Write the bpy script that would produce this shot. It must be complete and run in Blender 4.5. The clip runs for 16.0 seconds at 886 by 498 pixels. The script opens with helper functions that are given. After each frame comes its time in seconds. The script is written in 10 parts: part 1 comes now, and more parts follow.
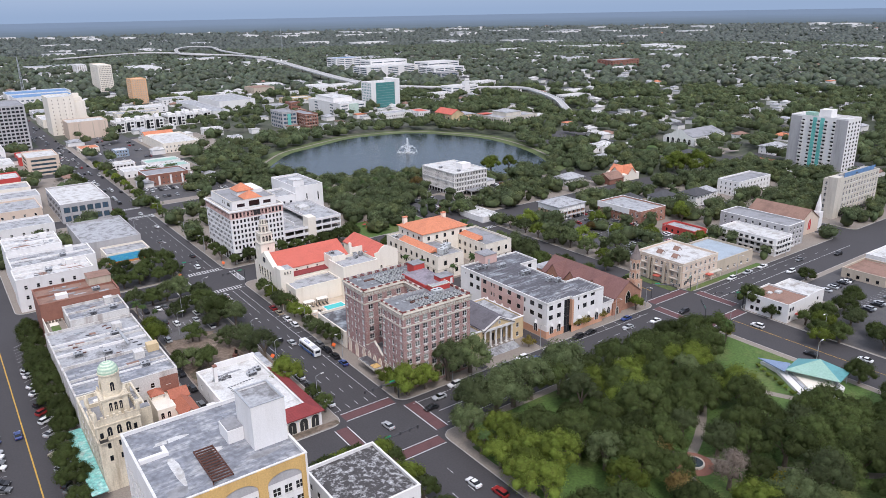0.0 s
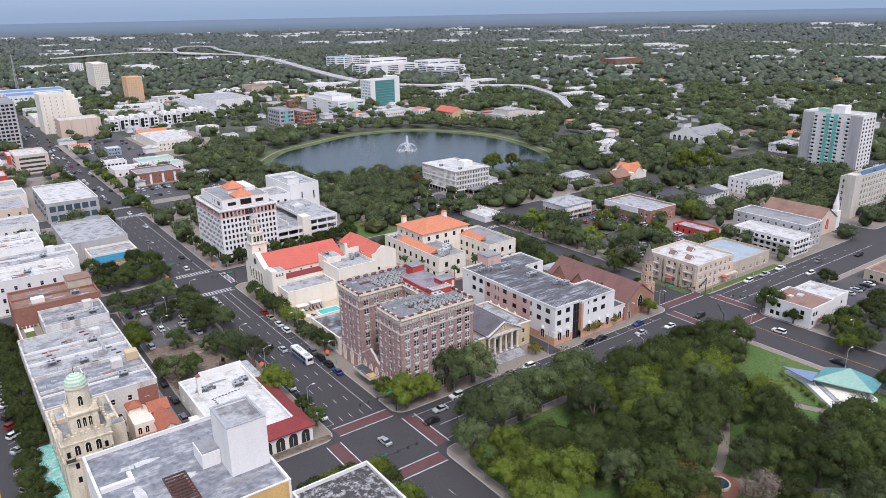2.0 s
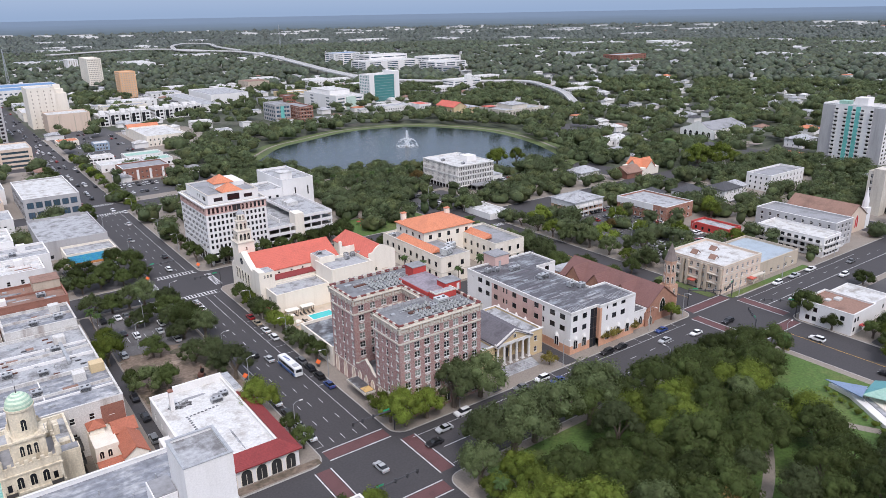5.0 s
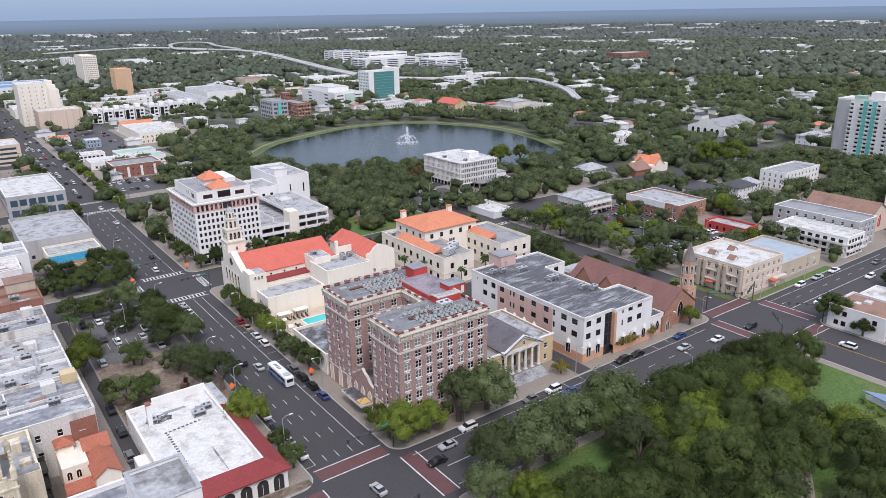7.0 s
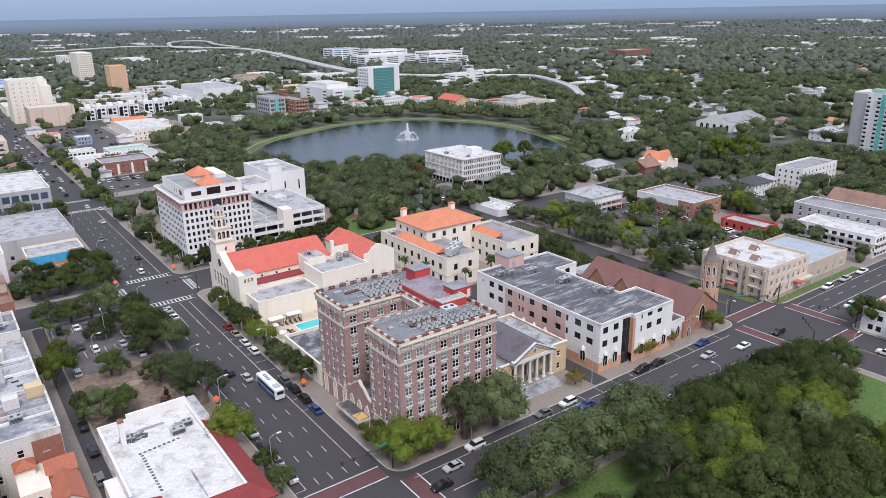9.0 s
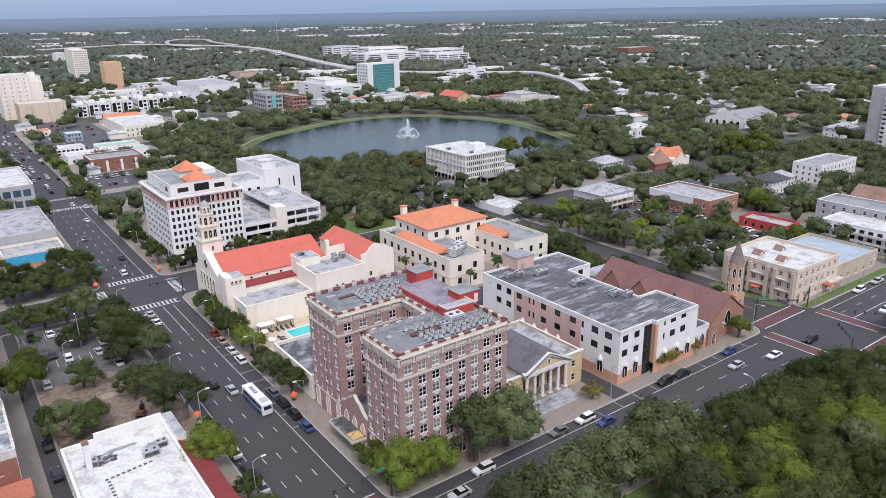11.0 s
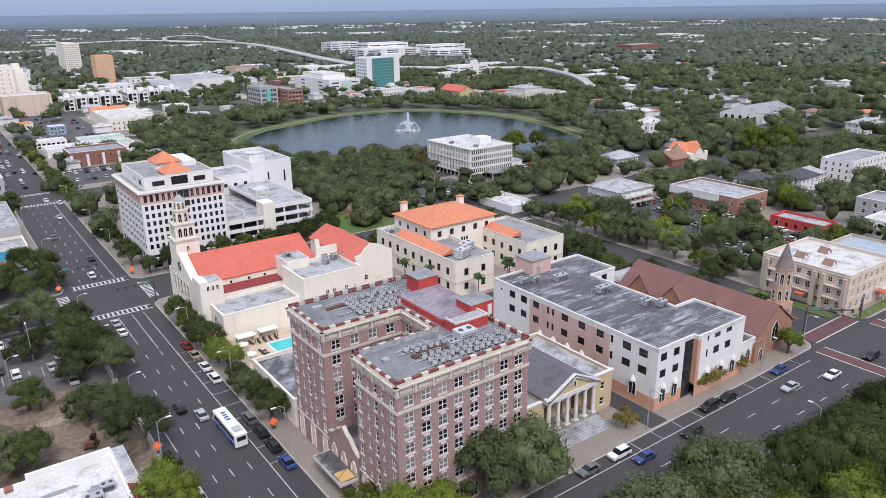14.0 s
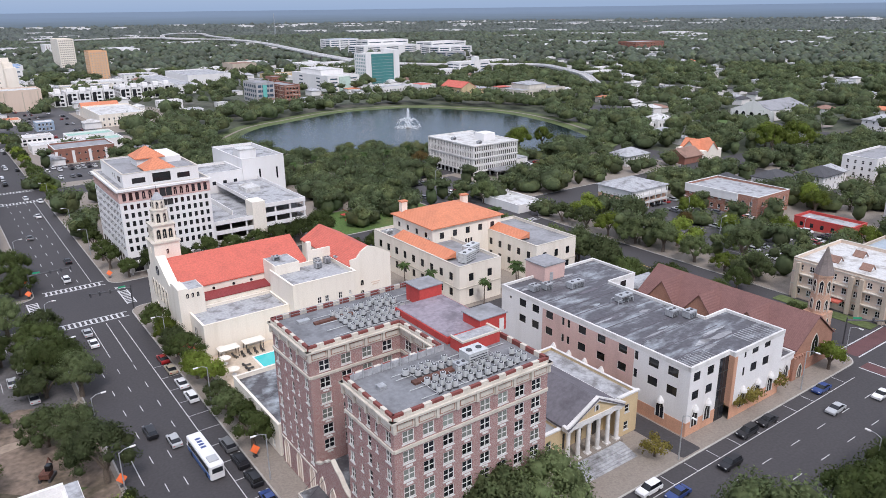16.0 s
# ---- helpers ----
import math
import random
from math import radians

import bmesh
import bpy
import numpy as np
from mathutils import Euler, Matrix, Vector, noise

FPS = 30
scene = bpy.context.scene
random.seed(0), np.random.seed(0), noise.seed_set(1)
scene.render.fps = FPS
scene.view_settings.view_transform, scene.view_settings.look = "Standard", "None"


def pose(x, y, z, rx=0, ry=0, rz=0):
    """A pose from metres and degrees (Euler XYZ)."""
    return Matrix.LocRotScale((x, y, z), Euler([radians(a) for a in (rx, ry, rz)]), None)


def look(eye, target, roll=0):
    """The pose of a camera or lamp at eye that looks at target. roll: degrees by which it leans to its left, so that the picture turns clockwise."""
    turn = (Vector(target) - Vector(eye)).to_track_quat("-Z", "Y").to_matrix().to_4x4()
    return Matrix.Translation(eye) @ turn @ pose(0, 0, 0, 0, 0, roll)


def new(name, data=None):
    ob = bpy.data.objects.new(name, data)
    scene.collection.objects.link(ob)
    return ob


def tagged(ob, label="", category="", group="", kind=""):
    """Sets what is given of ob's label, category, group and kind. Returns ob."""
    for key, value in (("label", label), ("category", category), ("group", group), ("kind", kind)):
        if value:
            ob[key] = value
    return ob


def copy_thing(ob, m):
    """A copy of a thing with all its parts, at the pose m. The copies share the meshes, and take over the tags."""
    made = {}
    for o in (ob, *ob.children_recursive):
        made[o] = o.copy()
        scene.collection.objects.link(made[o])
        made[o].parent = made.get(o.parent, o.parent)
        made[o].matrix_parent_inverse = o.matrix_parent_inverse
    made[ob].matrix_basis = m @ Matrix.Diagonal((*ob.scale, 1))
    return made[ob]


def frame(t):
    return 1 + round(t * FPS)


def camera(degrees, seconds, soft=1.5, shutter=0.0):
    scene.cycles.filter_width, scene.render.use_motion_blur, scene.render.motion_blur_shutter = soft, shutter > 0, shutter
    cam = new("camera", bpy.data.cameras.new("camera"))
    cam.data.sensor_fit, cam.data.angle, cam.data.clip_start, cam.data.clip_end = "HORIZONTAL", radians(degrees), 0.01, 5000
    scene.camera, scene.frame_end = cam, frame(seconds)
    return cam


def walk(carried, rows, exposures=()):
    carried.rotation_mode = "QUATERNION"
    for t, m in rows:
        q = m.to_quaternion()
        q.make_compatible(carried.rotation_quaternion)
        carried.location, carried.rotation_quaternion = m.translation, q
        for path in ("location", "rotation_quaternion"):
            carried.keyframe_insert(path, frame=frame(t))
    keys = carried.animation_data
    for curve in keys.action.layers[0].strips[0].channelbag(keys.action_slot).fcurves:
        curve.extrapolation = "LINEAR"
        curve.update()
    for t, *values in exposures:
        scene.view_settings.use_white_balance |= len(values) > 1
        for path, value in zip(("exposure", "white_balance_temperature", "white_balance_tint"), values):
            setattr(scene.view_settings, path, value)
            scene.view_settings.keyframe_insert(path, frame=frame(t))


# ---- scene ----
cam = camera(63.6, 16.0, soft=0.85)
METRES, EYE, TILT, LEAN, TURN = 130.0, 114.0, -18.5, 1.0, -36.0
ROWS = [
    (0.0, 0.0, 0.0, 0.0, 0.0, 0.0, -0.0),
    (0.5, 0.0003, 0.031, -0.0, -0.0, 0.02, -0.01),
    (1.0, 0.0002, 0.062, -0.0003, 0.01, 0.04, 0.01),
    (1.5, -0.0003, 0.0929, -0.0003, 0.03, 0.05, 0.01),
    (2.0, -0.0013, 0.1233, -0.0004, 0.04, 0.07, 0.01),
    (2.5, -0.002, 0.1534, -0.0004, 0.04, 0.06, -0.0),
    (3.0, -0.0032, 0.1834, -0.0007, 0.05, 0.07, -0.01),
    (3.5, -0.0043, 0.2134, -0.001, 0.05, 0.07, -0.01),
    (4.0, -0.006, 0.2434, -0.0011, 0.05, 0.05, 0.01),
    (6.5, -0.0149, 0.3941, -0.0025, 0.03, 0.03, -0.08),
    (7.0, -0.0164, 0.4248, -0.0028, 0.04, 0.06, -0.06),
    (7.5, -0.0182, 0.4557, -0.003, 0.04, 0.06, -0.04),
    (8.0, -0.02, 0.4869, -0.0028, 0.05, 0.05, -0.02),
    (8.5, -0.0218, 0.5184, -0.0027, 0.05, 0.05, -0.01),
    (9.0, -0.0236, 0.55, -0.0025, 0.06, 0.05, 0.0),
    (11.5, -0.0326, 0.7091, -0.0018, 0.08, 0.05, -0.05),
    (12.0, -0.0345, 0.7412, -0.0012, 0.08, 0.05, -0.07),
    (12.5, -0.0368, 0.7735, -0.0008, 0.06, 0.05, -0.1),
    (13.0, -0.0387, 0.8059, -0.0004, 0.04, 0.03, -0.15),
    (13.5, -0.0407, 0.8381, 0.0001, 0.03, 0.02, -0.19),
    (14.0, -0.0426, 0.8705, 0.0008, 0.02, 0.04, -0.23),
    (14.5, -0.0443, 0.903, 0.0016, 0.01, 0.05, -0.25),
    (15.0, -0.0459, 0.9354, 0.0037, 0.02, 0.04, -0.28),
    (15.5, -0.0474, 0.9671, 0.0062, 0.01, 0.01, -0.31),
    (16.0, -0.0487, 0.9983, 0.0087, 0.01, -0.02, -0.33),
]
BASE = pose(0, 0, EYE, TILT, LEAN, TURN)
walk(cam, [(t, BASE @ pose(METRES * x, METRES * y, METRES * z, 90 + pitch, roll, yaw)) for t, x, y, z, yaw, pitch, roll in ROWS],
     exposures=[(0.0, 0.32, 6350, 17), (16.0, 0.34, 6350, 17)])

# ---- sky and sun: a bright, even overcast ----
SUN_EL, SUN_AZ = radians(52), radians(200)
world = bpy.data.worlds.new("sky")
scene.world = world
world.use_nodes = True
wn = world.node_tree
sky = wn.nodes.new("ShaderNodeTexSky")
sky.sky_type, sky.sun_disc = "NISHITA", False
sky.sun_elevation, sky.sun_rotation = SUN_EL, SUN_AZ
sky.air_density, sky.dust_density, sky.ozone_density = 1.0, 2.0, 1.0
grey = wn.nodes.new("ShaderNodeHueSaturation")
grey.inputs["Saturation"].default_value = 0.6
wn.links.new(sky.outputs[0], grey.inputs["Color"])
# a layer of even cloud over the clear sky
cloud = wn.nodes.new("ShaderNodeMix")
cloud.data_type = "RGBA"
cloud.inputs["Factor"].default_value = 0.75
# an overcast sky: bright overhead, duller and bluer at the horizon
wtc_ = wn.nodes.new("ShaderNodeTexCoord")
wsp = wn.nodes.new("ShaderNodeSeparateXYZ")
wgr = wn.nodes.new("ShaderNodeValToRGB")
wgr.color_ramp.elements[0].position, wgr.color_ramp.elements[0].color = 0.0, (2.3, 3.35, 4.9, 1)
wgr.color_ramp.elements[1].position, wgr.color_ramp.elements[1].color = 0.75, (7.8, 8.5, 9.6, 1)
wn.links.new(wtc_.outputs["Generated"], wsp.inputs[0])
wn.links.new(wsp.outputs["Z"], wgr.inputs["Fac"])
wn.links.new(wgr.outputs["Color"], cloud.inputs["B"])
wn.links.new(grey.outputs[0], cloud.inputs["A"])
wn.links.new(cloud.outputs["Result"], wn.nodes["Background"].inputs["Color"])
wn.nodes["Background"].inputs["Strength"].default_value = 0.12
sun = new("sun", bpy.data.lights.new("sun", "SUN"))
sun.data.energy, sun.data.angle, sun.data.color = 1.7, radians(16), (1.0, 0.97, 0.93)
sun_dir = Vector((math.sin(SUN_AZ) * math.cos(SUN_EL), math.cos(SUN_AZ) * math.cos(SUN_EL), math.sin(SUN_EL)))
sun.matrix_world = look(sun_dir * 500, (0, 0, 0))

# ---- materials ----
MATS = {}


def mat(name, col, rough=0.8, var=0.25, big=0.25, grain=3.0, stain=0.15, stain_col=None, metal=0.0, bump=0.15, spec=0.5,
        streak=False, random_tone=0.0, island=0.0):
    """A weathered surface: fine grain, large stains, a little relief. Scales are in 1/m."""
    m = bpy.data.materials.new(name)
    m.use_nodes = True
    n, l = m.node_tree.nodes, m.node_tree.links
    p = n["Principled BSDF"]
    p.inputs["Roughness"].default_value, p.inputs["Metallic"].default_value = rough, metal
    p.inputs["Specular IOR Level"].default_value = spec
    tc = n.new("ShaderNodeTexCoord")
    src = tc.outputs["Object"]
    if streak:
        mp = n.new("ShaderNodeMapping")
        mp.inputs["Scale"].default_value = (1, 1, 0.12) if streak is True else streak
        l.new(src, mp.inputs[0])
        src = mp.outputs[0]
    a = n.new("ShaderNodeTexNoise")
    a.inputs["Scale"].default_value, a.inputs["Detail"].default_value = grain, 4
    b = n.new("ShaderNodeTexNoise")
    b.inputs["Scale"].default_value, b.inputs["Detail"].default_value, b.inputs["Roughness"].default_value = big, 5, 0.65
    l.new(tc.outputs["Object"], a.inputs["Vector"])
    l.new(src, b.inputs["Vector"])
    ra = n.new("ShaderNodeMapRange")
    ra.inputs["From Min"].default_value, ra.inputs["From Max"].default_value = 0.3, 0.7
    ra.inputs["To Min"].default_value, ra.inputs["To Max"].default_value = 1 - var, 1 + var
    l.new(a.outputs["Fac"], ra.inputs["Value"])
    rb = n.new("ShaderNodeMapRange")
    rb.inputs["From Min"].default_value, rb.inputs["From Max"].default_value = 0.48, 0.68
    rb.inputs["To Min"].default_value, rb.inputs["To Max"].default_value = 0, stain * 3
    l.new(b.outputs["Fac"], rb.inputs["Value"])
    mx = n.new("ShaderNodeMix")
    mx.data_type = "RGBA"
    mx.inputs["A"].default_value = (*col, 1)
    mx.inputs["B"].default_value = (*(stain_col or [c * 0.45 for c in col]), 1)
    l.new(rb.outputs["Result"], mx.inputs["Factor"])
    hsv = n.new("ShaderNodeHueSaturation")
    l.new(mx.outputs["Result"], hsv.inputs["Color"])
    val = ra.outputs["Result"]
    for amount, node, sock in ((random_tone, "ShaderNodeObjectInfo", "Random"), (island, "ShaderNodeNewGeometry", "Random Per Island")):
        if amount:
            oi = n.new(node)
            ro = n.new("ShaderNodeMapRange")
            ro.inputs["To Min"].default_value, ro.inputs["To Max"].default_value = 1 - amount, 1 + amount
            l.new(oi.outputs[sock], ro.inputs["Value"])
            mu = n.new("ShaderNodeMath")
            mu.operation = "MULTIPLY"
            l.new(val, mu.inputs[0])
            l.new(ro.outputs["Result"], mu.inputs[1])
            val = mu.outputs[0]
            hu = n.new("ShaderNodeMapRange")
            hu.inputs["To Min"].default_value, hu.inputs["To Max"].default_value = 0.5 - amount * 0.06, 0.5 + amount * 0.05
            l.new(oi.outputs[sock], hu.inputs["Value"])
            l.new(hu.outputs["Result"], hsv.inputs["Hue"])
    l.new(val, hsv.inputs["Value"])
    l.new(hsv.outputs["Color"], p.inputs["Base Color"])
    if bump:
        bp = n.new("ShaderNodeBump")
        bp.inputs["Strength"].default_value, bp.inputs["Distance"].default_value = bump, 0.1
        l.new(a.outputs["Fac"], bp.inputs["Height"])
        l.new(bp.outputs[0], p.inputs["Normal"])
    MATS[name] = m
    return m


def glass_mat(name, col, rough=0.08, tone=0.5):
    m = mat(name, col, rough, var=0.1, stain=0.0, bump=0.0, random_tone=tone, grain=0.4)
    return m


asphalt = mat("asphalt", (0.056, 0.052, 0.054), 0.85, 0.14, 0.06, 2.0, 0.16, (0.046, 0.043, 0.046))
asphalt_worn = mat("asphalt_worn", (0.115, 0.108, 0.108), 0.88, 0.2, 0.12, 2.0, 0.3, (0.065, 0.06, 0.058))
asphalt_lot = mat("asphalt_lot", (0.075, 0.072, 0.075), 0.85, 0.15, 0.08, 2.0, 0.2, (0.12, 0.11, 0.1))
concrete = mat("concrete", (0.26, 0.225, 0.19), 0.85, 0.15, 0.15, 3.0, 0.15, (0.22, 0.18, 0.15))
kerb_stone = mat("kerb_stone", (0.42, 0.4, 0.37), 0.85, 0.15)
parapet_red = mat("parapet_red", (0.2, 0.055, 0.045), 0.8, 0.15, 0.4, 5.0, 0.12)
roof_hotel = mat("roof_hotel", (0.2, 0.205, 0.215), 0.7, 0.15, 0.22, 1.4, 0.3, (0.1, 0.1, 0.105))
metal_pale = mat("metal_pale", (0.56, 0.57, 0.56), 0.5, 0.12, 0.8, 4.0, 0.15, metal=0.2)
brick_paving = mat("brick_paving", (0.125, 0.056, 0.056), 0.8, 0.2, 0.3, 6.0, 0.12)
paint_white = mat("paint_white", (0.6, 0.6, 0.6), 0.7, 0.2, 0.8, 5.0, 0.2, (0.25, 0.25, 0.25), bump=0.05)
paint_yellow = mat("paint_yellow", (0.55, 0.33, 0.05), 0.7, 0.2, 0.8, 5.0, 0.15, bump=0.05)
grass = mat("grass", (0.075, 0.135, 0.028), 0.9, 0.3, 0.07, 1.5, 0.25, (0.14, 0.14, 0.05), bump=0.5)
dirt_dark = mat("dirt_dark", (0.1, 0.082, 0.056), 0.95, 0.3, 0.2, 1.0, 0.35, (0.07, 0.085, 0.03), bump=0.4)
dirt_pale = mat("dirt_pale", (0.3, 0.235, 0.18), 0.95, 0.2, 0.3, 1.0, 0.3, (0.17, 0.13, 0.09), bump=0.4)
grass_bank = mat("grass_bank", (0.095, 0.125, 0.04), 0.9, 0.3, 0.05, 1.0, 0.33, (0.06, 0.075, 0.03), bump=0.5)
dirt = mat("dirt", (0.2, 0.15, 0.115), 0.95, 0.3, 0.14, 1.0, 0.4, (0.085, 0.07, 0.045), bump=0.4)
earth = mat("earth", (0.06, 0.07, 0.042), 0.95, 0.3, 0.02, 0.3, 0.3, (0.13, 0.12, 0.1), bump=0.4)
stucco_worn = mat("stucco_worn", (0.6, 0.58, 0.55), 0.85, 0.16, 0.35, 3.0, 0.3, (0.33, 0.28, 0.25), streak=True)
stucco_white = mat("stucco_white", (0.76, 0.74, 0.72), 0.8, 0.06, 0.35, 4.0, 0.07, (0.5, 0.47, 0.43), streak=True)
stucco_cream = mat("stucco_cream", (0.8, 0.735, 0.635), 0.8, 0.07, 0.35, 4.0, 0.09, (0.5, 0.42, 0.32), streak=True)
stucco_beige = mat("stucco_beige", (0.66, 0.525, 0.42), 0.8, 0.07, 0.3, 4.0, 0.1, (0.4, 0.33, 0.26), streak=True)
stucco_tan = mat("stucco_tan", (0.5, 0.42, 0.33), 0.8, 0.08, 0.3, 4.0, 0.12, (0.3, 0.25, 0.19), streak=True)
stucco_yellow = mat("stucco_yellow", (0.6, 0.46, 0.27), 0.8, 0.08, 0.3, 4.0, 0.1, streak=True)
stucco_ochre = mat("stucco_ochre", (0.62, 0.4, 0.15), 0.8, 0.1, 0.3, 3.0, 0.1, streak=True)
stucco_pink = mat("stucco_pink", (0.62, 0.42, 0.37), 0.8, 0.08, 0.3, 4.0, 0.08, streak=True)
stucco_salmon = mat("stucco_salmon", (0.62, 0.34, 0.22), 0.8, 0.1, 0.3, 4.0, 0.1, streak=True)
stucco_red = mat("stucco_red", (0.5, 0.06, 0.05), 0.75, 0.1, 0.3, 3.0, 0.1, streak=True)
stucco_grey = mat("stucco_grey", (0.42, 0.41, 0.41), 0.85, 0.08, 0.3, 4.0, 0.12, streak=True)
peach = mat("peach_paint", (0.7, 0.42, 0.24), 0.8, 0.06, 0.3, 4.0, 0.06, streak=True)
teal_paint = mat("teal_paint", (0.15, 0.5, 0.45), 0.7, 0.1)
teal_roof = mat("teal_roof", (0.27, 0.44, 0.36), 0.55, 0.12, 0.3, 2.0, 0.15, (0.4, 0.55, 0.5))
blue_roof = mat("blue_roof", (0.12, 0.24, 0.42), 0.55, 0.12)
roof_bright = mat("roof_bright", (0.62, 0.615, 0.6), 0.7, 0.14, 0.3, 2.0, 0.3, (0.4, 0.37, 0.34))
roof_white = mat("roof_white", (0.57, 0.565, 0.55), 0.7, 0.13, 0.3, 2.0, 0.3, (0.26, 0.23, 0.2))
roof_pale = mat("roof_pale", (0.38, 0.385, 0.395), 0.75, 0.2, 0.28, 1.5, 0.38, (0.17, 0.165, 0.165))
roof_grey = mat("roof_grey", (0.28, 0.28, 0.29), 0.8, 0.12, 0.16, 1.2, 0.25, (0.14, 0.14, 0.14))
roof_dark = mat("roof_dark", (0.085, 0.08, 0.085), 0.75, 0.3, 0.17, 0.8, 0.33, (0.42, 0.46, 0.48))
roof_streaked = mat("roof_streaked", (0.085, 0.081, 0.09), 0.6, 0.25, 0.3, 1.2, 0.3, (0.34, 0.37, 0.39), streak=(0.35, 1.0, 1))
roof_lilac = mat("roof_lilac", (0.2, 0.21, 0.235), 0.7, 0.3, 0.32, 0.9, 0.27, (0.5, 0.5, 0.5), streak=(0.45, 1.3, 1))
tower_stone = mat("tower_stone", (0.68, 0.6, 0.46), 0.85, 0.14, 0.5, 2.5, 0.25, (0.36, 0.29, 0.2), streak=True)
roof_slate = mat("roof_slate", (0.135, 0.125, 0.14), 0.75, 0.15, 0.2, 1.5, 0.2)
roof_flaked = mat("roof_flaked", (0.06, 0.055, 0.055), 0.85, 0.2, 0.9, 3.0, 0.33, (0.5, 0.5, 0.5))
roof_brown = mat("roof_brown", (0.27, 0.16, 0.12), 0.85, 0.15, 0.2, 2.0, 0.2)
roof_shingle = mat("roof_shingle", (0.07, 0.07, 0.075), 0.9, 0.25, 0.3, 4.0, 0.15)
metal_grey = mat("metal_grey", (0.42, 0.43, 0.44), 0.5, 0.15, 0.8, 4.0, 0.15, metal=0.3)
metal_dark = mat("metal_dark", (0.07, 0.07, 0.075), 0.5, 0.2, metal=0.3)
rust = mat("rust", (0.12, 0.05, 0.035), 0.8, 0.3)
stone_pale = mat("stone_pale", (0.6, 0.55, 0.47), 0.8, 0.1, 0.4, 4.0, 0.14, (0.35, 0.3, 0.25), streak=True)
brick_dull = mat("brick_dull", (0.27, 0.12, 0.085), 0.85, 0.2, 0.4, 6.0, 0.12)
brick_church = mat("brick_church", (0.36, 0.185, 0.125), 0.85, 0.2, 0.4, 6.0, 0.12)
glass_dark = glass_mat("glass_dark", (0.015, 0.017, 0.02))
glass_teal = glass_mat("glass_teal", (0.09, 0.27, 0.27), 0.05, 0.2)
glass_pale = glass_mat("glass_pale", (0.36, 0.31, 0.26), 0.3, 0.25)
glass_blind = glass_mat("glass_blind", (0.2, 0.215, 0.19), 0.12, 0.45)
glass_blue = glass_mat("glass_blue", (0.06, 0.1, 0.14), 0.05, 0.3)
frame_white = mat("frame_white", (0.7, 0.68, 0.65), 0.6, 0.06, bump=0.0)
frame_dark = mat("frame_dark", (0.05, 0.045, 0.04), 0.6, 0.1, bump=0.0)
# near-black colour that puts the shade of interiors and openings into a surface
interior_shade = mat("interior_shade", (0.03, 0.03, 0.03), 0.9, 0.1, bump=0.0)
def leafy(name, col, *a, **k):
    """Leaves: a matt surface that also lets some light through."""
    m = mat(name, col, *a, **k)
    n, l = m.node_tree.nodes, m.node_tree.links
    p = n["Principled BSDF"]
    out = next(x for x in n if x.type == "OUTPUT_MATERIAL")
    tr, ms = n.new("ShaderNodeBsdfTranslucent"), n.new("ShaderNodeMixShader")
    l.new(p.inputs["Base Color"].links[0].from_socket, tr.inputs["Color"])
    ms.inputs["Fac"].default_value = 0.45
    l.new(p.outputs[0], ms.inputs[1])
    l.new(tr.outputs[0], ms.inputs[2])
    l.new(ms.outputs[0], out.inputs["Surface"])
    return m


bark = mat("bark", (0.14, 0.11, 0.085), 0.9, 0.3, 0.8, 8.0, 0.2, bump=0.5)
LEAF = dict(rough=0.75, var=0.3, big=0.2, grain=0.6, stain=0.12, bump=0.0, random_tone=0.4, island=0.22, spec=0.15)
leaf_oak = leafy("leaf_oak", (0.085, 0.112, 0.036), **LEAF)
leaf_light = leafy("leaf_light", (0.16, 0.205, 0.038), **LEAF)
leaf_grey = leafy("leaf_grey", (0.13, 0.162, 0.072), **LEAF)
leaf_yellow = leafy("leaf_yellow", (0.42, 0.36, 0.03), **LEAF)
leaf_brown = leafy("leaf_brown", (0.19, 0.135, 0.05), **LEAF)
leaf_bare = leafy("leaf_bare", (0.3, 0.245, 0.2), **LEAF)
leaf_mid = leafy("leaf_mid", (0.118, 0.148, 0.062), **LEAF)
leaf_palm = leafy("leaf_palm", (0.075, 0.12, 0.04), **LEAF)
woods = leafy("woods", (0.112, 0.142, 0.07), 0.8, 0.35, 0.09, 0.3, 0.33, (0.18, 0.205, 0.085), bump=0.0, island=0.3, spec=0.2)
# farther woods: distance haze is mixed into the leaf colour, bluest at the rim
woods_far_hazed = leafy("woods_far_hazed", (0.106, 0.134, 0.086), 0.55, 0.3, 0.06, 0.2, 0.3, (0.15, 0.172, 0.085), bump=0.0, island=0.35, spec=0.6)
woods_rim_hazed = leafy("woods_rim_hazed", (0.108, 0.132, 0.108), 0.45, 0.3, 0.02, 0.08, 0.3, (0.13, 0.15, 0.11), bump=0.0, island=0.25, spec=1.0)


def tile_mat(name, col, across):
    """Roof tiles: courses down the slope and a rib at every tile."""
    m = mat(name, col, 0.75, 0.16, 0.25, 2.5, 0.12, [c * 0.65 for c in col])
    n, l = m.node_tree.nodes, m.node_tree.links
    tc = next(x for x in n if x.type == "TEX_COORD")
    w = n.new("ShaderNodeTexWave")
    w.bands_direction = across
    w.inputs["Scale"].default_value, w.inputs["Distortion"].default_value = 0.8, 0.3
    l.new(tc.outputs["Object"], w.inputs["Vector"])
    bp = next(x for x in n if x.type == "BUMP")
    b2 = n.new("ShaderNodeBump")
    b2.inputs["Strength"].default_value, b2.inputs["Distance"].default_value = 0.35, 0.12
    l.new(w.outputs["Fac"], b2.inputs["Height"])
    l.new(bp.outputs[0], b2.inputs["Normal"])
    l.new(b2.outputs[0], n["Principled BSDF"].inputs["Normal"])
    return m


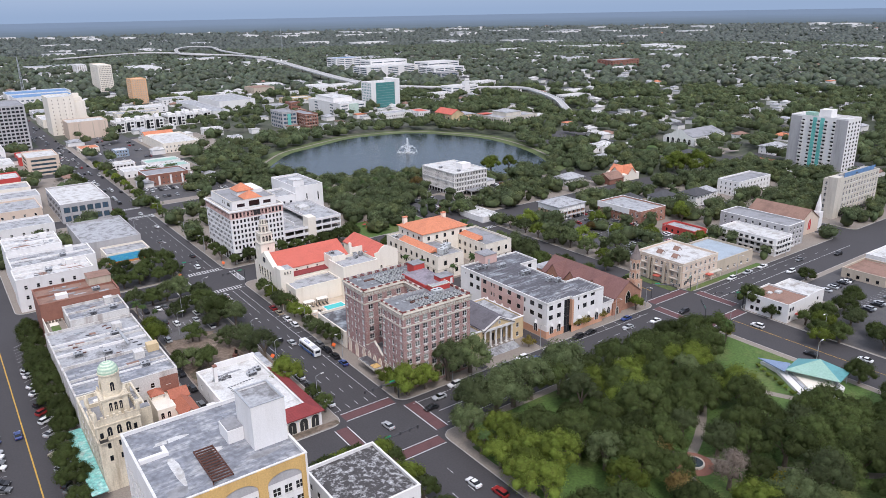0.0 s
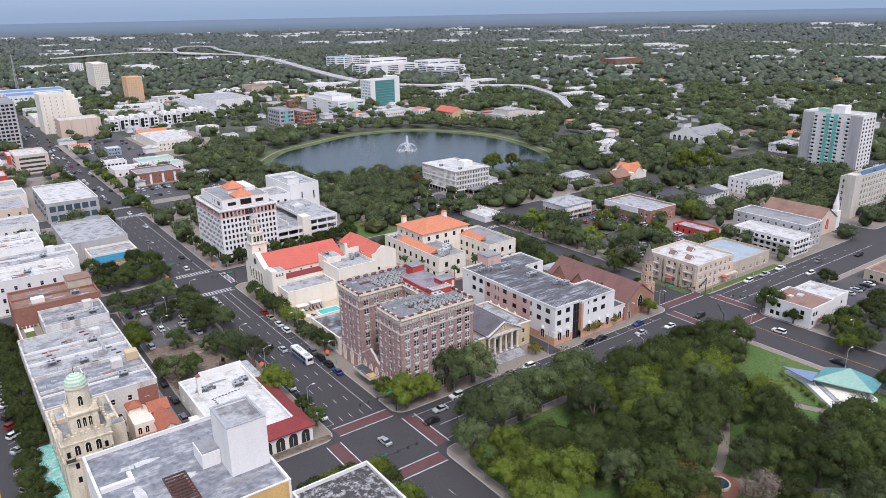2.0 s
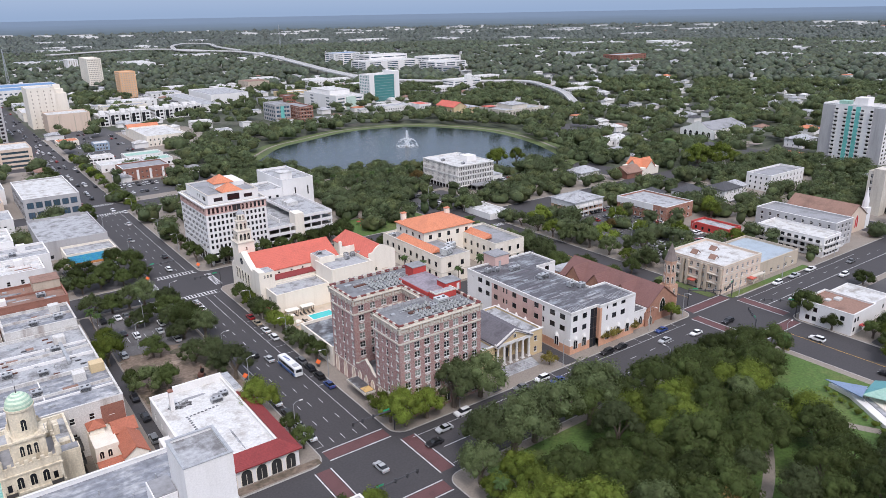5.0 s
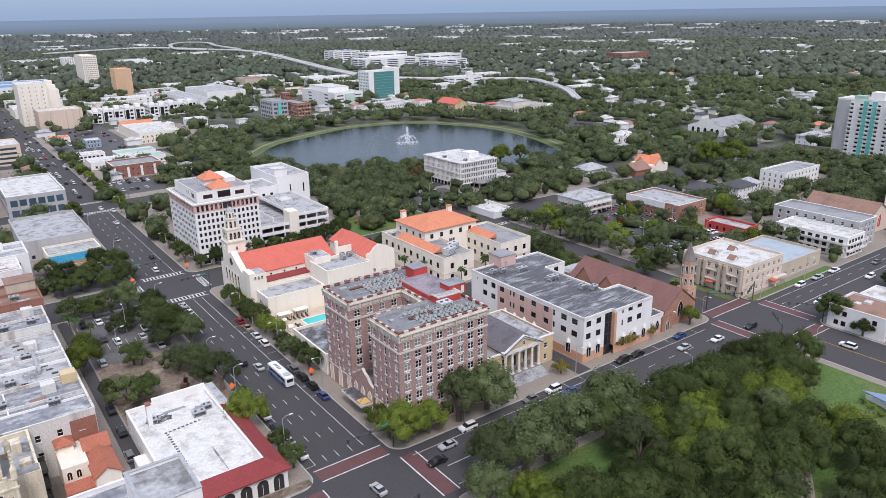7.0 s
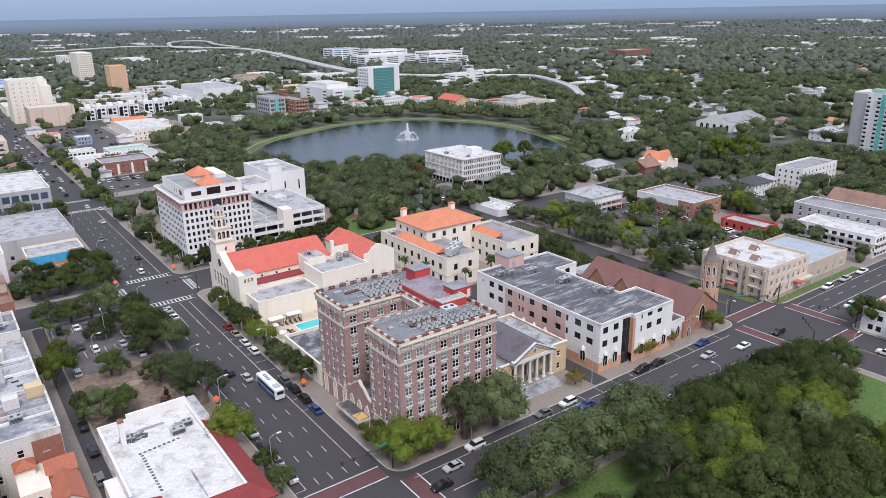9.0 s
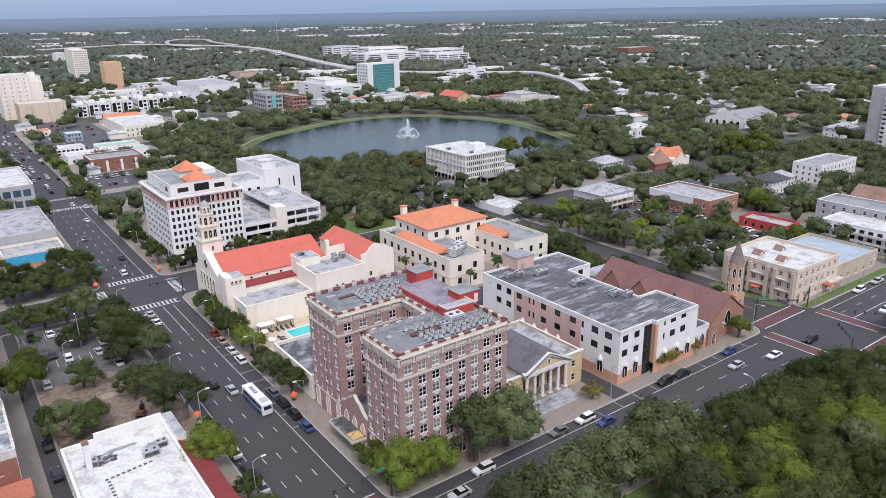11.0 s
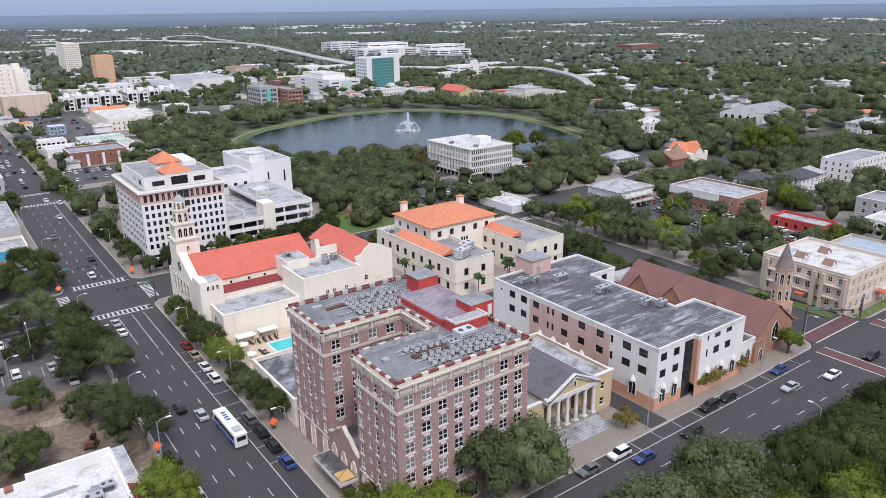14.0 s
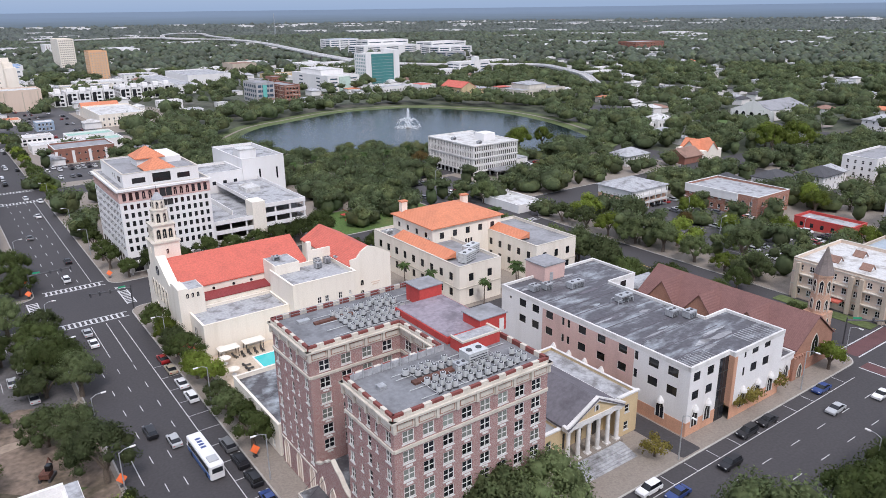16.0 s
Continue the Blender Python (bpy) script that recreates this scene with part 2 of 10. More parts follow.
tile_red = tile_mat("tile_red", (0.56, 0.13, 0.09), "X")
tile_orange = tile_mat("tile_orange", (0.6, 0.215, 0.11), "X")
tile_maroon = tile_mat("tile_maroon", (0.24, 0.035, 0.035), "Y")
tile_brown = tile_mat("tile_brown", (0.19, 0.092, 0.08), "Y")


def brick_mat(name, c1, c2, mortar):
    m = mat(name, c1, 0.85, 0.12, 0.3, 5.0, 0.1)
    n, l = m.node_tree.nodes, m.node_tree.links
    tc = next(x for x in n if x.type == "TEX_COORD")
    sep, comb, add = n.new("ShaderNodeSeparateXYZ"), n.new("ShaderNodeCombineXYZ"), n.new("ShaderNodeMath")
    l.new(tc.outputs["Object"], sep.inputs[0])
    l.new(sep.outputs["X"], add.inputs[0])
    l.new(sep.outputs["Y"], add.inputs[1])
    l.new(add.outputs[0], comb.inputs["X"])
    l.new(sep.outputs["Z"], comb.inputs["Y"])
    bt = n.new("ShaderNodeTexBrick")
    bt.inputs["Color1"].default_value, bt.inputs["Color2"].default_value, bt.inputs["Mortar"].default_value = (*c1, 1), (*c2, 1), (*mortar, 1)
    bt.inputs["Scale"].default_value, bt.inputs["Brick Width"].default_value, bt.inputs["Row Height"].default_value = 2.0, 0.44, 0.15
    bt.inputs["Mortar Size"].default_value = 0.015
    l.new(comb.outputs[0], bt.inputs["Vector"])
    mx = next(x for x in n if x.type == "MIX")
    l.new(bt.outputs["Color"], mx.inputs["A"])
    return m


brick_hotel = brick_mat("brick_hotel", (0.37, 0.195, 0.175), (0.3, 0.165, 0.15), (0.48, 0.42, 0.39))
brick_red = brick_mat("brick_red", (0.38, 0.16, 0.1), (0.3, 0.12, 0.08), (0.4, 0.33, 0.28))
brick_tan = brick_mat("brick_tan", (0.52, 0.3, 0.2), (0.45, 0.25, 0.16), (0.5, 0.42, 0.34))

water = bpy.data.materials.new("lake_water")
water.use_nodes = True
wtn, wtl = water.node_tree.nodes, water.node_tree.links
wp = wtn["Principled BSDF"]
wp.inputs["Base Color"].default_value, wp.inputs["Roughness"].default_value = (0.014, 0.026, 0.03, 1), 0.12
wp.inputs["Specular IOR Level"].default_value = 0.32
wtc, wno, wbp = wtn.new("ShaderNodeTexCoord"), wtn.new("ShaderNodeTexNoise"), wtn.new("ShaderNodeBump")
wno.inputs["Scale"].default_value, wno.inputs["Detail"].default_value = 0.6, 6
wbp.inputs["Strength"].default_value, wbp.inputs["Distance"].default_value = 0.45, 0.4
wtl.new(wtc.outputs["Object"], wno.inputs["Vector"])
wtl.new(wno.outputs["Fac"], wbp.inputs["Height"])
wtl.new(wbp.outputs[0], wp.inputs["Normal"])

pool_water = mat("pool_water", (0.04, 0.5, 0.5), 0.1, 0.05, bump=0.1, stain=0.0)
spray = mat("fountain_spray", (0.75, 0.78, 0.8), 0.6, 0.05, bump=0.0, stain=0.0)

# ---- mesh helpers ----
class Mesh:
    """Collects faces, then makes one mesh object."""

    def __init__(self):
        self.v, self.f, self.m = [], [], []

    def face(self, *pts, m=0):
        i = len(self.v)
        self.v.extend(tuple(p) for p in pts)
        self.f.append(tuple(range(i, i + len(pts))))
        self.m.append(m)

    def box(self, x0, x1, y0, y1, z0, z1, m=0, top=None):
        i = len(self.v)
        self.v += [(x0, y0, z0), (x1, y0, z0), (x1, y1, z0), (x0, y1, z0), (x0, y0, z1), (x1, y0, z1), (x1, y1, z1), (x0, y1, z1)]
        for q in ((0, 3, 2, 1), (0, 1, 5, 4), (1, 2, 6, 5), (2, 3, 7, 6), (3, 0, 4, 7)):
            self.f.append(tuple(i + k for k in q))
            self.m.append(m)
        self.f.append((i + 4, i + 5, i + 6, i + 7))
        self.m.append(m if top is None else top)
        return self

    def prism(self, poly, z0, z1, m=0, top=None, k=1.0):
        """An upright prism over a counter-clockwise outline; k shrinks its top about the middle."""
        cx, cy = sum(p[0] for p in poly) / len(poly), sum(p[1] for p in poly) / len(poly)
        up = [(cx + (x - cx) * k, cy + (y - cy) * k) for x, y in poly]
        for a in range(len(poly)):
            b = (a + 1) % len(poly)
            self.face((*poly[a], z0), (*poly[b], z0), (*up[b], z1), (*up[a], z1), m=m)
        self.face(*[(*p, z1) for p in up], m=m if top is None else top)
        return self

    def cyl(self, x, y, r, z0, z1, n=10, m=0, k=1.0, top=None):
        return self.prism([(x + r * math.cos(2 * math.pi * a / n), y + r * math.sin(2 * math.pi * a / n)) for a in range(n)], z0, z1, m, top, k)

    def tube(self, a, b, r0, r1, n=6, m=0):
        a, b = Vector(a), Vector(b)
        q = (b - a).to_track_quat("Z", "Y")
        ring = lambda c, r: [c + q @ Vector((r * math.cos(2 * math.pi * i / n), r * math.sin(2 * math.pi * i / n), 0)) for i in range(n)]
        p0, p1 = ring(a, r0), ring(b, r1)
        for i in range(n):
            j = (i + 1) % n
            self.face(p0[i], p0[j], p1[j], p1[i], m=m)
        self.face(*p1, m=m)
        return self

    def gable(self, x0, x1, y0, y1, z0, z1, along="x", over=0.4, m=0, wall=None, thick=0.3):
        """A pitched roof of some thickness; its gable ends are closed with wall."""
        if along == "x":
            ym = (y0 + y1) / 2
            P = lambda u, s, z: (u, ym + s, z)
            u0, u1, hw = x0, x1, (y1 - y0) / 2
        else:
            xm = (x0 + x1) / 2
            P = lambda u, s, z: (xm - s, u, z)
            u0, u1, hw = y0, y1, (x1 - x0) / 2
        k = (z1 - z0) / hw
        e, a, b = hw + over, u0 - over, u1 + over
        ze = z0 - over * k
        self.face(P(a, -e, ze + thick), P(b, -e, ze + thick), P(b, 0, z1 + thick), P(a, 0, z1 + thick), m=m)
        self.face(P(a, 0, z1 + thick), P(b, 0, z1 + thick), P(b, e, ze + thick), P(a, e, ze + thick), m=m)
        self.face(P(a, -e, ze), P(b, -e, ze), P(b, -e, ze + thick), P(a, -e, ze + thick), m=m)
        self.face(P(b, e, ze), P(a, e, ze), P(a, e, ze + thick), P(b, e, ze + thick), m=m)
        for u in (a, b):
            for s in (-1, 1):
                self.face(P(u, s * e, ze), P(u, 0, z1), P(u, 0, z1 + thick), P(u, s * e, ze + thick), m=m)
        if wall is not None:
            for u in (u0, u1):
                self.face(P(u, -hw, z0), P(u, hw, z0), P(u, 0, z1), m=wall)
        return self

    def hip(self, x0, x1, y0, y1, z0, z1, over=0.6, m=0, thick=0.25):
        x0, x1, y0, y1 = x0 - over, x1 + over, y0 - over, y1 + over
        w, d = x1 - x0, y1 - y0
        h = min(w, d) / 2
        r = [(x0 + h, y0 + h), (x1 - h, y0 + h), (x1 - h, y1 - h), (x0 + h, y1 - h)]
        a, b = ((r[0], r[1]) if w >= d else (r[0], r[3]))
        c = [(x0, y0), (x1, y0), (x1, y1), (x0, y1)]
        zt = z0 + thick
        for i in range(4):
            j = (i + 1) % 4
            self.face((*c[i], z0), (*c[j], z0), (*c[j], zt), (*c[i], zt), m=m)
        A, B = (*a, z1), (*b, z1)
        C = [(*p, zt) for p in c]
        if w >= d:
            self.face(C[0], C[1], B, A, m=m), self.face(C[1], C[2], B, m=m), self.face(C[2], C[3], A, B, m=m), self.face(C[3], C[0], A, m=m)
        else:
            self.face(C[0], C[1], A, m=m), self.face(C[1], C[2], B, A, m=m), self.face(C[2], C[3], B, m=m), self.face(C[3], C[0], A, B, m=m)
        return self

    def data(self, name, mats):
        me = bpy.data.meshes.new(name)
        me.from_pydata(self.v, [], self.f)
        for x in mats:
            me.materials.append(x)
        me.polygons.foreach_set("material_index", self.m)
        me.update()
        return me

    def part(self, name, mats, parent=None, label=""):
        if not isinstance(mats, (list, tuple)):
            mats = [mats]
        ob = new(name, self.data(name, mats))
        ob.parent = parent
        if label:
            ob["label"] = label
        return ob


def thing(name, label, category, x=0, y=0, z=0, rz=0, group="", kind=""):
    ob = new(name)
    ob.matrix_world = pose(x, y, z, 0, 0, rz)
    ob.empty_display_size = 0.5
    return tagged(ob, label, category, group, kind)


def structure(ob, label="", category=""):
    return tagged(ob, label, category, kind="structure")


WIN = {}


def window_mesh(w, h, style):
    """A window in its own plane: x along the wall, z up from the sill, y into the wall."""
    key = (round(w, 2), round(h, 2), style)
    if key in WIN:
        return WIN[key]
    fr, gl, kind = STYLE[style]
    b = Mesh()
    t = 0.085 if kind != "thin" else 0.05
    hw = w / 2
    y0, y1 = 0.06, 0.2
    for x0, x1, z0, z1 in ((-hw, -hw + t, 0, h), (hw - t, hw, 0, h), (-hw + t, hw - t, 0, t), (-hw + t, hw - t, h - t, h)):
        b.box(x0, x1, y0, y1, z0, z1)
    if kind in ("sash", "sash2", "cross"):
        b.box(-hw + t, hw - t, y0 + 0.02, y1, h * 0.5 - 0.035, h * 0.5 + 0.035)
    if kind in ("sash2", "cross", "pair"):
        b.box(-0.055, 0.055, y0, y1, t, h - t)
    if kind == "grid":
        k = max(2, round(w / 1.3))
        for i in range(1, k):
            x = -hw + w * i / k
            b.box(x - 0.05, x + 0.05, y0, y1, t, h - t)
    b.face((-hw, 0.16, 0), (hw, 0.16, 0), (hw, 0.16, h), (-hw, 0.16, h), m=1)
    if kind in ("sash", "sash2"):
        b.box(-hw - 0.1, hw + 0.1, -0.1, 0.06, -0.16, 0)
    WIN[key] = b.data("window", [fr, gl])
    return WIN[key]


STYLE = {
    "sash": (frame_white, glass_dark, "sash"), "blind": (frame_white, glass_blind, "sash2"), "sash2": (frame_white, glass_dark, "sash2"), "dark": (frame_dark, glass_dark, "pair"),
    "plain": (frame_dark, glass_dark, "thin"), "white": (frame_white, glass_dark, "thin"), "grid": (frame_white, glass_dark, "grid"),
    "pale": (stucco_cream, glass_pale, "thin"), "teal": (frame_white, glass_teal, "grid"), "blue": (frame_dark, glass_blue, "grid"), "shop": (frame_dark, glass_dark, "grid"),
}
FACES = {"S": (0, 0, 1, 0), "E": (1, 0, 0, 1), "N": (1, 1, -1, 0), "W": (0, 1, 0, -1)}


def wall_face(b, x0, x1, y0, y1, side, z0, z1, wins, m=0, depth=0.22, mband=None):
    """One wall with real openings: wins are (u0, u1, v0, v1) along the wall, seen from outside."""
    fx, fy, ux, uy = FACES[side]
    ox, oy = (x1 if fx else x0), (y1 if fy else y0)
    W = (x1 - x0) if ux else (y1 - y0)
    nx, ny = uy, -ux
    P = lambda u, v, d=0.0: (ox + ux * u - nx * d, oy + uy * u - ny * d, v)
    us = sorted({0, W, *[round(a, 3) for w in wins for a in w[:2]]})
    vs = sorted({z0, z1, *[round(a, 3) for w in wins for a in w[2:4]]})
    hole = set()
    for u0, u1, v0, v1 in [w[:4] for w in wins]:
        u0, u1, v0, v1 = round(u0, 3), round(u1, 3), round(v0, 3), round(v1, 3)
        for i in range(us.index(u0), us.index(u1)):
            for j in range(vs.index(v0), vs.index(v1)):
                hole.add((i, j))
        b.face(P(u0, v0), P(u1, v0), P(u1, v0, depth), P(u0, v0, depth), m=m)
        b.face(P(u1, v1), P(u0, v1), P(u0, v1, depth), P(u1, v1, depth), m=m)
        b.face(P(u0, v1), P(u0, v0), P(u0, v0, depth), P(u0, v1, depth), m=m)
        b.face(P(u1, v0), P(u1, v1), P(u1, v1, depth), P(u1, v0, depth), m=m)
    for j in range(len(vs) - 1):
        i = 0
        while i < len(us) - 1:
            if (i, j) in hole:
                i += 1
                continue
            k = i
            while k + 1 < len(us) - 1 and (k + 1, j) not in hole:
                k += 1
            b.face(P(us[i], vs[j]), P(us[k + 1], vs[j]), P(us[k + 1], vs[j + 1]), P(us[i], vs[j + 1]), m=m)
            i = k + 1


def split_window(w, h, style):
    """The same window as two meshes, frame and pane."""
    key = (round(w, 2), round(h, 2), style, "split")
    if key not in WIN:
        me = window_mesh(w, h, style)
        out = []
        for k in (0, 1):
            b = Mesh()
            for p in me.polygons:
                if p.material_index == k:
                    b.face(*[me.vertices[i].co for i in p.vertices])
            out.append(b.data(("window", "pane")[k], [me.materials[k]]))
        WIN[key] = out
    return WIN[key]


def put_window(parent, x0, x1, y0, y1, side, w, style, name="window", split=False):
    fx, fy, ux, uy = FACES[side]
    ox, oy = (x1 if fx else x0), (y1 if fy else y0)
    u = (w[0] + w[1]) / 2
    me = split_window(w[1] - w[0], w[3] - w[2], style) if split else [window_mesh(w[1] - w[0], w[3] - w[2], style)]
    ob = new(name, me[0])
    ob.parent = parent
    if split:
        new("pane", me[1]).parent = ob
    ob.matrix_local = pose(ox + ux * u, oy + uy * u, w[2], 0, 0, math.degrees(math.atan2(uy, ux)))
    return ob


def even(W, n, w, rows, margin=1.0, skip=()):
    """n openings of width w spread along a wall W long, at every (sill, height) of rows."""
    out = []
    if n <= 0:
        return out
    pitch = (W - 2 * margin) / n
    for j, (s, h) in enumerate(rows):
        for i in range(n):
            if (i, j) in skip:
                continue
            c = margin + pitch * (i + 0.5)
            out.append((c - w / 2, c + w / 2, s, s + h))
    return out


def joined_windows(parent, items):
    """Windows of a far facade, too small to pick apart: one mesh."""
    by = {}
    for m, me in items:
        b = by.setdefault((me.materials[0].name, me.materials[1].name), (Mesh(), me.materials[0], me.materials[1]))[0]
        i = len(b.v)
        b.v += [tuple(m @ v.co) for v in me.vertices]
        for p in me.polygons:
            b.f.append(tuple(i + k for k in p.vertices))
            b.m.append(p.material_index)
    for b, f, g in by.values():
        tagged(b.part("window_band", [f, g], parent), kind="stuff")


def shell(parent, x0, x1, y0, y1, z0, z1, wall, roof, wins=None, par=0.9, style="plain", coping=None, name="wall", t=0.35):
    """Four walls with openings, a parapet and a flat roof, as parts of parent."""
    wins = wins or {}
    far, lot = parent.matrix_world.translation.length > 480, []
    b = Mesh()
    for side in "SENW":
        wall_face(b, x0, x1, y0, y1, side, z0, z1, wins.get(side, []))
        for w in wins.get(side, []):
            if far:
                fx, fy, ux, uy = FACES[side]
                u = (w[0] + w[1]) / 2
                m = pose((x1 if fx else x0) + ux * u, (y1 if fy else y0) + uy * u, w[2], 0, 0, math.degrees(math.atan2(uy, ux)))
                lot.append((m, window_mesh(w[1] - w[0], w[3] - w[2], w[4] if len(w) > 4 else style)))
            else:
                put_window(parent, x0, x1, y0, y1, side, w, w[4] if len(w) > 4 else style)
    if lot:
        joined_windows(parent, lot)
    a, c, d, e = x0 + t, x1 - t, y0 + t, y1 - t
    zr = z1 - par
    b.face((a, d, zr), (a, d, z1), (c, d, z1), (c, d, zr)), b.face((c, d, zr), (c, d, z1), (c, e, z1), (c, e, zr))
    b.face((c, e, zr), (c, e, z1), (a, e, z1), (a, e, zr)), b.face((a, e, zr), (a, e, z1), (a, d, z1), (a, d, zr))
    w = b.part(name, wall, parent)
    b = Mesh()
    o = 0.08
    for q in ((x0 - o, x1 + o, y0 - o, d + o), (x0 - o, x1 + o, e - o, y1 + o), (x0 - o, a + o, d + o, e - o), (c - o, x1 + o, d + o, e - o)):
        b.box(*q, z1, z1 + 0.12)
    b.part("coping", coping or wall, parent)
    r = Mesh()
    r.box(a, c, d, e, zr - 0.3, zr)
    r.part("roof", roof, parent)
    return w


def rows_of(n, z0, fh, sill, wh):
    return [(z0 + fh * i + sill, wh) for i in range(n)]


def block(name, label, category, x0, x1, y0, y1, h, wall, roof, floors=2, cols=(4, 4), ww=1.3, wh=1.5, style="plain", par=0.8, group="",
          sill=0.95, base=0.0, coping=None, sides="SWEN", margin=1.0, belt=None):
    """A plain building: cols are the openings on its x-long and y-long walls."""
    ob = thing(name, label, category, x0, y0, 0, 0, group)
    W, D = x1 - x0, y1 - y0
    fh = (h - par - base - 0.3) / max(floors, 1)
    rows = rows_of(floors, base, fh, min(sill, fh * 0.35), min(wh, fh * 0.62))
    wins = {}
    for s in sides:
        n, L = (cols[0], W) if s in "SN" else (cols[1], D)
        wins[s] = even(L, n, min(ww, (L - 2 * margin) / max(n, 1) * 0.85), rows, margin)
    shell(ob, 0, W, 0, D, 0, h, wall, roof, wins, par, style, coping)
    if belt:
        for i in range(1, floors + 1):
            z = base + fh * i
            b = Mesh()
            b.box(-0.12, W + 0.12, -0.12, 0.0, z - 0.12, z + 0.12).box(-0.12, 0.0, 0.0, D, z - 0.12, z + 0.12)
            b.part("belt_course", belt, ob)
    return ob


def boxes(name, parent, mats, *bs, label=""):
    b = Mesh()
    for q in bs:
        b.box(*q)
    return b.part(name, mats, parent, label)

# ---- ground, lake, streets ----
def make_ground():
    b = Mesh()
    radii = [0, 300, 600, 900, 1300, 1800, 2400, 3400, 4900]
    n = 72
    ring = []
    for r in radii:
        ring.append([(r * math.cos(2 * math.pi * i / n), r * math.sin(2 * math.pi * i / n)) for i in range(n)])
    for k in range(1, len(radii)):
        for i in range(n):
            j = (i + 1) % n
            q = [ring[k - 1][i], ring[k][i], ring[k][j], ring[k - 1][j]]
            if k == 1:
                q = [q[0], q[1], q[2]]
            b.face(*[(x, y, 0) for x, y in q])
    return structure(b.part("ground", earth), "flat wooded city ground reaching the horizon", "ground")



make_ground()
# the last woods, too far off to part: a glowing ring, haze painted by height
haze = bpy.data.materials.new("horizon_haze_glow")
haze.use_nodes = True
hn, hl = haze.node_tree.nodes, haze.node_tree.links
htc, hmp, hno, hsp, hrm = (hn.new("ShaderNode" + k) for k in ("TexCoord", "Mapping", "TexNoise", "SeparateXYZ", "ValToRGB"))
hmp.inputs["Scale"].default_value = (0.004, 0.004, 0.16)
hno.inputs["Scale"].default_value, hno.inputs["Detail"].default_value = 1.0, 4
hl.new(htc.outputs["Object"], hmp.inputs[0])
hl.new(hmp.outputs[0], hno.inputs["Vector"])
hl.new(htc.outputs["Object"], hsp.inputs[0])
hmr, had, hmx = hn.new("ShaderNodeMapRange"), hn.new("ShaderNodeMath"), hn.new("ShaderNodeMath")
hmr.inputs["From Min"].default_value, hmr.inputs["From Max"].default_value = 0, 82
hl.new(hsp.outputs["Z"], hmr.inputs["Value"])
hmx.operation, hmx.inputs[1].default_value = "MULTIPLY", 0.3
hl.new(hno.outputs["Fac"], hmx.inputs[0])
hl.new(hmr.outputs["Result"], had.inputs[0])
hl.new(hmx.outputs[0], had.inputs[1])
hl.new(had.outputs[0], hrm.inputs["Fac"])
# emission ramp: dark woods below, paler blue haze towards the top
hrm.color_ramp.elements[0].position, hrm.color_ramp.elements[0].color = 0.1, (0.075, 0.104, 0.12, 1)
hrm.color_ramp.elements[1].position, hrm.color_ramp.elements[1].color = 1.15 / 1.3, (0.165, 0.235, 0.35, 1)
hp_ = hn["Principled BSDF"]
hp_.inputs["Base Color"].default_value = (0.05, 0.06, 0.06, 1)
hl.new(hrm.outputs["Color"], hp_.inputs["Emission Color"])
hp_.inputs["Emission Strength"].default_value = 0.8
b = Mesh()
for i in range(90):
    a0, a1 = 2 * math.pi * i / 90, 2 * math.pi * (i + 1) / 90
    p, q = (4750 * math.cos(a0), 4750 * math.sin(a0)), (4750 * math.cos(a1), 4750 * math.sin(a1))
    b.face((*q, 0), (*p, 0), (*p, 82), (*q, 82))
structure(b.part("backdrop", haze), "glowing backdrop ring painted as hazy blue wooded land at the horizon", "backdrop")
LAKE = [(206, 513), (214, 486), (238, 464), (270, 446), (300, 425), (328, 394), (358, 383), (383, 394), (400, 425), (413, 466), (418, 512),
        (406, 550), (387, 582), (358, 595), (322, 597), (278, 579), (249, 566), (226, 542)]


def smooth_loop(pts, k=4):
    out, n = [], len(pts)
    for i in range(n):
        p0, p1, p2, p3 = (Vector(pts[(i + j) % n]) for j in (-1, 0, 1, 2))
        for s in range(k):
            t = s / k
            q = 0.5 * (2 * p1 + (p2 - p0) * t + (2 * p0 - 5 * p1 + 4 * p2 - p3) * t * t + (3 * p1 - p0 - 3 * p2 + p3) * t ** 3)
            out.append((q.x, q.y))
    return out


def offset_loop(pts, d):
    n, out = len(pts), []
    for i in range(n):
        t = (Vector(pts[(i + 1) % n]) - Vector(pts[i - 1])).normalized()
        out.append((pts[i][0] + t.y * d, pts[i][1] - t.x * d))
    return out


shore = smooth_loop(LAKE)
b = Mesh()
b.face(*[(x, y, 0.08) for x, y in offset_loop(shore, 0.6)])
structure(b.part("water", water), "calm grey-blue lake water ringed by grass", "lake")
b = Mesh()
inner, mid, outer = [(x, y, 0.04) for x, y in shore], [(x, y, 0.6) for x, y in offset_loop(shore, 5)], [(x, y, 0.45) for x, y in offset_loop(shore, 17)]
for i in range(len(shore)):
    j = (i + 1) % len(shore)
    b.face(inner[j], inner[i], mid[i], mid[j])
    b.face(mid[j], mid[i], outer[i], outer[j])
structure(b.part("lake_bank", grass_bank), "mown grass bank round the lake", "bank")
b = Mesh()
p0, p1 = [(x, y, 0.66) for x, y in offset_loop(shore, 7)], [(x, y, 0.66) for x, y in offset_loop(shore, 9)]
for i in range(len(shore)):
    j = (i + 1) % len(shore)
    b.face(p0[j], p0[i], p1[i], p1[j])
structure(b.part("lake_path", concrete), "pale concrete footpath along the lake", "path")

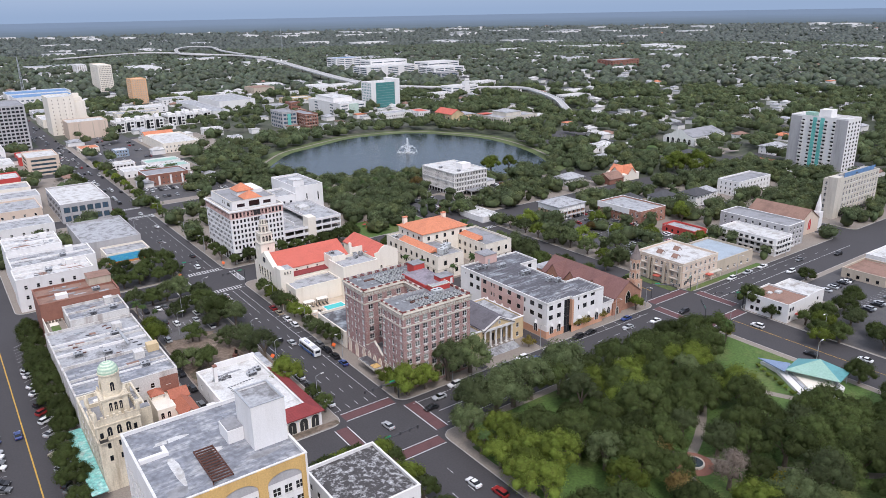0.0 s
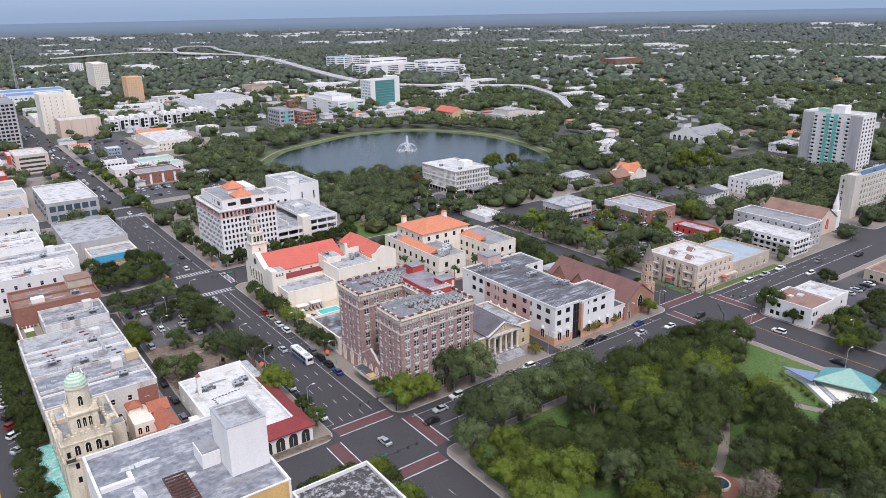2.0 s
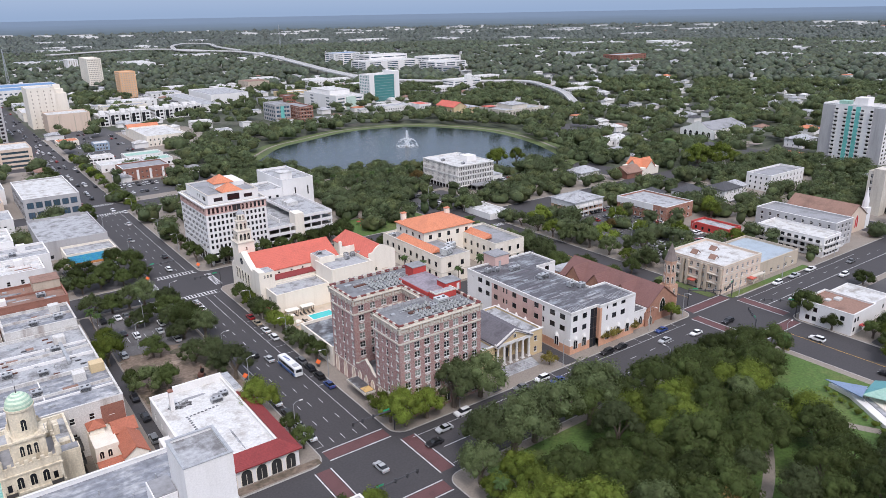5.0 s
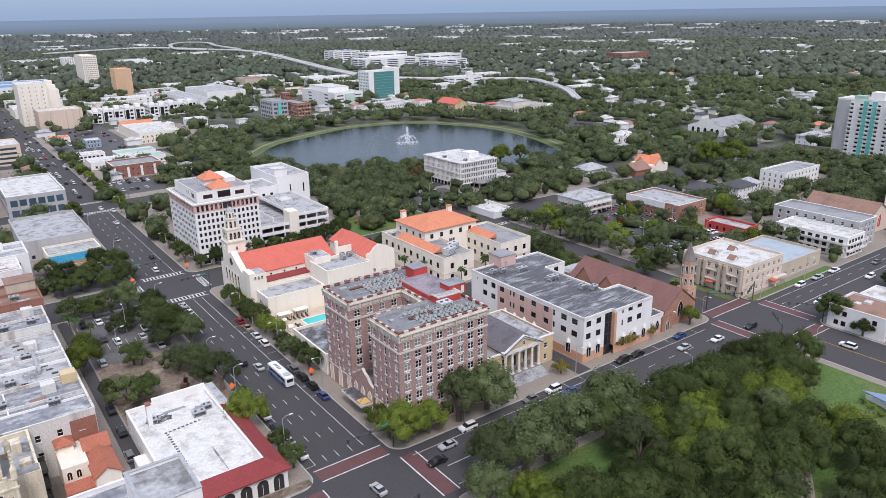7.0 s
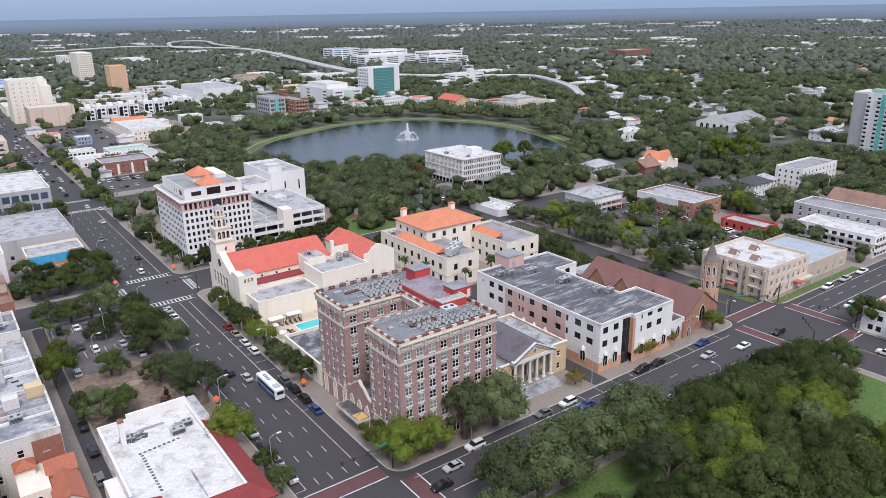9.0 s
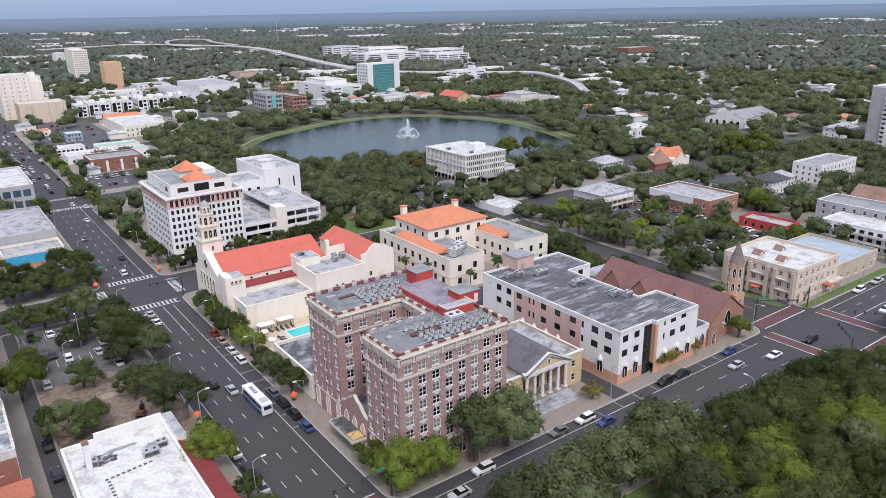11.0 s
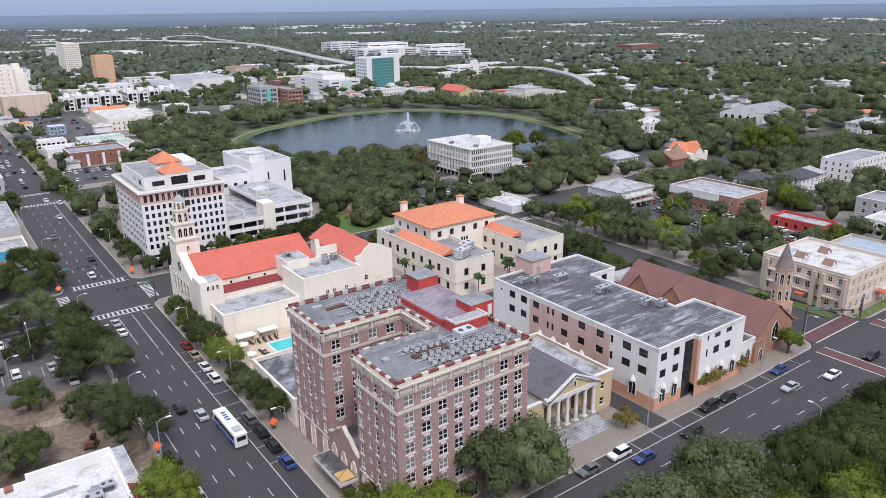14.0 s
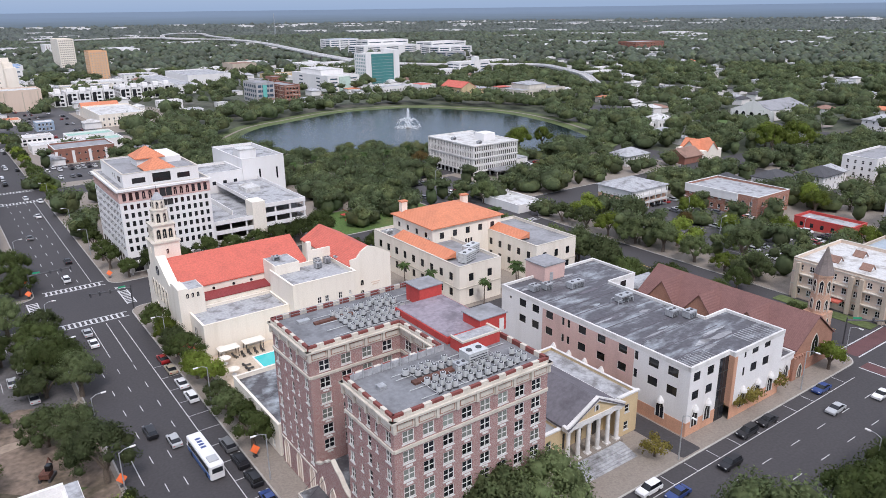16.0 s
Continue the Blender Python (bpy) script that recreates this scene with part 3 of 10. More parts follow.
# the street grid: (from, to) across each street
ST_Y = [(-6, 14.5), (82, 101), (223, 246), (366, 386), (500, 514), (640, 652)]
ST_X = [(-30, -12), (144, 165), (295, 316), (443, 460), (596, 610), (740, 752), (880, 890), (1020, 1030)]
b = Mesh()
b.box(-160, 300, -40, 470, -0.2, 0.02)
structure(b.part("road", asphalt), "dark grey asphalt city streets", "road")
for i, (x0, x1) in enumerate(ST_Y):
    for y0, y1 in ((470, 1060),) if x1 < 110 else (((-40, 380),) if x0 > 300 else ()):
        b = Mesh()
        b.box(x0, x1, y0, y1, -0.2, 0.024)
        structure(b.part("road", asphalt), "asphalt street running away between the blocks", "road")
for y0, y1 in ST_X:
    for x0, x1 in ((300, 700),) if y0 < 300 else (((-160, 170),) if y0 > 450 else ((300, 520),)):
        if y0 < 0:
            continue
        b = Mesh()
        b.box(x0, x1, y0, y1, -0.2, 0.026)
        structure(b.part("road", asphalt), "asphalt cross street between the blocks", "road")


def rounded(x0, x1, y0, y1, r, n=5):
    out = []
    for cx, cy, a in ((x1 - r, y0 + r, -90), (x1 - r, y1 - r, 0), (x0 + r, y1 - r, 90), (x0 + r, y0 + r, 180)):
        for i in range(n + 1):
            t = radians(a + 90 * i / n)
            out.append((cx + r * math.cos(t), cy + r * math.sin(t)))
    return out


def city_block(x0, x1, y0, y1, top=concrete, r=4):
    """A raised block: kerb all round and a paved top."""
    b = Mesh()
    b.prism(rounded(x0, x1, y0, y1, r), 0, 0.15, m=1, top=1)
    inn = rounded(x0 + 0.3, x1 - 0.3, y0 + 0.3, y1 - 0.3, r - 0.3)
    b.face(*[(x, y, 0.156) for x, y in inn], m=0)
    return structure(b.part("pavement", [top, kerb_stone]), "pale concrete pavement with a raised kerb", "pavement")


def patch(name, material, x0, x1, y0, y1, z=0.17, label="", r=1.5):
    b = Mesh()
    b.prism(rounded(x0, x1, y0, y1, r), z - 0.1, z)
    return structure(b.part(name, material), label or name.replace("_", " "), name.split("_")[0])


city_block(14.5, 82, -12, 144)
city_block(14.5, 82, 165, 295)
city_block(101, 223, 165, 295)
city_block(101, 223, -12, 144)
city_block(246, 366, 165, 295)
city_block(246, 366, -12, 144)
city_block(14.5, 82, 316, 443)
city_block(101, 223, 316, 443)
city_block(-160, -6, -12, 470)
city_block(14.5, 82, 460, 596)
city_block(101, 170, 460, 596)
city_block(14.5, 82, 610, 740)
city_block(101, 223, 610, 740)
city_block(386, 500, 165, 295)
city_block(246, 366, 316, 372)

# ---- buildings ----
OCC = []


def occupy(x0, x1, y0, y1, pad=2.5):
    OCC.append((x0 - pad, x1 + pad, y0 - pad, y1 + pad))


ARCH = {}


def arch_mesh(w, h, frame_m, pane_m, pointed=False, t=0.18, out=0.14):
    """An arched opening: a proud surround round a dark pane, x along the wall, y into it."""
    key = (w, h, frame_m.name, pane_m.name, pointed)
    if key in ARCH:
        return ARCH[key]
    hw = w / 2

    def line(hw, h):
        k = hw * (1.5 if pointed else 1.0)
        pts = [(-hw, 0)]
        for i in range(9):
            a = math.pi * (1 - i / 8)
            x = hw * math.cos(a)
            z = h - k + k * (math.sin(a) if not pointed else (1 - abs(math.cos(a)) ** 1.6))
            pts.append((x, z))
        return pts + [(hw, 0)]
    o, i = line(hw + t, h + t), line(hw, h)
    b = Mesh()
    for k in range(len(o) - 1):
        b.face((o[k][0], -out, o[k][1]), (i[k][0], -out, i[k][1]), (i[k + 1][0], -out, i[k + 1][1]), (o[k + 1][0], -out, o[k + 1][1]))
        b.face((o[k][0], 0, o[k][1]), (o[k][0], -out, o[k][1]), (o[k + 1][0], -out, o[k + 1][1]), (o[k + 1][0], 0, o[k + 1][1]))
        b.face((i[k][0], -out, i[k][1]), (i[k][0], 0, i[k][1]), (i[k + 1][0], 0, i[k + 1][1]), (i[k + 1][0], -out, i[k + 1][1]))
    b.face(*[(x, -0.02, z) for x, z in i], m=1)
    b.box(-0.05, 0.05, -0.06, -0.02, 0, h * 0.7)
    ARCH[key] = b.data("arched_window", [frame_m, pane_m])
    return ARCH[key]


def put_arch(parent, side, x, y, z, w, h, frame_m=stone_pale, pane_m=glass_dark, pointed=False, name="arched_window"):
    ob = new(name, arch_mesh(w, h, frame_m, pane_m, pointed))
    ob.parent = parent
    ob.matrix_local = pose(x, y, z, 0, 0, {"S": 0, "E": 90, "N": 180, "W": -90}[side])
    return ob


def make_hotel():
    H, W, D, a, c, k = 27.3, 26.0, 37.0, 12.5, 23.5, 16.0
    ob = thing("hotel", "eight-storey brick hotel with white window surrounds and a striped parapet", "hotel", 106, 169.5)
    occupy(104, 134, 168, 208)
    lows = [6.3 + 2.68 * i for i in range(6)]
    brng = random.Random(9)
    top = 22.6
    edges = [("S", 0, W, 0, 0, 8), ("W", 0, 0, 0, a, "n"), ("N", 0, k, 0, a, 4), ("W", k, k, a, c, 3), ("S", 0, k, c, D, 4), ("W", 0, 0, c, D, "n"),
             ("N", 0, W, c, D, 8), ("E", 0, W, 0, D, 9)]
    wall = Mesh()
    for side, x0, x1, y0, y1, n in edges:
        L = (x1 - x0) if side in "SN" else (y1 - y0)
        wins = []
        if n == "n":
            for fu, w in ((0.1, 1.25), (0.32, 0.6), (0.5, 0.95), (0.66, 0.6), (0.89, 1.25)):
                for z in lows:
                    hh = 1.75 if w > 0.9 else 1.1
                    zz = z - (0.25 if 0.3 < fu < 0.7 else 0) + (0.3 if w < 0.9 else 0)
                    wins.append((L * fu - w / 2, L * fu + w / 2, zz, zz + hh, "sash2" if w > 1 else "sash"))
                wins.append((L * fu - w / 2, L * fu + w / 2, top, top + 1.7, "sash2" if w > 1 else "sash"))
        else:
            inside = (side == "N" and y1 == a) or (side == "S" and y0 == c) or x0 == k
            for w in even(L, n, 1.75, [(z, 1.75) for z in (lows[1:] if inside else lows)] + [(top, 1.75)], 0.6):
                wins.append((*w, "sash2"))
            if not inside:
                for w in even(L, n, 1.9, [(0.9, 2.9)], 0.6):
                    wins.append((*w, "grid"))
        X0, X1, Y0, Y1 = (x0, x1, y0, y1)
        wall_face(wall, X0, X1, Y0, Y1, side, 0, 26.3, wins, depth=0.25)
        for w in wins:
            put_window(ob, X0, X1, Y0, Y1, side, w, "blind" if w[4] == "sash2" and brng.random() < 0.36 else w[4], split=side in "SW")
        fx, fy, ux, uy = FACES[side]
        ox, oy = (X1 if fx else X0), (Y1 if fy else Y0)
        nx, ny = uy, -ux

        def strip(name, u0, u1, z0, z1, out, m, back=0.0):
            p, q = (ox + ux * u0 - nx * back, oy + uy * u0 - ny * back), (ox + ux * u1 + nx * out, oy + uy * u1 + ny * out)
            return boxes(name, ob, m, (min(p[0], q[0]), max(p[0], q[0]), min(p[1], q[1]), max(p[1], q[1]), z0, z1))
        strip("belt_course", 0, L, 21.75, 22.2, 0.22, stone_pale)
        strip("belt_course", 0, L, 5.3, 5.6, 0.15, stone_pale)
        strip("frieze", 0, L, 24.65, 26.1, 0.12, stone_pale)
        strip("cornice", -0.5, L + 0.5, 26.1, 26.4, 0.55, stone_pale, 0.3)
        m = max(3, round(L / 3.2))
        for i in range(m):
            u = L * (i + 0.5) / m
            strip("frieze_border", u - 1.2, u + 1.2, 24.9, 25.85, 0.17, brick_church)
            strip("frieze_panel", u - 1.08, u + 1.08, 25.02, 25.73, 0.2, stone_pale)
            strip("bracket", L * i / m - 0.22, L * i / m + 0.22, 24.7, 26.1, 0.42, stone_pale)
        # parapet in red and cream lengths
        q = max(5, round(L / 1.55))
        q += 1 - q % 2
        for i in range(q):
            strip("parapet", L * (i - 0.22 * (i % 2 == 0 and i > 0)) / q, L * (i + 1 - 0.22 * (i % 2 == 1)) / q, 26.4, 27.2 if i % 2 else 27.16, 0.15 if i % 2 else 0.12, stone_pale if i % 2 else parapet_red, 0.35)
        strip("parapet_base", 0.02, L - 0.02, 26.402, 26.78, 0.2, stone_pale, 0.3)
        for w in wins:
            if n != "n" and w[2] > 6 and w[2] < 21:
                u = (w[0] + w[1]) / 2
                strip("sill_block", u - 0.5, u + 0.5, w[2] - 0.62, w[2] - 0.34, 0.1, frame_white)
        if side == "W" and n == "n":
            for i, u in enumerate((0.14, 0.5, 0.86)):
                put_arch(ob, side, ox, oy + uy * L * u, 0.4, 1.6, 5.2, stucco_cream, stucco_beige, True)
    wall.part("wall", brick_hotel, ob)
    r = Mesh()
    for q in ((0.3, W - 0.3, 0.3, a - 0.3), (0.3, W - 0.3, c + 0.3, D - 0.3), (k + 0.3, W - 0.3, a - 0.3, c + 0.3)):
        r.box(*q, 26.1, 26.45)
    r.part("roof", roof_hotel, ob)
    # two-storey front between the wings, with a stepped and curved gable
    b = Mesh()
    gy = [(a, 7.2), (a + 1.2, 7.6), (a + 2.2, 8.2), (a + 3.2, 9.2), (a + 4.2, 9.6), (a + 5.5, 10.6), (a + 6.8, 9.6), (a + 7.8, 9.2), (a + 8.8, 8.2), (a + 9.8, 7.6), (c, 7.2)]
    for (ya, za), (yb, zb) in zip(gy, gy[1:]):
        b.face((-0.1, yb, 0), (-0.1, ya, 0), (-0.1, ya, za), (-0.1, yb, zb))
        b.face((0.4, ya, 6), (0.4, yb, 6), (0.4, yb, zb), (0.4, ya, za))
    b.part("front_gable", brick_hotel, ob)
    b = Mesh()
    for (ya, za), (yb, zb) in zip(gy, gy[1:]):
        b.face((-0.22, yb, zb), (-0.22, ya, za), (-0.22, ya, za + 0.3), (-0.22, yb, zb + 0.3))
        b.face((-0.22, ya, za + 0.3), (0.5, ya, za + 0.3), (0.5, yb, zb + 0.3), (-0.22, yb, zb + 0.3))
        b.face((-0.22, yb, zb), (-0.1, yb, zb), (-0.1, ya, za), (-0.22, ya, za))
    b.part("gable_coping", stone_pale, ob)
    boxes("court_roof", ob, roof_dark, (0.4, k, a, c, 6.2, 6.6))
    for y in (a + 2, a + 5.5, a + 9):
        put_arch(ob, "W", -0.12, y, 0.4, 1.7, 5.4, stucco_cream, stucco_beige, True)
    # marquee over the entrance, hung on rods
    m = boxes("marquee", ob, roof_dark, (-3.6, -0.3, a + 0.4, c - 0.6, 3.3, 3.6))
    boxes("marquee_edge", m, stone_pale, (-3.75, -3.6, a + 0.3, c - 0.5, 3.1, 3.7), (-3.6, -0.3, a + 0.25, a + 0.4, 3.1, 3.7), (-3.6, -0.3, c - 0.6, c - 0.45, 3.1, 3.7))
    boxes("marquee_panel", m, stucco_ochre, (-3.2, -0.6, a + 0.8, a + 3.6, 3.6, 3.75))
    for y in (a + 2, a + 5, a + 8, a + 10):
        Mesh().tube((-3.3, y, 3.6), (-0.1, y, 6.4), 0.04, 0.04, 5).part("rod", metal_dark, m)
    # red roof house, pale service screen along the court
    rh = boxes("roof_house", ob, stucco_red, (17.7, 27.2, 13.0, 27.5, 26.45, 27.55))
    boxes("roof_house_top", rh, mat("roof_mauve", (0.27, 0.235, 0.265), 0.75, 0.18, 0.3, 1.5, 0.25), (17.9, 27.0, 13.2, 27.3, 27.55, 27.65))
    sh = boxes("stair_house", ob, stucco_red, (23.2, 28.4, 12.0, 16.2, 26.45, 29.2))
    boxes("stair_house_top", sh, roof_grey, (23.0, 28.6, 11.8, 16.4, 29.2, 29.35))
    boxes("door", sh, frame_white, (27.0, 27.9, 11.9, 12.0, 26.5, 28.5))
    lo = boxes("low_roof_house", ob, stucco_red, (17.6, 24.6, 9.0, 12.0, 26.45, 28.2))
    boxes("low_roof_house_top", lo, roof_pale, (17.9, 24.3, 9.3, 11.7, 28.2, 28.3))
    for q in ((17.5, 24.7, 8.9, 9.2), (17.5, 17.8, 9.2, 12.0), (24.3, 24.7, 9.2, 12.0)):
        boxes("low_parapet", lo, stone_pale, (*q, 28.2, 28.5))
    lh = boxes("lift_house", ob, stucco_red, (22.6, 27.2, 27.5, 31.6, 26.45, 29.5))
    boxes("lift_house_top", lh, roof_grey, (22.4, 27.4, 27.3, 31.8, 29.5, 29.7))
    # refrigerant pipes and rails over both wings
    for y in (2.0, 4.6, 8.0, 9.2, 25.4, 28.0, 30.6, 33.4):
        Mesh().tube((5.5, y, 26.62), (24.5, y, 26.62), 0.06, 0.06, 5).part("roof_pipe", metal_pale, ob)
    for x in (8.0, 12.5, 17.0, 21.0):
        Mesh().tube((x, 1.6, 26.75), (x, 9.4, 26.75), 0.05, 0.05, 5).part("roof_pipe", metal_pale, ob)
    for x in np.arange(1.0, 16.0, 1.5):
        boxes("screen_rib", ob, metal_grey, (x, x + 0.12, 11.6, 11.75, 26.45, 27.75))
    boxes("roof_screen", ob, roof_pale, (0.6, k + 0.2, a - 0.75, a - 0.65, 26.45, 27.4))
    boxes("roof_curb", ob, rust, (7, 15.5, 5.6, 6.6, 26.45, 26.8))
    boxes("roof_curb", ob, rust, (5, 12, 31.2, 32.0, 26.45, 26.8))
    boxes("roof_hatch", ob, metal_grey, (2.5, 3.6, 7.2, 8.3, 26.45, 26.95), (3, 5, 33, 34, 26.45, 26.9))
    for x in np.arange(0.6, 25.5, 2.4):
        Mesh().tube((x, 36.2, 26.4), (x, 36.2, 27.6), 0.03, 0.03, 4).part("rail_post", metal_grey, ob)
    boxes("rail", ob, metal_grey, (0.6, 25.5, 36.17, 36.23, 27.55, 27.62), (0.6, 25.5, 36.17, 36.23, 27.05, 27.1))
    return ob


make_hotel()


def condenser():
    ob = thing("condenser", "round grey rooftop air-conditioning condenser on a frame", "air conditioner", 0, 0, 0, 0, "rooftop condensers")
    Mesh().cyl(0, 0, 0.42, 0.25, 1.05, 10).part("body", metal_pale, ob)
    Mesh().cyl(0, 0, 0.34, 1.05, 1.1, 10, 0, 0.9).cyl(0, 0, 0.12, 1.1, 1.14, 6, 1).part("fan_guard", [metal_dark, metal_pale], ob)
    boxes("stand", ob, metal_dark, (-0.4, 0.4, -0.4, 0.4, 0, 0.25))
    return ob


CON = condenser()
CON.matrix_world = pose(106 + 7.5, 169.5 + 8.6, 26.45)
rng = random.Random(4)
spots = [(7.5 + 1.3 * i, 7.4 + 1.25 * j) for i in range(6) for j in range(2)] + [(8.5 + 1.35 * i, 2.2 + 1.3 * j) for i in range(12) for j in range(3)]
spots += [(9 + 1.35 * i, 26 + 1.35 * j) for i in range(9) for j in range(6)] + [(17 + 1.3 * i, 31 + 1.3 * j) for i in range(3) for j in range(3)]
for x, y in spots[1:]:
    if rng.random() < 0.9:
        copy_thing(CON, pose(106 + x + rng.uniform(-0.15, 0.15), 169.5 + y + rng.uniform(-0.15, 0.15), 26.45, 0, 0, rng.uniform(0, 90)))


def rooftop_unit(x, y, z, w=2.2, d=1.6, h=1.3, rz=0, m=None):
    ob = thing("rooftop_unit", "grey sheet-metal rooftop air handler with louvres", "air conditioner", x, y, z, rz)
    b = Mesh()
    b.box(-w / 2, w / 2, -d / 2, d / 2, 0.2, h)
    b.box(-w / 2 - 0.04, w / 2 + 0.04, -d / 2 - 0.04, d / 2 + 0.04, h, h + 0.06)
    b.part("casing", m or metal_grey, ob)
    boxes("plinth", ob, metal_dark, (-w / 2 + 0.1, w / 2 - 0.1, -d / 2 + 0.1, d / 2 - 0.1, 0, 0.2))
    boxes("louvre_panel", ob, metal_dark, *[(-w / 2 + 0.2, w / 2 - 0.2, -d / 2 - 0.06, -d / 2 + 0.02, 0.35 + i * (h - 0.5) / 4, 0.45 + i * (h - 0.5) / 4) for i in range(4)])
    for i in (-0.25, 0.25):
        Mesh().cyl(i * w, 0, min(d, w) * 0.2, h + 0.06, h + 0.2, 10, 0, 0.85).part("fan", metal_dark, ob)
    return ob


rooftop_unit(106 + 17.5, 169.5 + 6.3, 26.45, 3.4, 2.4, 2.0, 0, metal_pale)
rooftop_unit(106 + 14.5, 169.5 + 5.4, 26.45, 1.8, 1.4, 1.2)


def stain(ob, material, cx, cy, rx, ry, z, seed):
    """A thin, ragged patch of coating or grime on a flat roof."""
    q = random.Random(seed)
    b = Mesh()
    b.face(*[(cx + rx * q.uniform(0.6, 1.1) * math.cos(2 * math.pi * i / 15), cy + ry * q.uniform(0.6, 1.1) * math.sin(2 * math.pi * i / 15), z) for i in range(15)])
    return b.part("roof_stain", material, ob)


def make_white_office():
    ob = thing("office_building", "white three-storey office with black windows and a salmon base", "office building", 167, 169.5)
    occupy(166, 206, 168, 226)
    H = 14.0
    rows = (7.2, 10.95)
    rowed = lambda us: [(u - w / 2, u + w / 2, z, z + 1.75) for u, w in us for z in rows]
    west = [(51 - y, w) for y, w in ((3.6, 2.2), (7.9, 2.2), (11.9, 0.8), (15.2, 2.1), (20.6, 2.1), (25.8, 2.1), (29.6, 0.75), (31.2, 0.75), (35.3, 2.1), (39.6, 2.1), (43.8, 2.1))]
    edges = [("S", 0, 8.6, 0, 1, rowed(((1.95, 1.9), (6.0, 1.9)))), ("S", 11.4, 28, -1.2, 0, [(u - w / 2, u + w / 2, z + 1.1, z + 2.85) for u, w in ((3.4, 0.6), (6.7, 2.0), (10.8, 2.0)) for z in rows]), ("E", 0, 28, -1.2, 12, rowed(((3.5, 1.8), (9, 1.8)))), ("N", 21, 28, 0, 12, []),
             ("E", 0, 21, 12, 37.5, rowed([(4 + 5 * i, 1.8) for i in range(5)])), ("S", 21, 30, 37.5, 51, [(4.0, 6.0, 11.2, 12.9)]), ("E", 0, 30, 37.5, 51, []), ("N", 0, 30, 37.5, 51, []), ("W", 0, 30, 0, 51, rowed(west) + [(2.9, 3.4, 11.6, 12.2)])]
    b = Mesh()
    for side, x0, x1, y0, y1, wins in edges:
        wall_face(b, x0, x1, y0, y1, side, 0, H, wins)
        for w in wins:
            put_window(ob, x0, x1, y0, y1, side, w, "plain")
    b.part("wall", stucco_white, ob)
    for q in ((0, 8.6, 0, 0.35), (8.6, 11.4, 0, 0.35), (11.4, 28, -1.2, -0.85), (21, 28, 11.65, 12), (21, 30, 37.5, 37.85), (0, 30, 50.65, 51), (0, 0.35, 0.35, 50.65), (11.4, 11.75, -0.85, 0.35), (27.65, 28, -0.85, 11.65), (20.65, 21, 12, 37.5), (29.65, 30, 37.85, 50.65)):
        boxes("parapet", ob, frame_white, (q[0] - 0.05, q[1] + 0.05, q[2] - 0.05, q[3] + 0.05, 13.2, 14.06))
    boxes("roof", ob, roof_streaked, (0.3, 20.7, 0.3, 50.7, 13.2, 13.5))
    boxes("roof", ob, roof_streaked, (20.7, 27.7, -0.9, 11.7, 13.2, 13.5))
    boxes("roof", ob, roof_streaked, (11.7, 20.7, -0.9, 0.3, 13.2, 13.5))
    boxes("roof", ob, roof_streaked, (20.7, 29.7, 37.8, 50.7, 13.2, 13.5))
    # salmon base and corner, pink middle of the long wall
    boxes("base_cladding", ob, stucco_salmon, (-0.08, 0, -0.08, 17, 0.15, 2.9))
    boxes("base_cladding", ob, stucco_salmon, (0, 8.6, -0.08, 0, 0.15, 2.9))
    boxes("base_cladding", ob, stucco_salmon, (11.4, 28.05, -1.28, -1.2, 0.15, 2.9))
    boxes("bay_return", ob, stucco_salmon, (11.3, 12.3, -1.27, -0.0, 2.9, 13.1))
    # the pink field leaves the openings free
    pk = Mesh()
    wall_face(pk, -0.06, 1, 12.4, 37.4, "W", 2.4, 12.75, [(w[0] - 13.6, w[1] - 13.6, w[2], w[3]) for w in rowed(west) if 13.8 < w[0] and w[1] < 38.4], depth=0.06)
    pk.part("pink_panel", stucco_pink, ob, "pink stucco field")
    gs = boxes("glass_strip", ob, glass_dark, (8.6, 11.4, -0.1, 0.1, 0.15, 13.2))
    for z in (3.0, 6.6, 10.2):
        boxes("strip_mullion", gs, frame_dark, (8.6, 11.4, -0.16, -0.1, z, z + 0.15))
    boxes("strip_mullion", gs, frame_dark, (9.95, 10.05, -0.16, -0.1, 0.15, 13.2))
    for side, x, y in [("W", -0.1, v) for v in (5.6, 20.0, 24.5, 29.0, 33.5)] + [("S", 2.2, -0.1), ("S", 6.0, -0.1), ("S", 15.2, -1.3), ("S", 20.2, -1.3), ("S", 24.6, -1.3)]:
        put_arch(ob, side, x, y, 1.7, 1.7, 3.6, frame_white, glass_dark, True)
        hx, hy = (x - 0.15, y) if side == "W" else (x, y - 0.15)
        Mesh().cyl(hx, hy, 0.75, 4.9, 5.3, 10, 0, 0.9).cyl(hx, hy, 0.68, 5.3, 6.1, 10, 0, 0.25).part("hood", frame_white, ob, "white scalloped metal hood")
    ax = boxes("annex", ob, stucco_white, (28, 35.5, 0, 9, 0.15, 6.0))
    boxes("annex_base", ax, stucco_salmon, (28, 35.6, -0.1, 0, 0.15, 2.6))
    boxes("annex_roof", ax, roof_dark, (28, 35.2, 0.3, 8.7, 6.0, 6.1))
    boxes("annex_parapet", ax, frame_white, (28, 35.6, -0.1, 0.3, 6.0, 6.5), (35.2, 35.6, 0.3, 9, 6.0, 6.5))
    put_arch(ob, "S", 32.6, -0.12, 1.5, 1.7, 3.0, frame_white, glass_dark, True)
    boxes("lift_house", ob, stucco_pink, (9.5, 16, 47, 53.5, 0, 17.2))
    boxes("lift_house_cap", ob, roof_grey, (9.3, 16.2, 46.8, 53.7, 17.2, 17.4))
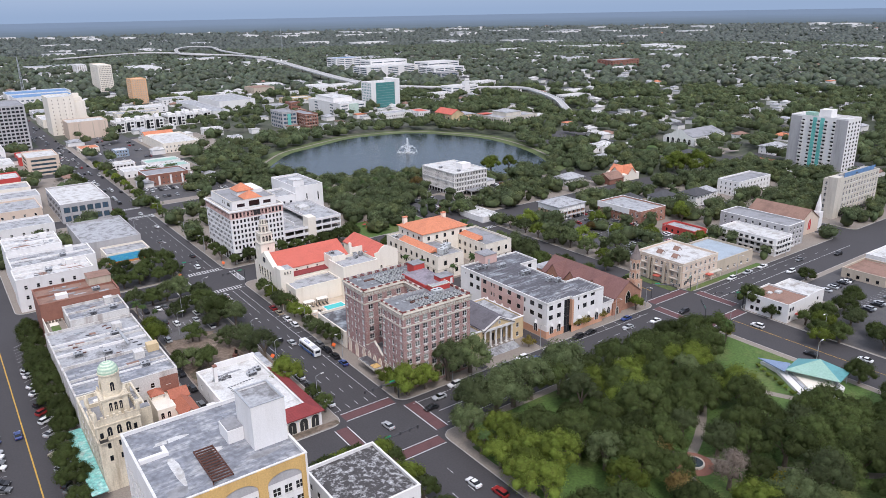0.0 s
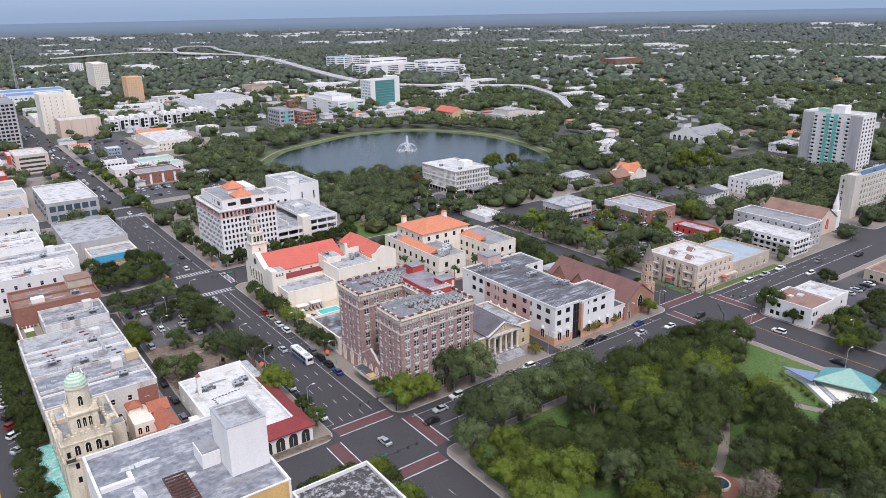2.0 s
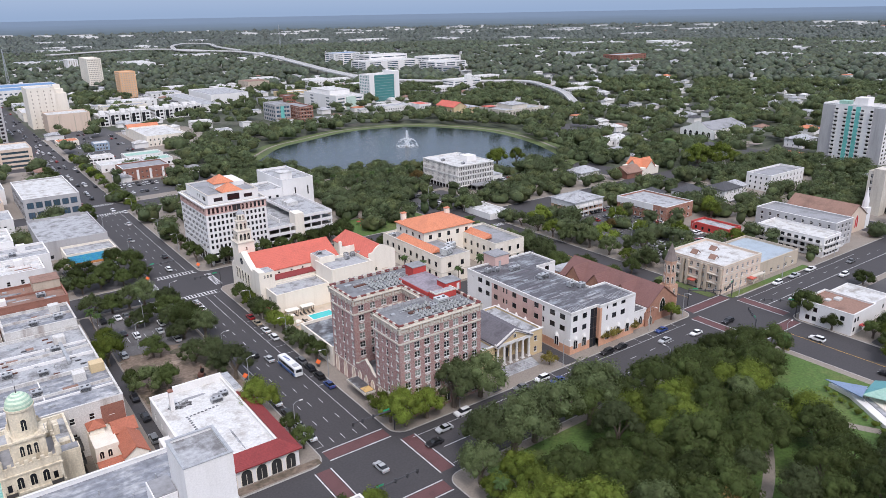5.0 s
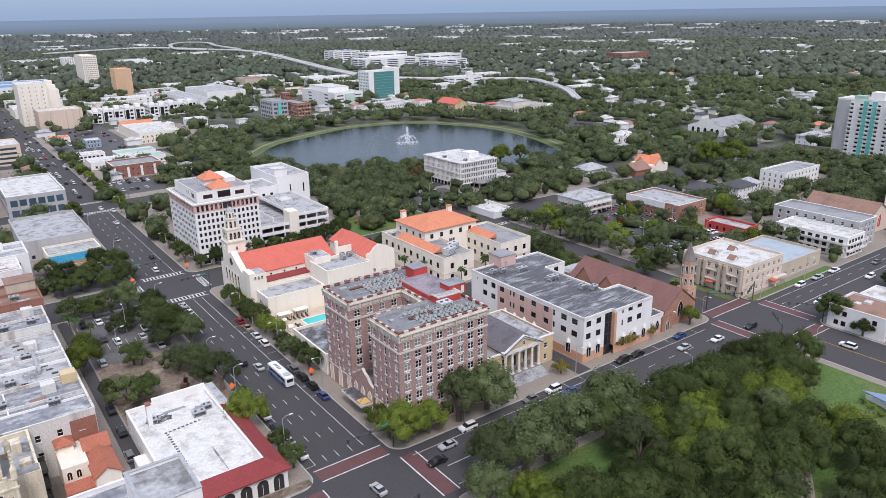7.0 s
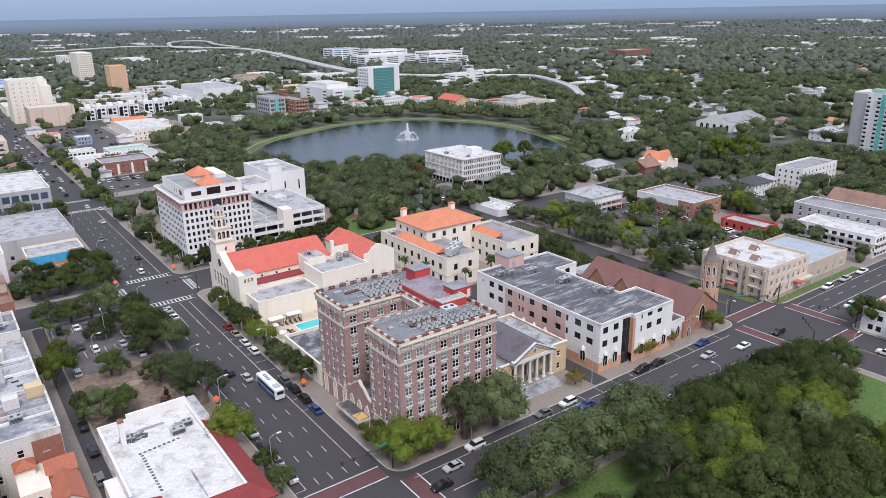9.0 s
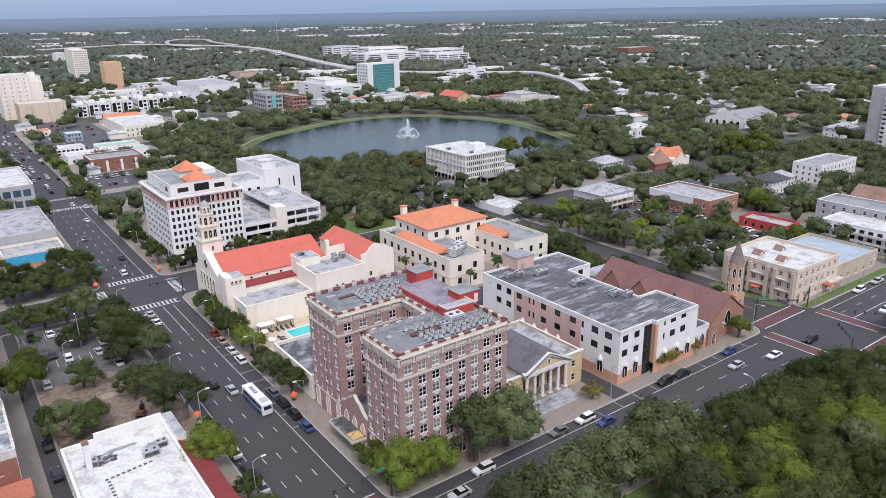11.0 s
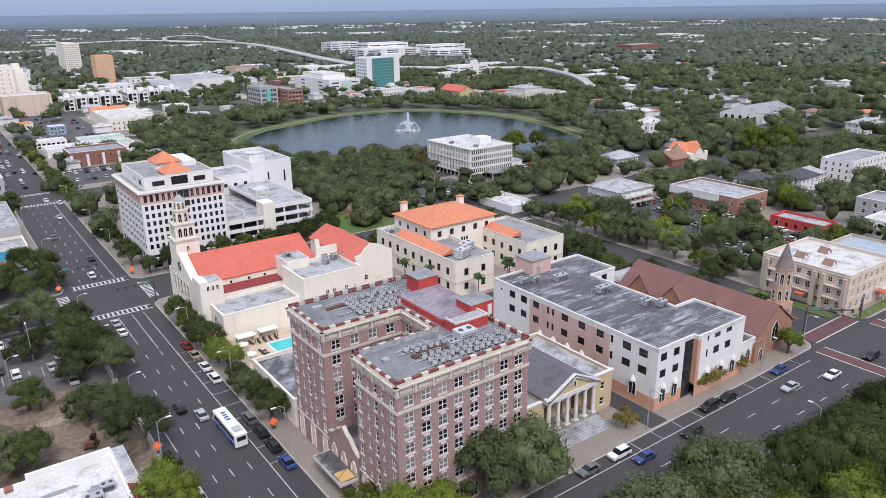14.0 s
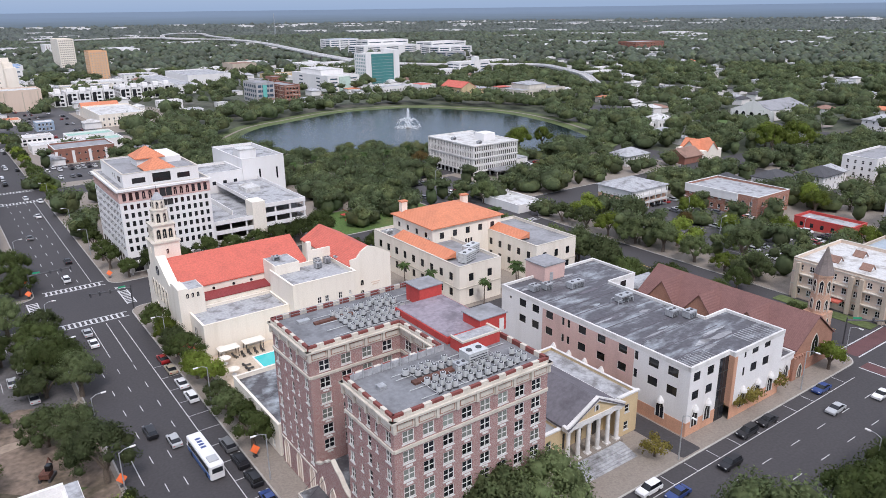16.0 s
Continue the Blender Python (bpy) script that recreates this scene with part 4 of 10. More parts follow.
    boxes("lift_house_door", ob, metal_grey, (11.2, 12.2, 46.9, 47.0, 13.5, 15.5))
    # worn coating: pale drifts and dark seams across the roof
    q = random.Random(77)
    for i in range(20):
        stain(ob, q.choice((roof_dark, roof_slate, roof_grey, roof_pale)), q.uniform(3, 18), q.uniform(3, 47), q.uniform(1.2, 4.5), q.uniform(0.25, 0.9), 13.505 + 0.003 * i, i)
    for y in np.arange(4.5, 49, 4.1):
        boxes("roof_seam", ob, roof_slate, (1.2, 20.2, y, y + 0.16, 13.5, 13.58))
    for x, y in ((13.5, 27), (15, 27), (13.5, 29)):
        boxes("pipe_rack", ob, metal_grey, (x - 1.5, x + 2, y, y + 0.12, 14.6, 14.72), (x - 1.5, x - 1.4, y, y + 0.12, 13.5, 14.6), (x + 1.9, x + 2, y, y + 0.12, 13.5, 14.6))
    # pale blocks along the roof's long edge, ribs at the street end
    for i in range(17):
        boxes("gravel_stop", ob, frame_white, (0.42, 1.0, 1.2 + i * 2.9, 3.3 + i * 2.9, 13.5, 13.62))
    for i in range(9):
        boxes("roof_rib", ob, roof_pale, (1.6 + i * 0.85, 1.8 + i * 0.85, 1.0, 4.0, 13.5, 13.56))
        boxes("roof_rib", ob, roof_pale, (18.6 + i * 0.95, 18.8 + i * 0.95, -0.4, 4.4, 13.5, 13.56))
    return ob


make_white_office()
for x, y, w in ((182.5, 198, 4.0), (184, 186.5, 2.2), (186.3, 184, 2.4), (180, 210, 4.0), (171, 214, 2.0), (174, 213, 2.0)):
    rooftop_unit(x, y, 13.5, w, 1.8, 1.5)


def make_temple():
    ob = thing("temple_front_hall", "yellow stucco hall with a white pediment on tall columns", "civic building", 137, 175)
    occupy(136, 163, 168, 206)
    shell(ob, 0, 6, 1.5, 24, 0, 7.6, stucco_yellow, roof_grey, {"S": [(2.2, 3.4, 1.2, 2.9), (2.2, 3.4, 4.6, 6.2)], "W": even(22, 4, 1.2, [(1.2, 1.8), (4.6, 1.6)])}, 0.6, "sash", frame_white)
    shell(ob, 19, 25, 1.5, 24, 0, 8.2, stucco_yellow, roof_pale, {"S": [(2.6, 3.8, 1.2, 2.9), (2.6, 3.8, 4.8, 6.4)], "E": even(22, 4, 1.2, [(1.2, 1.8), (4.8, 1.6)])}, 0.6, "sash", frame_white)
    boxes("hall_wall", ob, stucco_yellow, (6, 19, 4, 28, 0.15, 8.2))
    for x in (8.3, 12.5, 16.7):
        boxes("door", ob, frame_dark, (x - 0.7, x + 0.7, 3.86, 4.0, 1.3, 4.2))
        boxes("upper_window", ob, glass_dark, (x - 0.7, x + 0.7, 3.86, 4.0, 5.0, 6.8))
    Mesh().gable(6, 19, 0.2, 29, 8.2, 11.6, "y", 0.5, 0, 1, 0.3).part("roof", [roof_slate, stucco_yellow], ob)
    boxes("entablature", ob, frame_white, (5.4, 19.6, 0.0, 1.2, 7.6, 8.5), (19.6, 25.3, 1.3, 2.0, 8.2, 8.5), (-0.3, 5.4, 1.3, 2.0, 7.6, 7.9))
    b = Mesh()
    for s in (-1, 1):
        b.face((12.5 + s * 7.3, -0.25, 8.5), (12.5, -0.25, 12.1), (12.5, -0.25, 11.3), (12.5 + s * 5.8, -0.25, 8.5))
        b.face((12.5 + s * 7.3, -0.25, 8.5), (12.5, -0.25, 12.1), (12.5, 0.4, 12.1), (12.5 + s * 7.3, 0.4, 8.5))
    b.part("pediment_frame", frame_white, ob)
    put_arch(ob, "S", 12.5, 0.14, 9.3, 0.7, 1.1, frame_white, glass_dark)
    for x in (6.4, 8.85, 11.3, 13.7, 16.15, 18.6):
        col = Mesh()
        col.box(x - 0.55, x + 0.55, 0.05, 1.15, 1.2, 1.45)
        col.cyl(x, 0.6, 0.42, 1.45, 7.3, 14, 0, 0.85)
        col.box(x - 0.5, x + 0.5, 0.1, 1.1, 7.3, 7.6)
        col.part("column", frame_white, ob)
    pf = boxes("porch_floor", ob, concrete, (5.4, 19.6, -0.2, 4.0, 0.15, 1.2))
    for i in range(6):
        boxes("step", pf, roof_pale, (6.2, 18.8, -0.7 - 0.6 * (i + 1), -0.2 - 0.6 * i, 0.15, 1.2 - 0.17 * (i + 1)))
    return ob


make_temple()


def make_auditorium():
    ob = thing("church_hall", "cream stucco hall with red tile roof and bell tower", "church", 106, 253)
    occupy(104, 158, 250, 291)
    # nave with clerestory
    b = Mesh()
    for side in "SNE":
        wall_face(b, 4, 34.8, 15.5, 36, side, 0, 11.6, [])
    b.part("nave_wall", stucco_cream, ob)
    for u in (6, 11, 15.5, 20, 24.5, 29):
        Mesh().tube((4 + u, 15.55, 10.4), (4 + u, 15.38, 10.4), 0.38, 0.34, 10).part("roundel", glass_dark, ob)
    Mesh().gable(2.2, 34.8, 15.5, 36, 11.6, 16.6, "x", 0.25, 0, 1, 0.3).part("nave_roof", [tile_red, stucco_cream], ob, "red clay tile roof")
    # lean-to aisle with red roof strip and arched lights
    boxes("aisle_wall", ob, stucco_cream, (5.9, 23, 11.8, 15.5, 0.15, 9.2))
    b = Mesh()
    b.face((5.9, 11.6, 9.35), (23, 11.6, 9.35), (23, 15.5, 9.9), (5.9, 15.5, 9.9))
    b.face((5.9, 11.6, 9.1), (23, 11.6, 9.1), (23, 11.6, 9.35), (5.9, 11.6, 9.35))
    b.part("aisle_roof", tile_maroon, ob)
    for x in (8.7, 14, 15.2, 16.4, 19.2, 20.4, 21.6):
        put_arch(ob, "S", x, 11.78, 6.9, 0.6, 1.2, stucco_cream, glass_dark)
    # west front with stepped gable
    fr = [(9.5, 14.0), (13, 14.2), (15.4, 14.0), (15.6, 12.8), (17, 13.2), (21, 15.2), (25.7, 17.8), (30, 15.2), (34, 13.2), (35, 11.6), (37, 11.2)]
    b = Mesh()
    for (ya, za), (yb, zb) in zip(fr, fr[1:]):
        b.face((0, yb, 0), (0, ya, 0), (0, ya, za), (0, yb, zb))
        b.face((2.2, ya, 0), (2.2, yb, 0), (2.2, yb, zb), (2.2, ya, za))
        b.face((0, ya, za), (2.2, ya, za), (2.2, yb, zb), (0, yb, zb))
    b.face((0, 9.5, 0), (2.2, 9.5, 0), (2.2, 9.5, 14.0), (0, 9.5, 14.0))
    b.part("front_wall", stucco_cream, ob)
    boxes("front_block", ob, stucco_cream, (2.2, 5.9, 9.5, 15.4, 0.15, 13.6))
    boxes("front_block_roof", ob, roof_pale, (2.4, 5.7, 9.7, 15.2, 13.6, 13.7))
    Mesh().tube((0.2, 25.7, 14.2), (-0.15, 25.7, 14.2), 1.3, 1.2, 16).part("rose_window", glass_dark, ob)
    for y in (20, 22.8, 25.7, 28.6, 31.4):
        put_arch(ob, "W", -0.02, y, 6.3, 1.6, 4.4, stucco_cream, glass_dark)
    for y in (21, 25.7, 30.4):
        put_arch(ob, "W", -0.02, y, 0.3, 2.2, 4.4, stucco_cream, frame_dark, name="arched_door")
    for x in (2.0, 3.2, 4.4):
        put_arch(ob, "S", x, 9.48, 11.6, 0.6, 1.2, stucco_cream, glass_dark)
    for y in (10.8, 13):
        put_arch(ob, "W", -0.02, y, 3, 0.9, 2.2, stucco_cream, glass_dark)
    # bell tower in three diminishing stages
    tx, ty = 4.2, 34.0
    tw = Mesh()
    tw.box(tx - 3.2, tx + 3.2, ty - 3.2, ty + 3.2, 0.15, 19.2)
    tb = tw.part("tower_base", stucco_cream, ob)
    boxes("tower_ledge", tb, stone_pale, (tx - 3.5, tx + 3.5, ty - 3.5, ty + 3.5, 19.2, 19.6))
    bf = boxes("belfry", ob, stucco_cream, (tx - 2.6, tx + 2.6, ty - 2.6, ty + 2.6, 19.6, 23.6))
    boxes("tower_ledge", bf, stone_pale, (tx - 2.9, tx + 2.9, ty - 2.9, ty + 2.9, 23.6, 23.9))
    Mesh().cyl(tx, ty, 2.1, 23.9, 27.2, 8).part("lantern", stucco_cream, ob)
    Mesh().cyl(tx, ty, 2.35, 27.2, 27.5, 8).part("tower_ledge", stone_pale, ob)
    Mesh().cyl(tx, ty, 1.5, 27.5, 30.0, 8).part("upper_lantern", stucco_cream, ob)
    Mesh().cyl(tx, ty, 1.65, 30.0, 31.6, 8, 0, 0.25).part("cupola", roof_pale, ob)
    Mesh().tube((tx, ty, 31.6), (tx, ty, 33.6), 0.08, 0.04, 5).part("finial", metal_dark, ob)
    for s in (-1.45, 0, 1.45):
        put_arch(bf, "S", tx + s, ty - 2.62, 20.3, 0.9, 2.4, stone_pale, glass_dark)
        put_arch(bf, "W", tx - 2.62, ty + s, 20.3, 0.9, 2.4, stone_pale, glass_dark)
    for k in range(8):
        t = radians(22.5 + 45 * k)
        for r, z, w, h in ((2.1, 24.3, 0.8, 2.3), (1.5, 27.8, 0.55, 1.7)):
            o = new("arched_window", arch_mesh(w, h, stone_pale, glass_dark))
            o.parent = ob
            rr = r * math.cos(math.pi / 8) + 0.01
            o.matrix_local = pose(tx + rr * math.cos(t), ty + rr * math.sin(t), z, 0, 0, math.degrees(t) + 90)
    for z in (6, 12, 16.4):
        put_arch(tb, "S", tx, ty - 3.22, z, 0.6, 1.3, stucco_cream, glass_dark)
        put_arch(tb, "W", tx - 3.22, ty, z, 0.6, 1.3, stucco_cream, glass_dark)
    # flat-roofed south range
    shell(ob, 2, 22.5, 0.0, 11.4, 0, 8.0, stucco_cream, roof_pale, {"W": [(4, 6.4, 3, 5.6)]}, 0.6, "grid")
    boxes("service_yard", ob, interior_shade, (0.6, 5.4, 11.45, 15.2, 0.15, 6.6))
    for i in range(7):
        boxes("yard_louvre", ob, metal_grey, (0.7 + i * 0.7, 0.95 + i * 0.7, 11.5, 15.1, 6.6, 6.75))
    Mesh().gable(-3.6, 0, 1.0, 5.5, 2.8, 3.6, "y", 0.3, 0, 1, 0.2).part("porch_roof", [tile_red, stucco_cream], ob)
    boxes("porch_post", ob, stucco_cream, (-3.5, -3.2, 1.2, 1.5, 0.15, 2.8), (-3.5, -3.2, 5.0, 5.3, 0.15, 2.8))
    # stage house and parish wing
    shell(ob, 22.5, 39.3, -3, 10.5, 0, 13.6, stucco_cream, roof_pale, {"S": [(u - 0.5, u + 0.5, z, z + 1.6) for u in (6.6, 8.6, 12.2) for z in (7.6, )] + [(14.6, 15.2, 8.2, 9.0), (14.6, 15.2, 5.0, 5.8)]}, 0.9, "sash2")
    boxes("stage_tower", ob, stucco_cream, (23, 29.5, 8, 15.4, 0.15, 15.2))
    boxes("stage_tower_roof", ob, roof_pale, (23.3, 29.2, 8.3, 15.1, 15.2, 15.3))
    boxes("chimney", ob, stucco_cream, (33, 34.1, 10.5, 11.6, 0.15, 18.6))
    boxes("parish_wall", ob, stucco_cream, (39.4, 51, 0, 28, 0.15, 13.8), (33.5, 39.4, 10.6, 11.0, 0.15, 16.4))
    Mesh().gable(39.4, 51, 0.5, 28, 13.8, 17.0, "y", 0.3, 0, 1, 0.3).part("parish_roof", [tile_red, stucco_cream], ob, "red clay tile roof")
    b = Mesh()
    gp = [(39.4, 13.0), (39.4, 15.4), (41.2, 15.6), (42.6, 17.2), (44.6, 18.2), (46.6, 17.6), (48.6, 16.6), (51, 15.2), (51, 13.0)]
    b.face(*[(x, -0.02, z) for x, z in gp])
    b.face(*[(x, 0.4, z) for x, z in reversed(gp)])
    for (xa, za), (xb, zb) in zip(gp[1:-1], gp[2:-1]):
        b.face((xa, -0.02, za), (xa, 0.4, za), (xb, 0.4, zb), (xb, -0.02, zb))
    b.part("parish_gable", stucco_cream, ob)
    for z in (5.5, 8.2):
        put_arch(ob, "S", 42.4, -0.05, z, 0.9, 1.4, stucco_cream, glass_dark)
    boxes("name_bar", ob, stucco_beige, (45, 47.6, -0.08, -0.02, 8.2, 8.45), (45.4, 47.2, -0.08, -0.02, 7.6, 7.85))
    return ob


make_auditorium()
for x, y in ((141, 262.5), (143.5, 262), (146, 261), (140, 260)):
    rooftop_unit(x, y, 12.7, 1.6, 1.5, 1.6)
rooftop_unit(131, 265, 15.3, 1.8, 1.4, 1.1)


def make_arcaded_hall():
    ob = thing("government_hall", "cream three-winged hall with orange tile roofs", "civic building", 171, 242)
    occupy(169, 216, 240, 288)
    r1, r2 = (2.2, 2.1), (6.5, 2.1)
    # main block
    shell(ob, 7, 32.5, 22, 43, 0, 14.6, stucco_cream, roof_grey, {"S": even(25.5, 5, 1.5, [(11.2, 1.9)], 1) + [(u - 0.35, u + 0.35, 7.2, 9.6) for u in (12.1, 13.1, 14.1)],
          "W": even(21, 4, 1.2, [(11.4, 1.6), (6.8, 1.7)]), "E": even(21, 4, 1.2, [(11.4, 1.6), (6.8, 1.7)])}, 0.2, "plain")
    Mesh().hip(7, 32.5, 22, 43, 14.6, 18.6, 0.7).part("main_roof", tile_orange, ob, "orange hipped tile roof")
    for x, y in ((9.5, 41), (29, 36)):
        ch = boxes("chimney", ob, stucco_cream, (x - 1.0, x + 1.0, y - 0.8, y + 0.8, 14.6, 18.6))
        boxes("chimney_cap", ch, tile_orange, (x - 1.2, x + 1.2, y - 1.0, y + 1.0, 18.6, 18.9))
    # west wing
    shell(ob, 0, 14, 0, 43, 0, 11.0, stucco_cream, roof_grey, {"W": even(43, 9, 1.5, [r1, r2], 1.5), "S": even(14, 2, 1.5, [r1, r2], 0.8), "E": even(43, 4, 1.2, [r1, r2], 1)}, 0.7, "plain", stone_pale)
    b = Mesh()
    b.face((0.5, 7, 11.15), (0.5, 33, 11.15), (4.2, 33, 12.6), (4.2, 7, 12.6))
    b.face((0.5, 33, 11.15), (0.5, 7, 11.15), (0.2, 7, 10.9), (0.2, 33, 10.9))
    b.face((0.5, 7, 11.0), (4.2, 7, 11.0), (4.2, 7, 12.6), (0.5, 7, 11.15)), b.face((4.2, 33, 11.0), (0.5, 33, 11.0), (0.5, 33, 11.15), (4.2, 33, 12.6))
    b.face((4.2, 7, 10.4), (4.2, 33, 10.4), (4.2, 33, 12.6), (4.2, 7, 12.6))
    b.part("wing_roof", tile_orange, ob, "orange lean-to tile roof")
    # east wing
    shell(ob, 27.5, 43, 0.6, 28, 0, 11.0, stucco_cream, roof_grey, {"W": even(27.4, 6, 1.4, [(2.8, 1.9), (6.6, 2.0)], 1.2), "S": even(15.5, 3, 1.4, [(2.6, 1.9), r2], 1), "E": even(27.4, 6, 1.2, [r1, r2], 1)}, 0.7, "plain", stone_pale)
    b = Mesh()
    b.face((27.8, 8, 11.15), (27.8, 22, 11.15), (31.6, 22, 12.5), (31.6, 8, 12.5))
    b.face((27.8, 8, 11.0), (31.6, 8, 11.0), (31.6, 8, 12.5), (27.8, 8, 11.15)), b.face((31.6, 8, 10.4), (31.6, 22, 10.4), (31.6, 22, 12.5), (31.6, 8, 12.5))
    b.part("wing_roof", tile_orange, ob, "orange lean-to tile roof")
    for q in ((-0.12, 14.1, -0.12, 0), (-0.12, 0, 0, 43), (27.4, 43.1, 0.48, 0.6)):
        boxes("belt_course", ob, stone_pale, (*q, 4.7, 5.0))
    # flat dark panel on the wall for the shade of the undercroft
    boxes("undercroft", ob, interior_shade, (28.5, 42, 0.5, 0.62, 0.2, 2.2))
    return ob


make_arcaded_hall()
for x, y, w, d, h in ((173, 280, 2.4, 1.6, 1.4), (178.5, 266, 2.0, 1.4, 1.2), (177.0, 246.5, 5.2, 2.6, 2.7), (181.3, 250.5, 5.2, 2.6, 2.7), (180, 274, 2.2, 1.6, 1.3)):
    rooftop_unit(x, y, 10.3, w, d, h, 0 if w < 5 else 20, metal_pale)


def make_brick_church():
    ob = thing("brick_church", "red-brown brick church with long tile roof and octagonal spire", "church", 204, 169)
    occupy(203, 224, 167, 213)
    b = Mesh()
    for side in "SENW":
        wall_face(b, 0, 15, 1, 42, side, 0, 6.2, [])
    b.part("nave_wall", brick_church, ob)
    Mesh().gable(0, 15, 1, 42, 6.2, 11.8, "y", 0.35, 0, 1, 0.25).part("nave_roof", [tile_brown, brick_church], ob)
    for y0, y1, x0 in ((8, 15.5, -1.5), (20, 27.5, -1.5), (31, 38, -1.0)):
        Mesh().gable(x0, 8, y0, y1, 6.9, 11.4, "x", 0.3, 0, 1, 0.25).part("cross_gable", [tile_brown, brick_church], ob)
        tr = boxes("transept_wall", ob, brick_church, (x0, 0, y0, y1, 0.15, 6.9))
        put_arch(tr, "W", x0 - 0.02, (y0 + y1) / 2, 2.5, 1.8, 4.2, stone_pale, glass_dark, True)
    put_arch(ob, "S", 7.5, 0.98, 2.8, 2.6, 5.0, stone_pale, glass_dark, True)
    for x in (3, 12):
        put_arch(ob, "S", x, 0.98, 1.6, 1.0, 2.8, stone_pale, glass_dark, True)
    po = boxes("porch", ob, brick_church, (-2.4, 2.4, -0.2, 5.2, 0.15, 4.8))
    for i in range(5):
        boxes("merlon", po, brick_church, (-2.4 + i * 1.0, -1.8 + i * 1.0, -0.25, 0.2, 4.8, 5.4))
    put_arch(po, "S", 0, -0.22, 0.3, 1.6, 3.2, stone_pale, frame_dark, True)
    put_arch(ob, "W", -2.42, 2.5, 1.2, 1.1, 2.6, stone_pale, glass_dark, True)
    tx, ty = 16.6, 5.6
    Mesh().box(tx - 2.2, tx + 2.2, ty - 2.2, ty + 2.2, 0.15, 9.2).part("tower_base", brick_tan, ob)
    Mesh().cyl(tx, ty, 2.2, 9.2, 17.6, 8, 0, 0.88).part("tower_shaft", brick_tan, ob)
    Mesh().cyl(tx, ty, 2.15, 17.6, 18.1, 8).part("tower_cornice", brick_tan, ob)
    Mesh().cyl(tx, ty, 2.2, 18.1, 24.2, 8, 0, 0.06).part("spire", mat("spire_slate", (0.2, 0.165, 0.15), 0.8, 0.15, 0.4, 3.0, 0.2), ob, "weathered brown-grey conical spire")
    Mesh().tube((tx, ty, 25), (tx, ty, 27.2), 0.07, 0.05, 5).tube((tx - 0.5, ty, 26.5), (tx + 0.5, ty, 26.5), 0.06, 0.06, 5).part("cross", metal_dark, ob)
    for k in range(8):
        t = radians(22.5 + 45 * k)
        for z, h in ((9.8, 2.6), (13.6, 3.2)):
            o = new("lancet", arch_mesh(0.7, h, stone_pale, glass_dark, True))
            o.parent = ob
            rr = (2.17 - (z - 9.2) * 0.033) * math.cos(math.pi / 8)
            o.matrix_local = pose(tx + rr * math.cos(t), ty + rr * math.sin(t), z, 0, 0, math.degrees(t) + 90)
    for z in (2, 6):
        put_arch(ob, "W", tx - 2.22, ty, z, 0.8, 2.0, stone_pale, glass_dark, True)
        put_arch(ob, "S", tx, ty - 2.22, z, 0.8, 2.0, stone_pale, glass_dark, True)
    boxes("rear_hall", ob, brick_tan, (2, 14, 42, 50, 0.15, 5.6))
    boxes("rear_hall_roof", ob, roof_pale, (1.8, 14.2, 42, 50.2, 5.6, 5.9))
    return ob


make_brick_church()


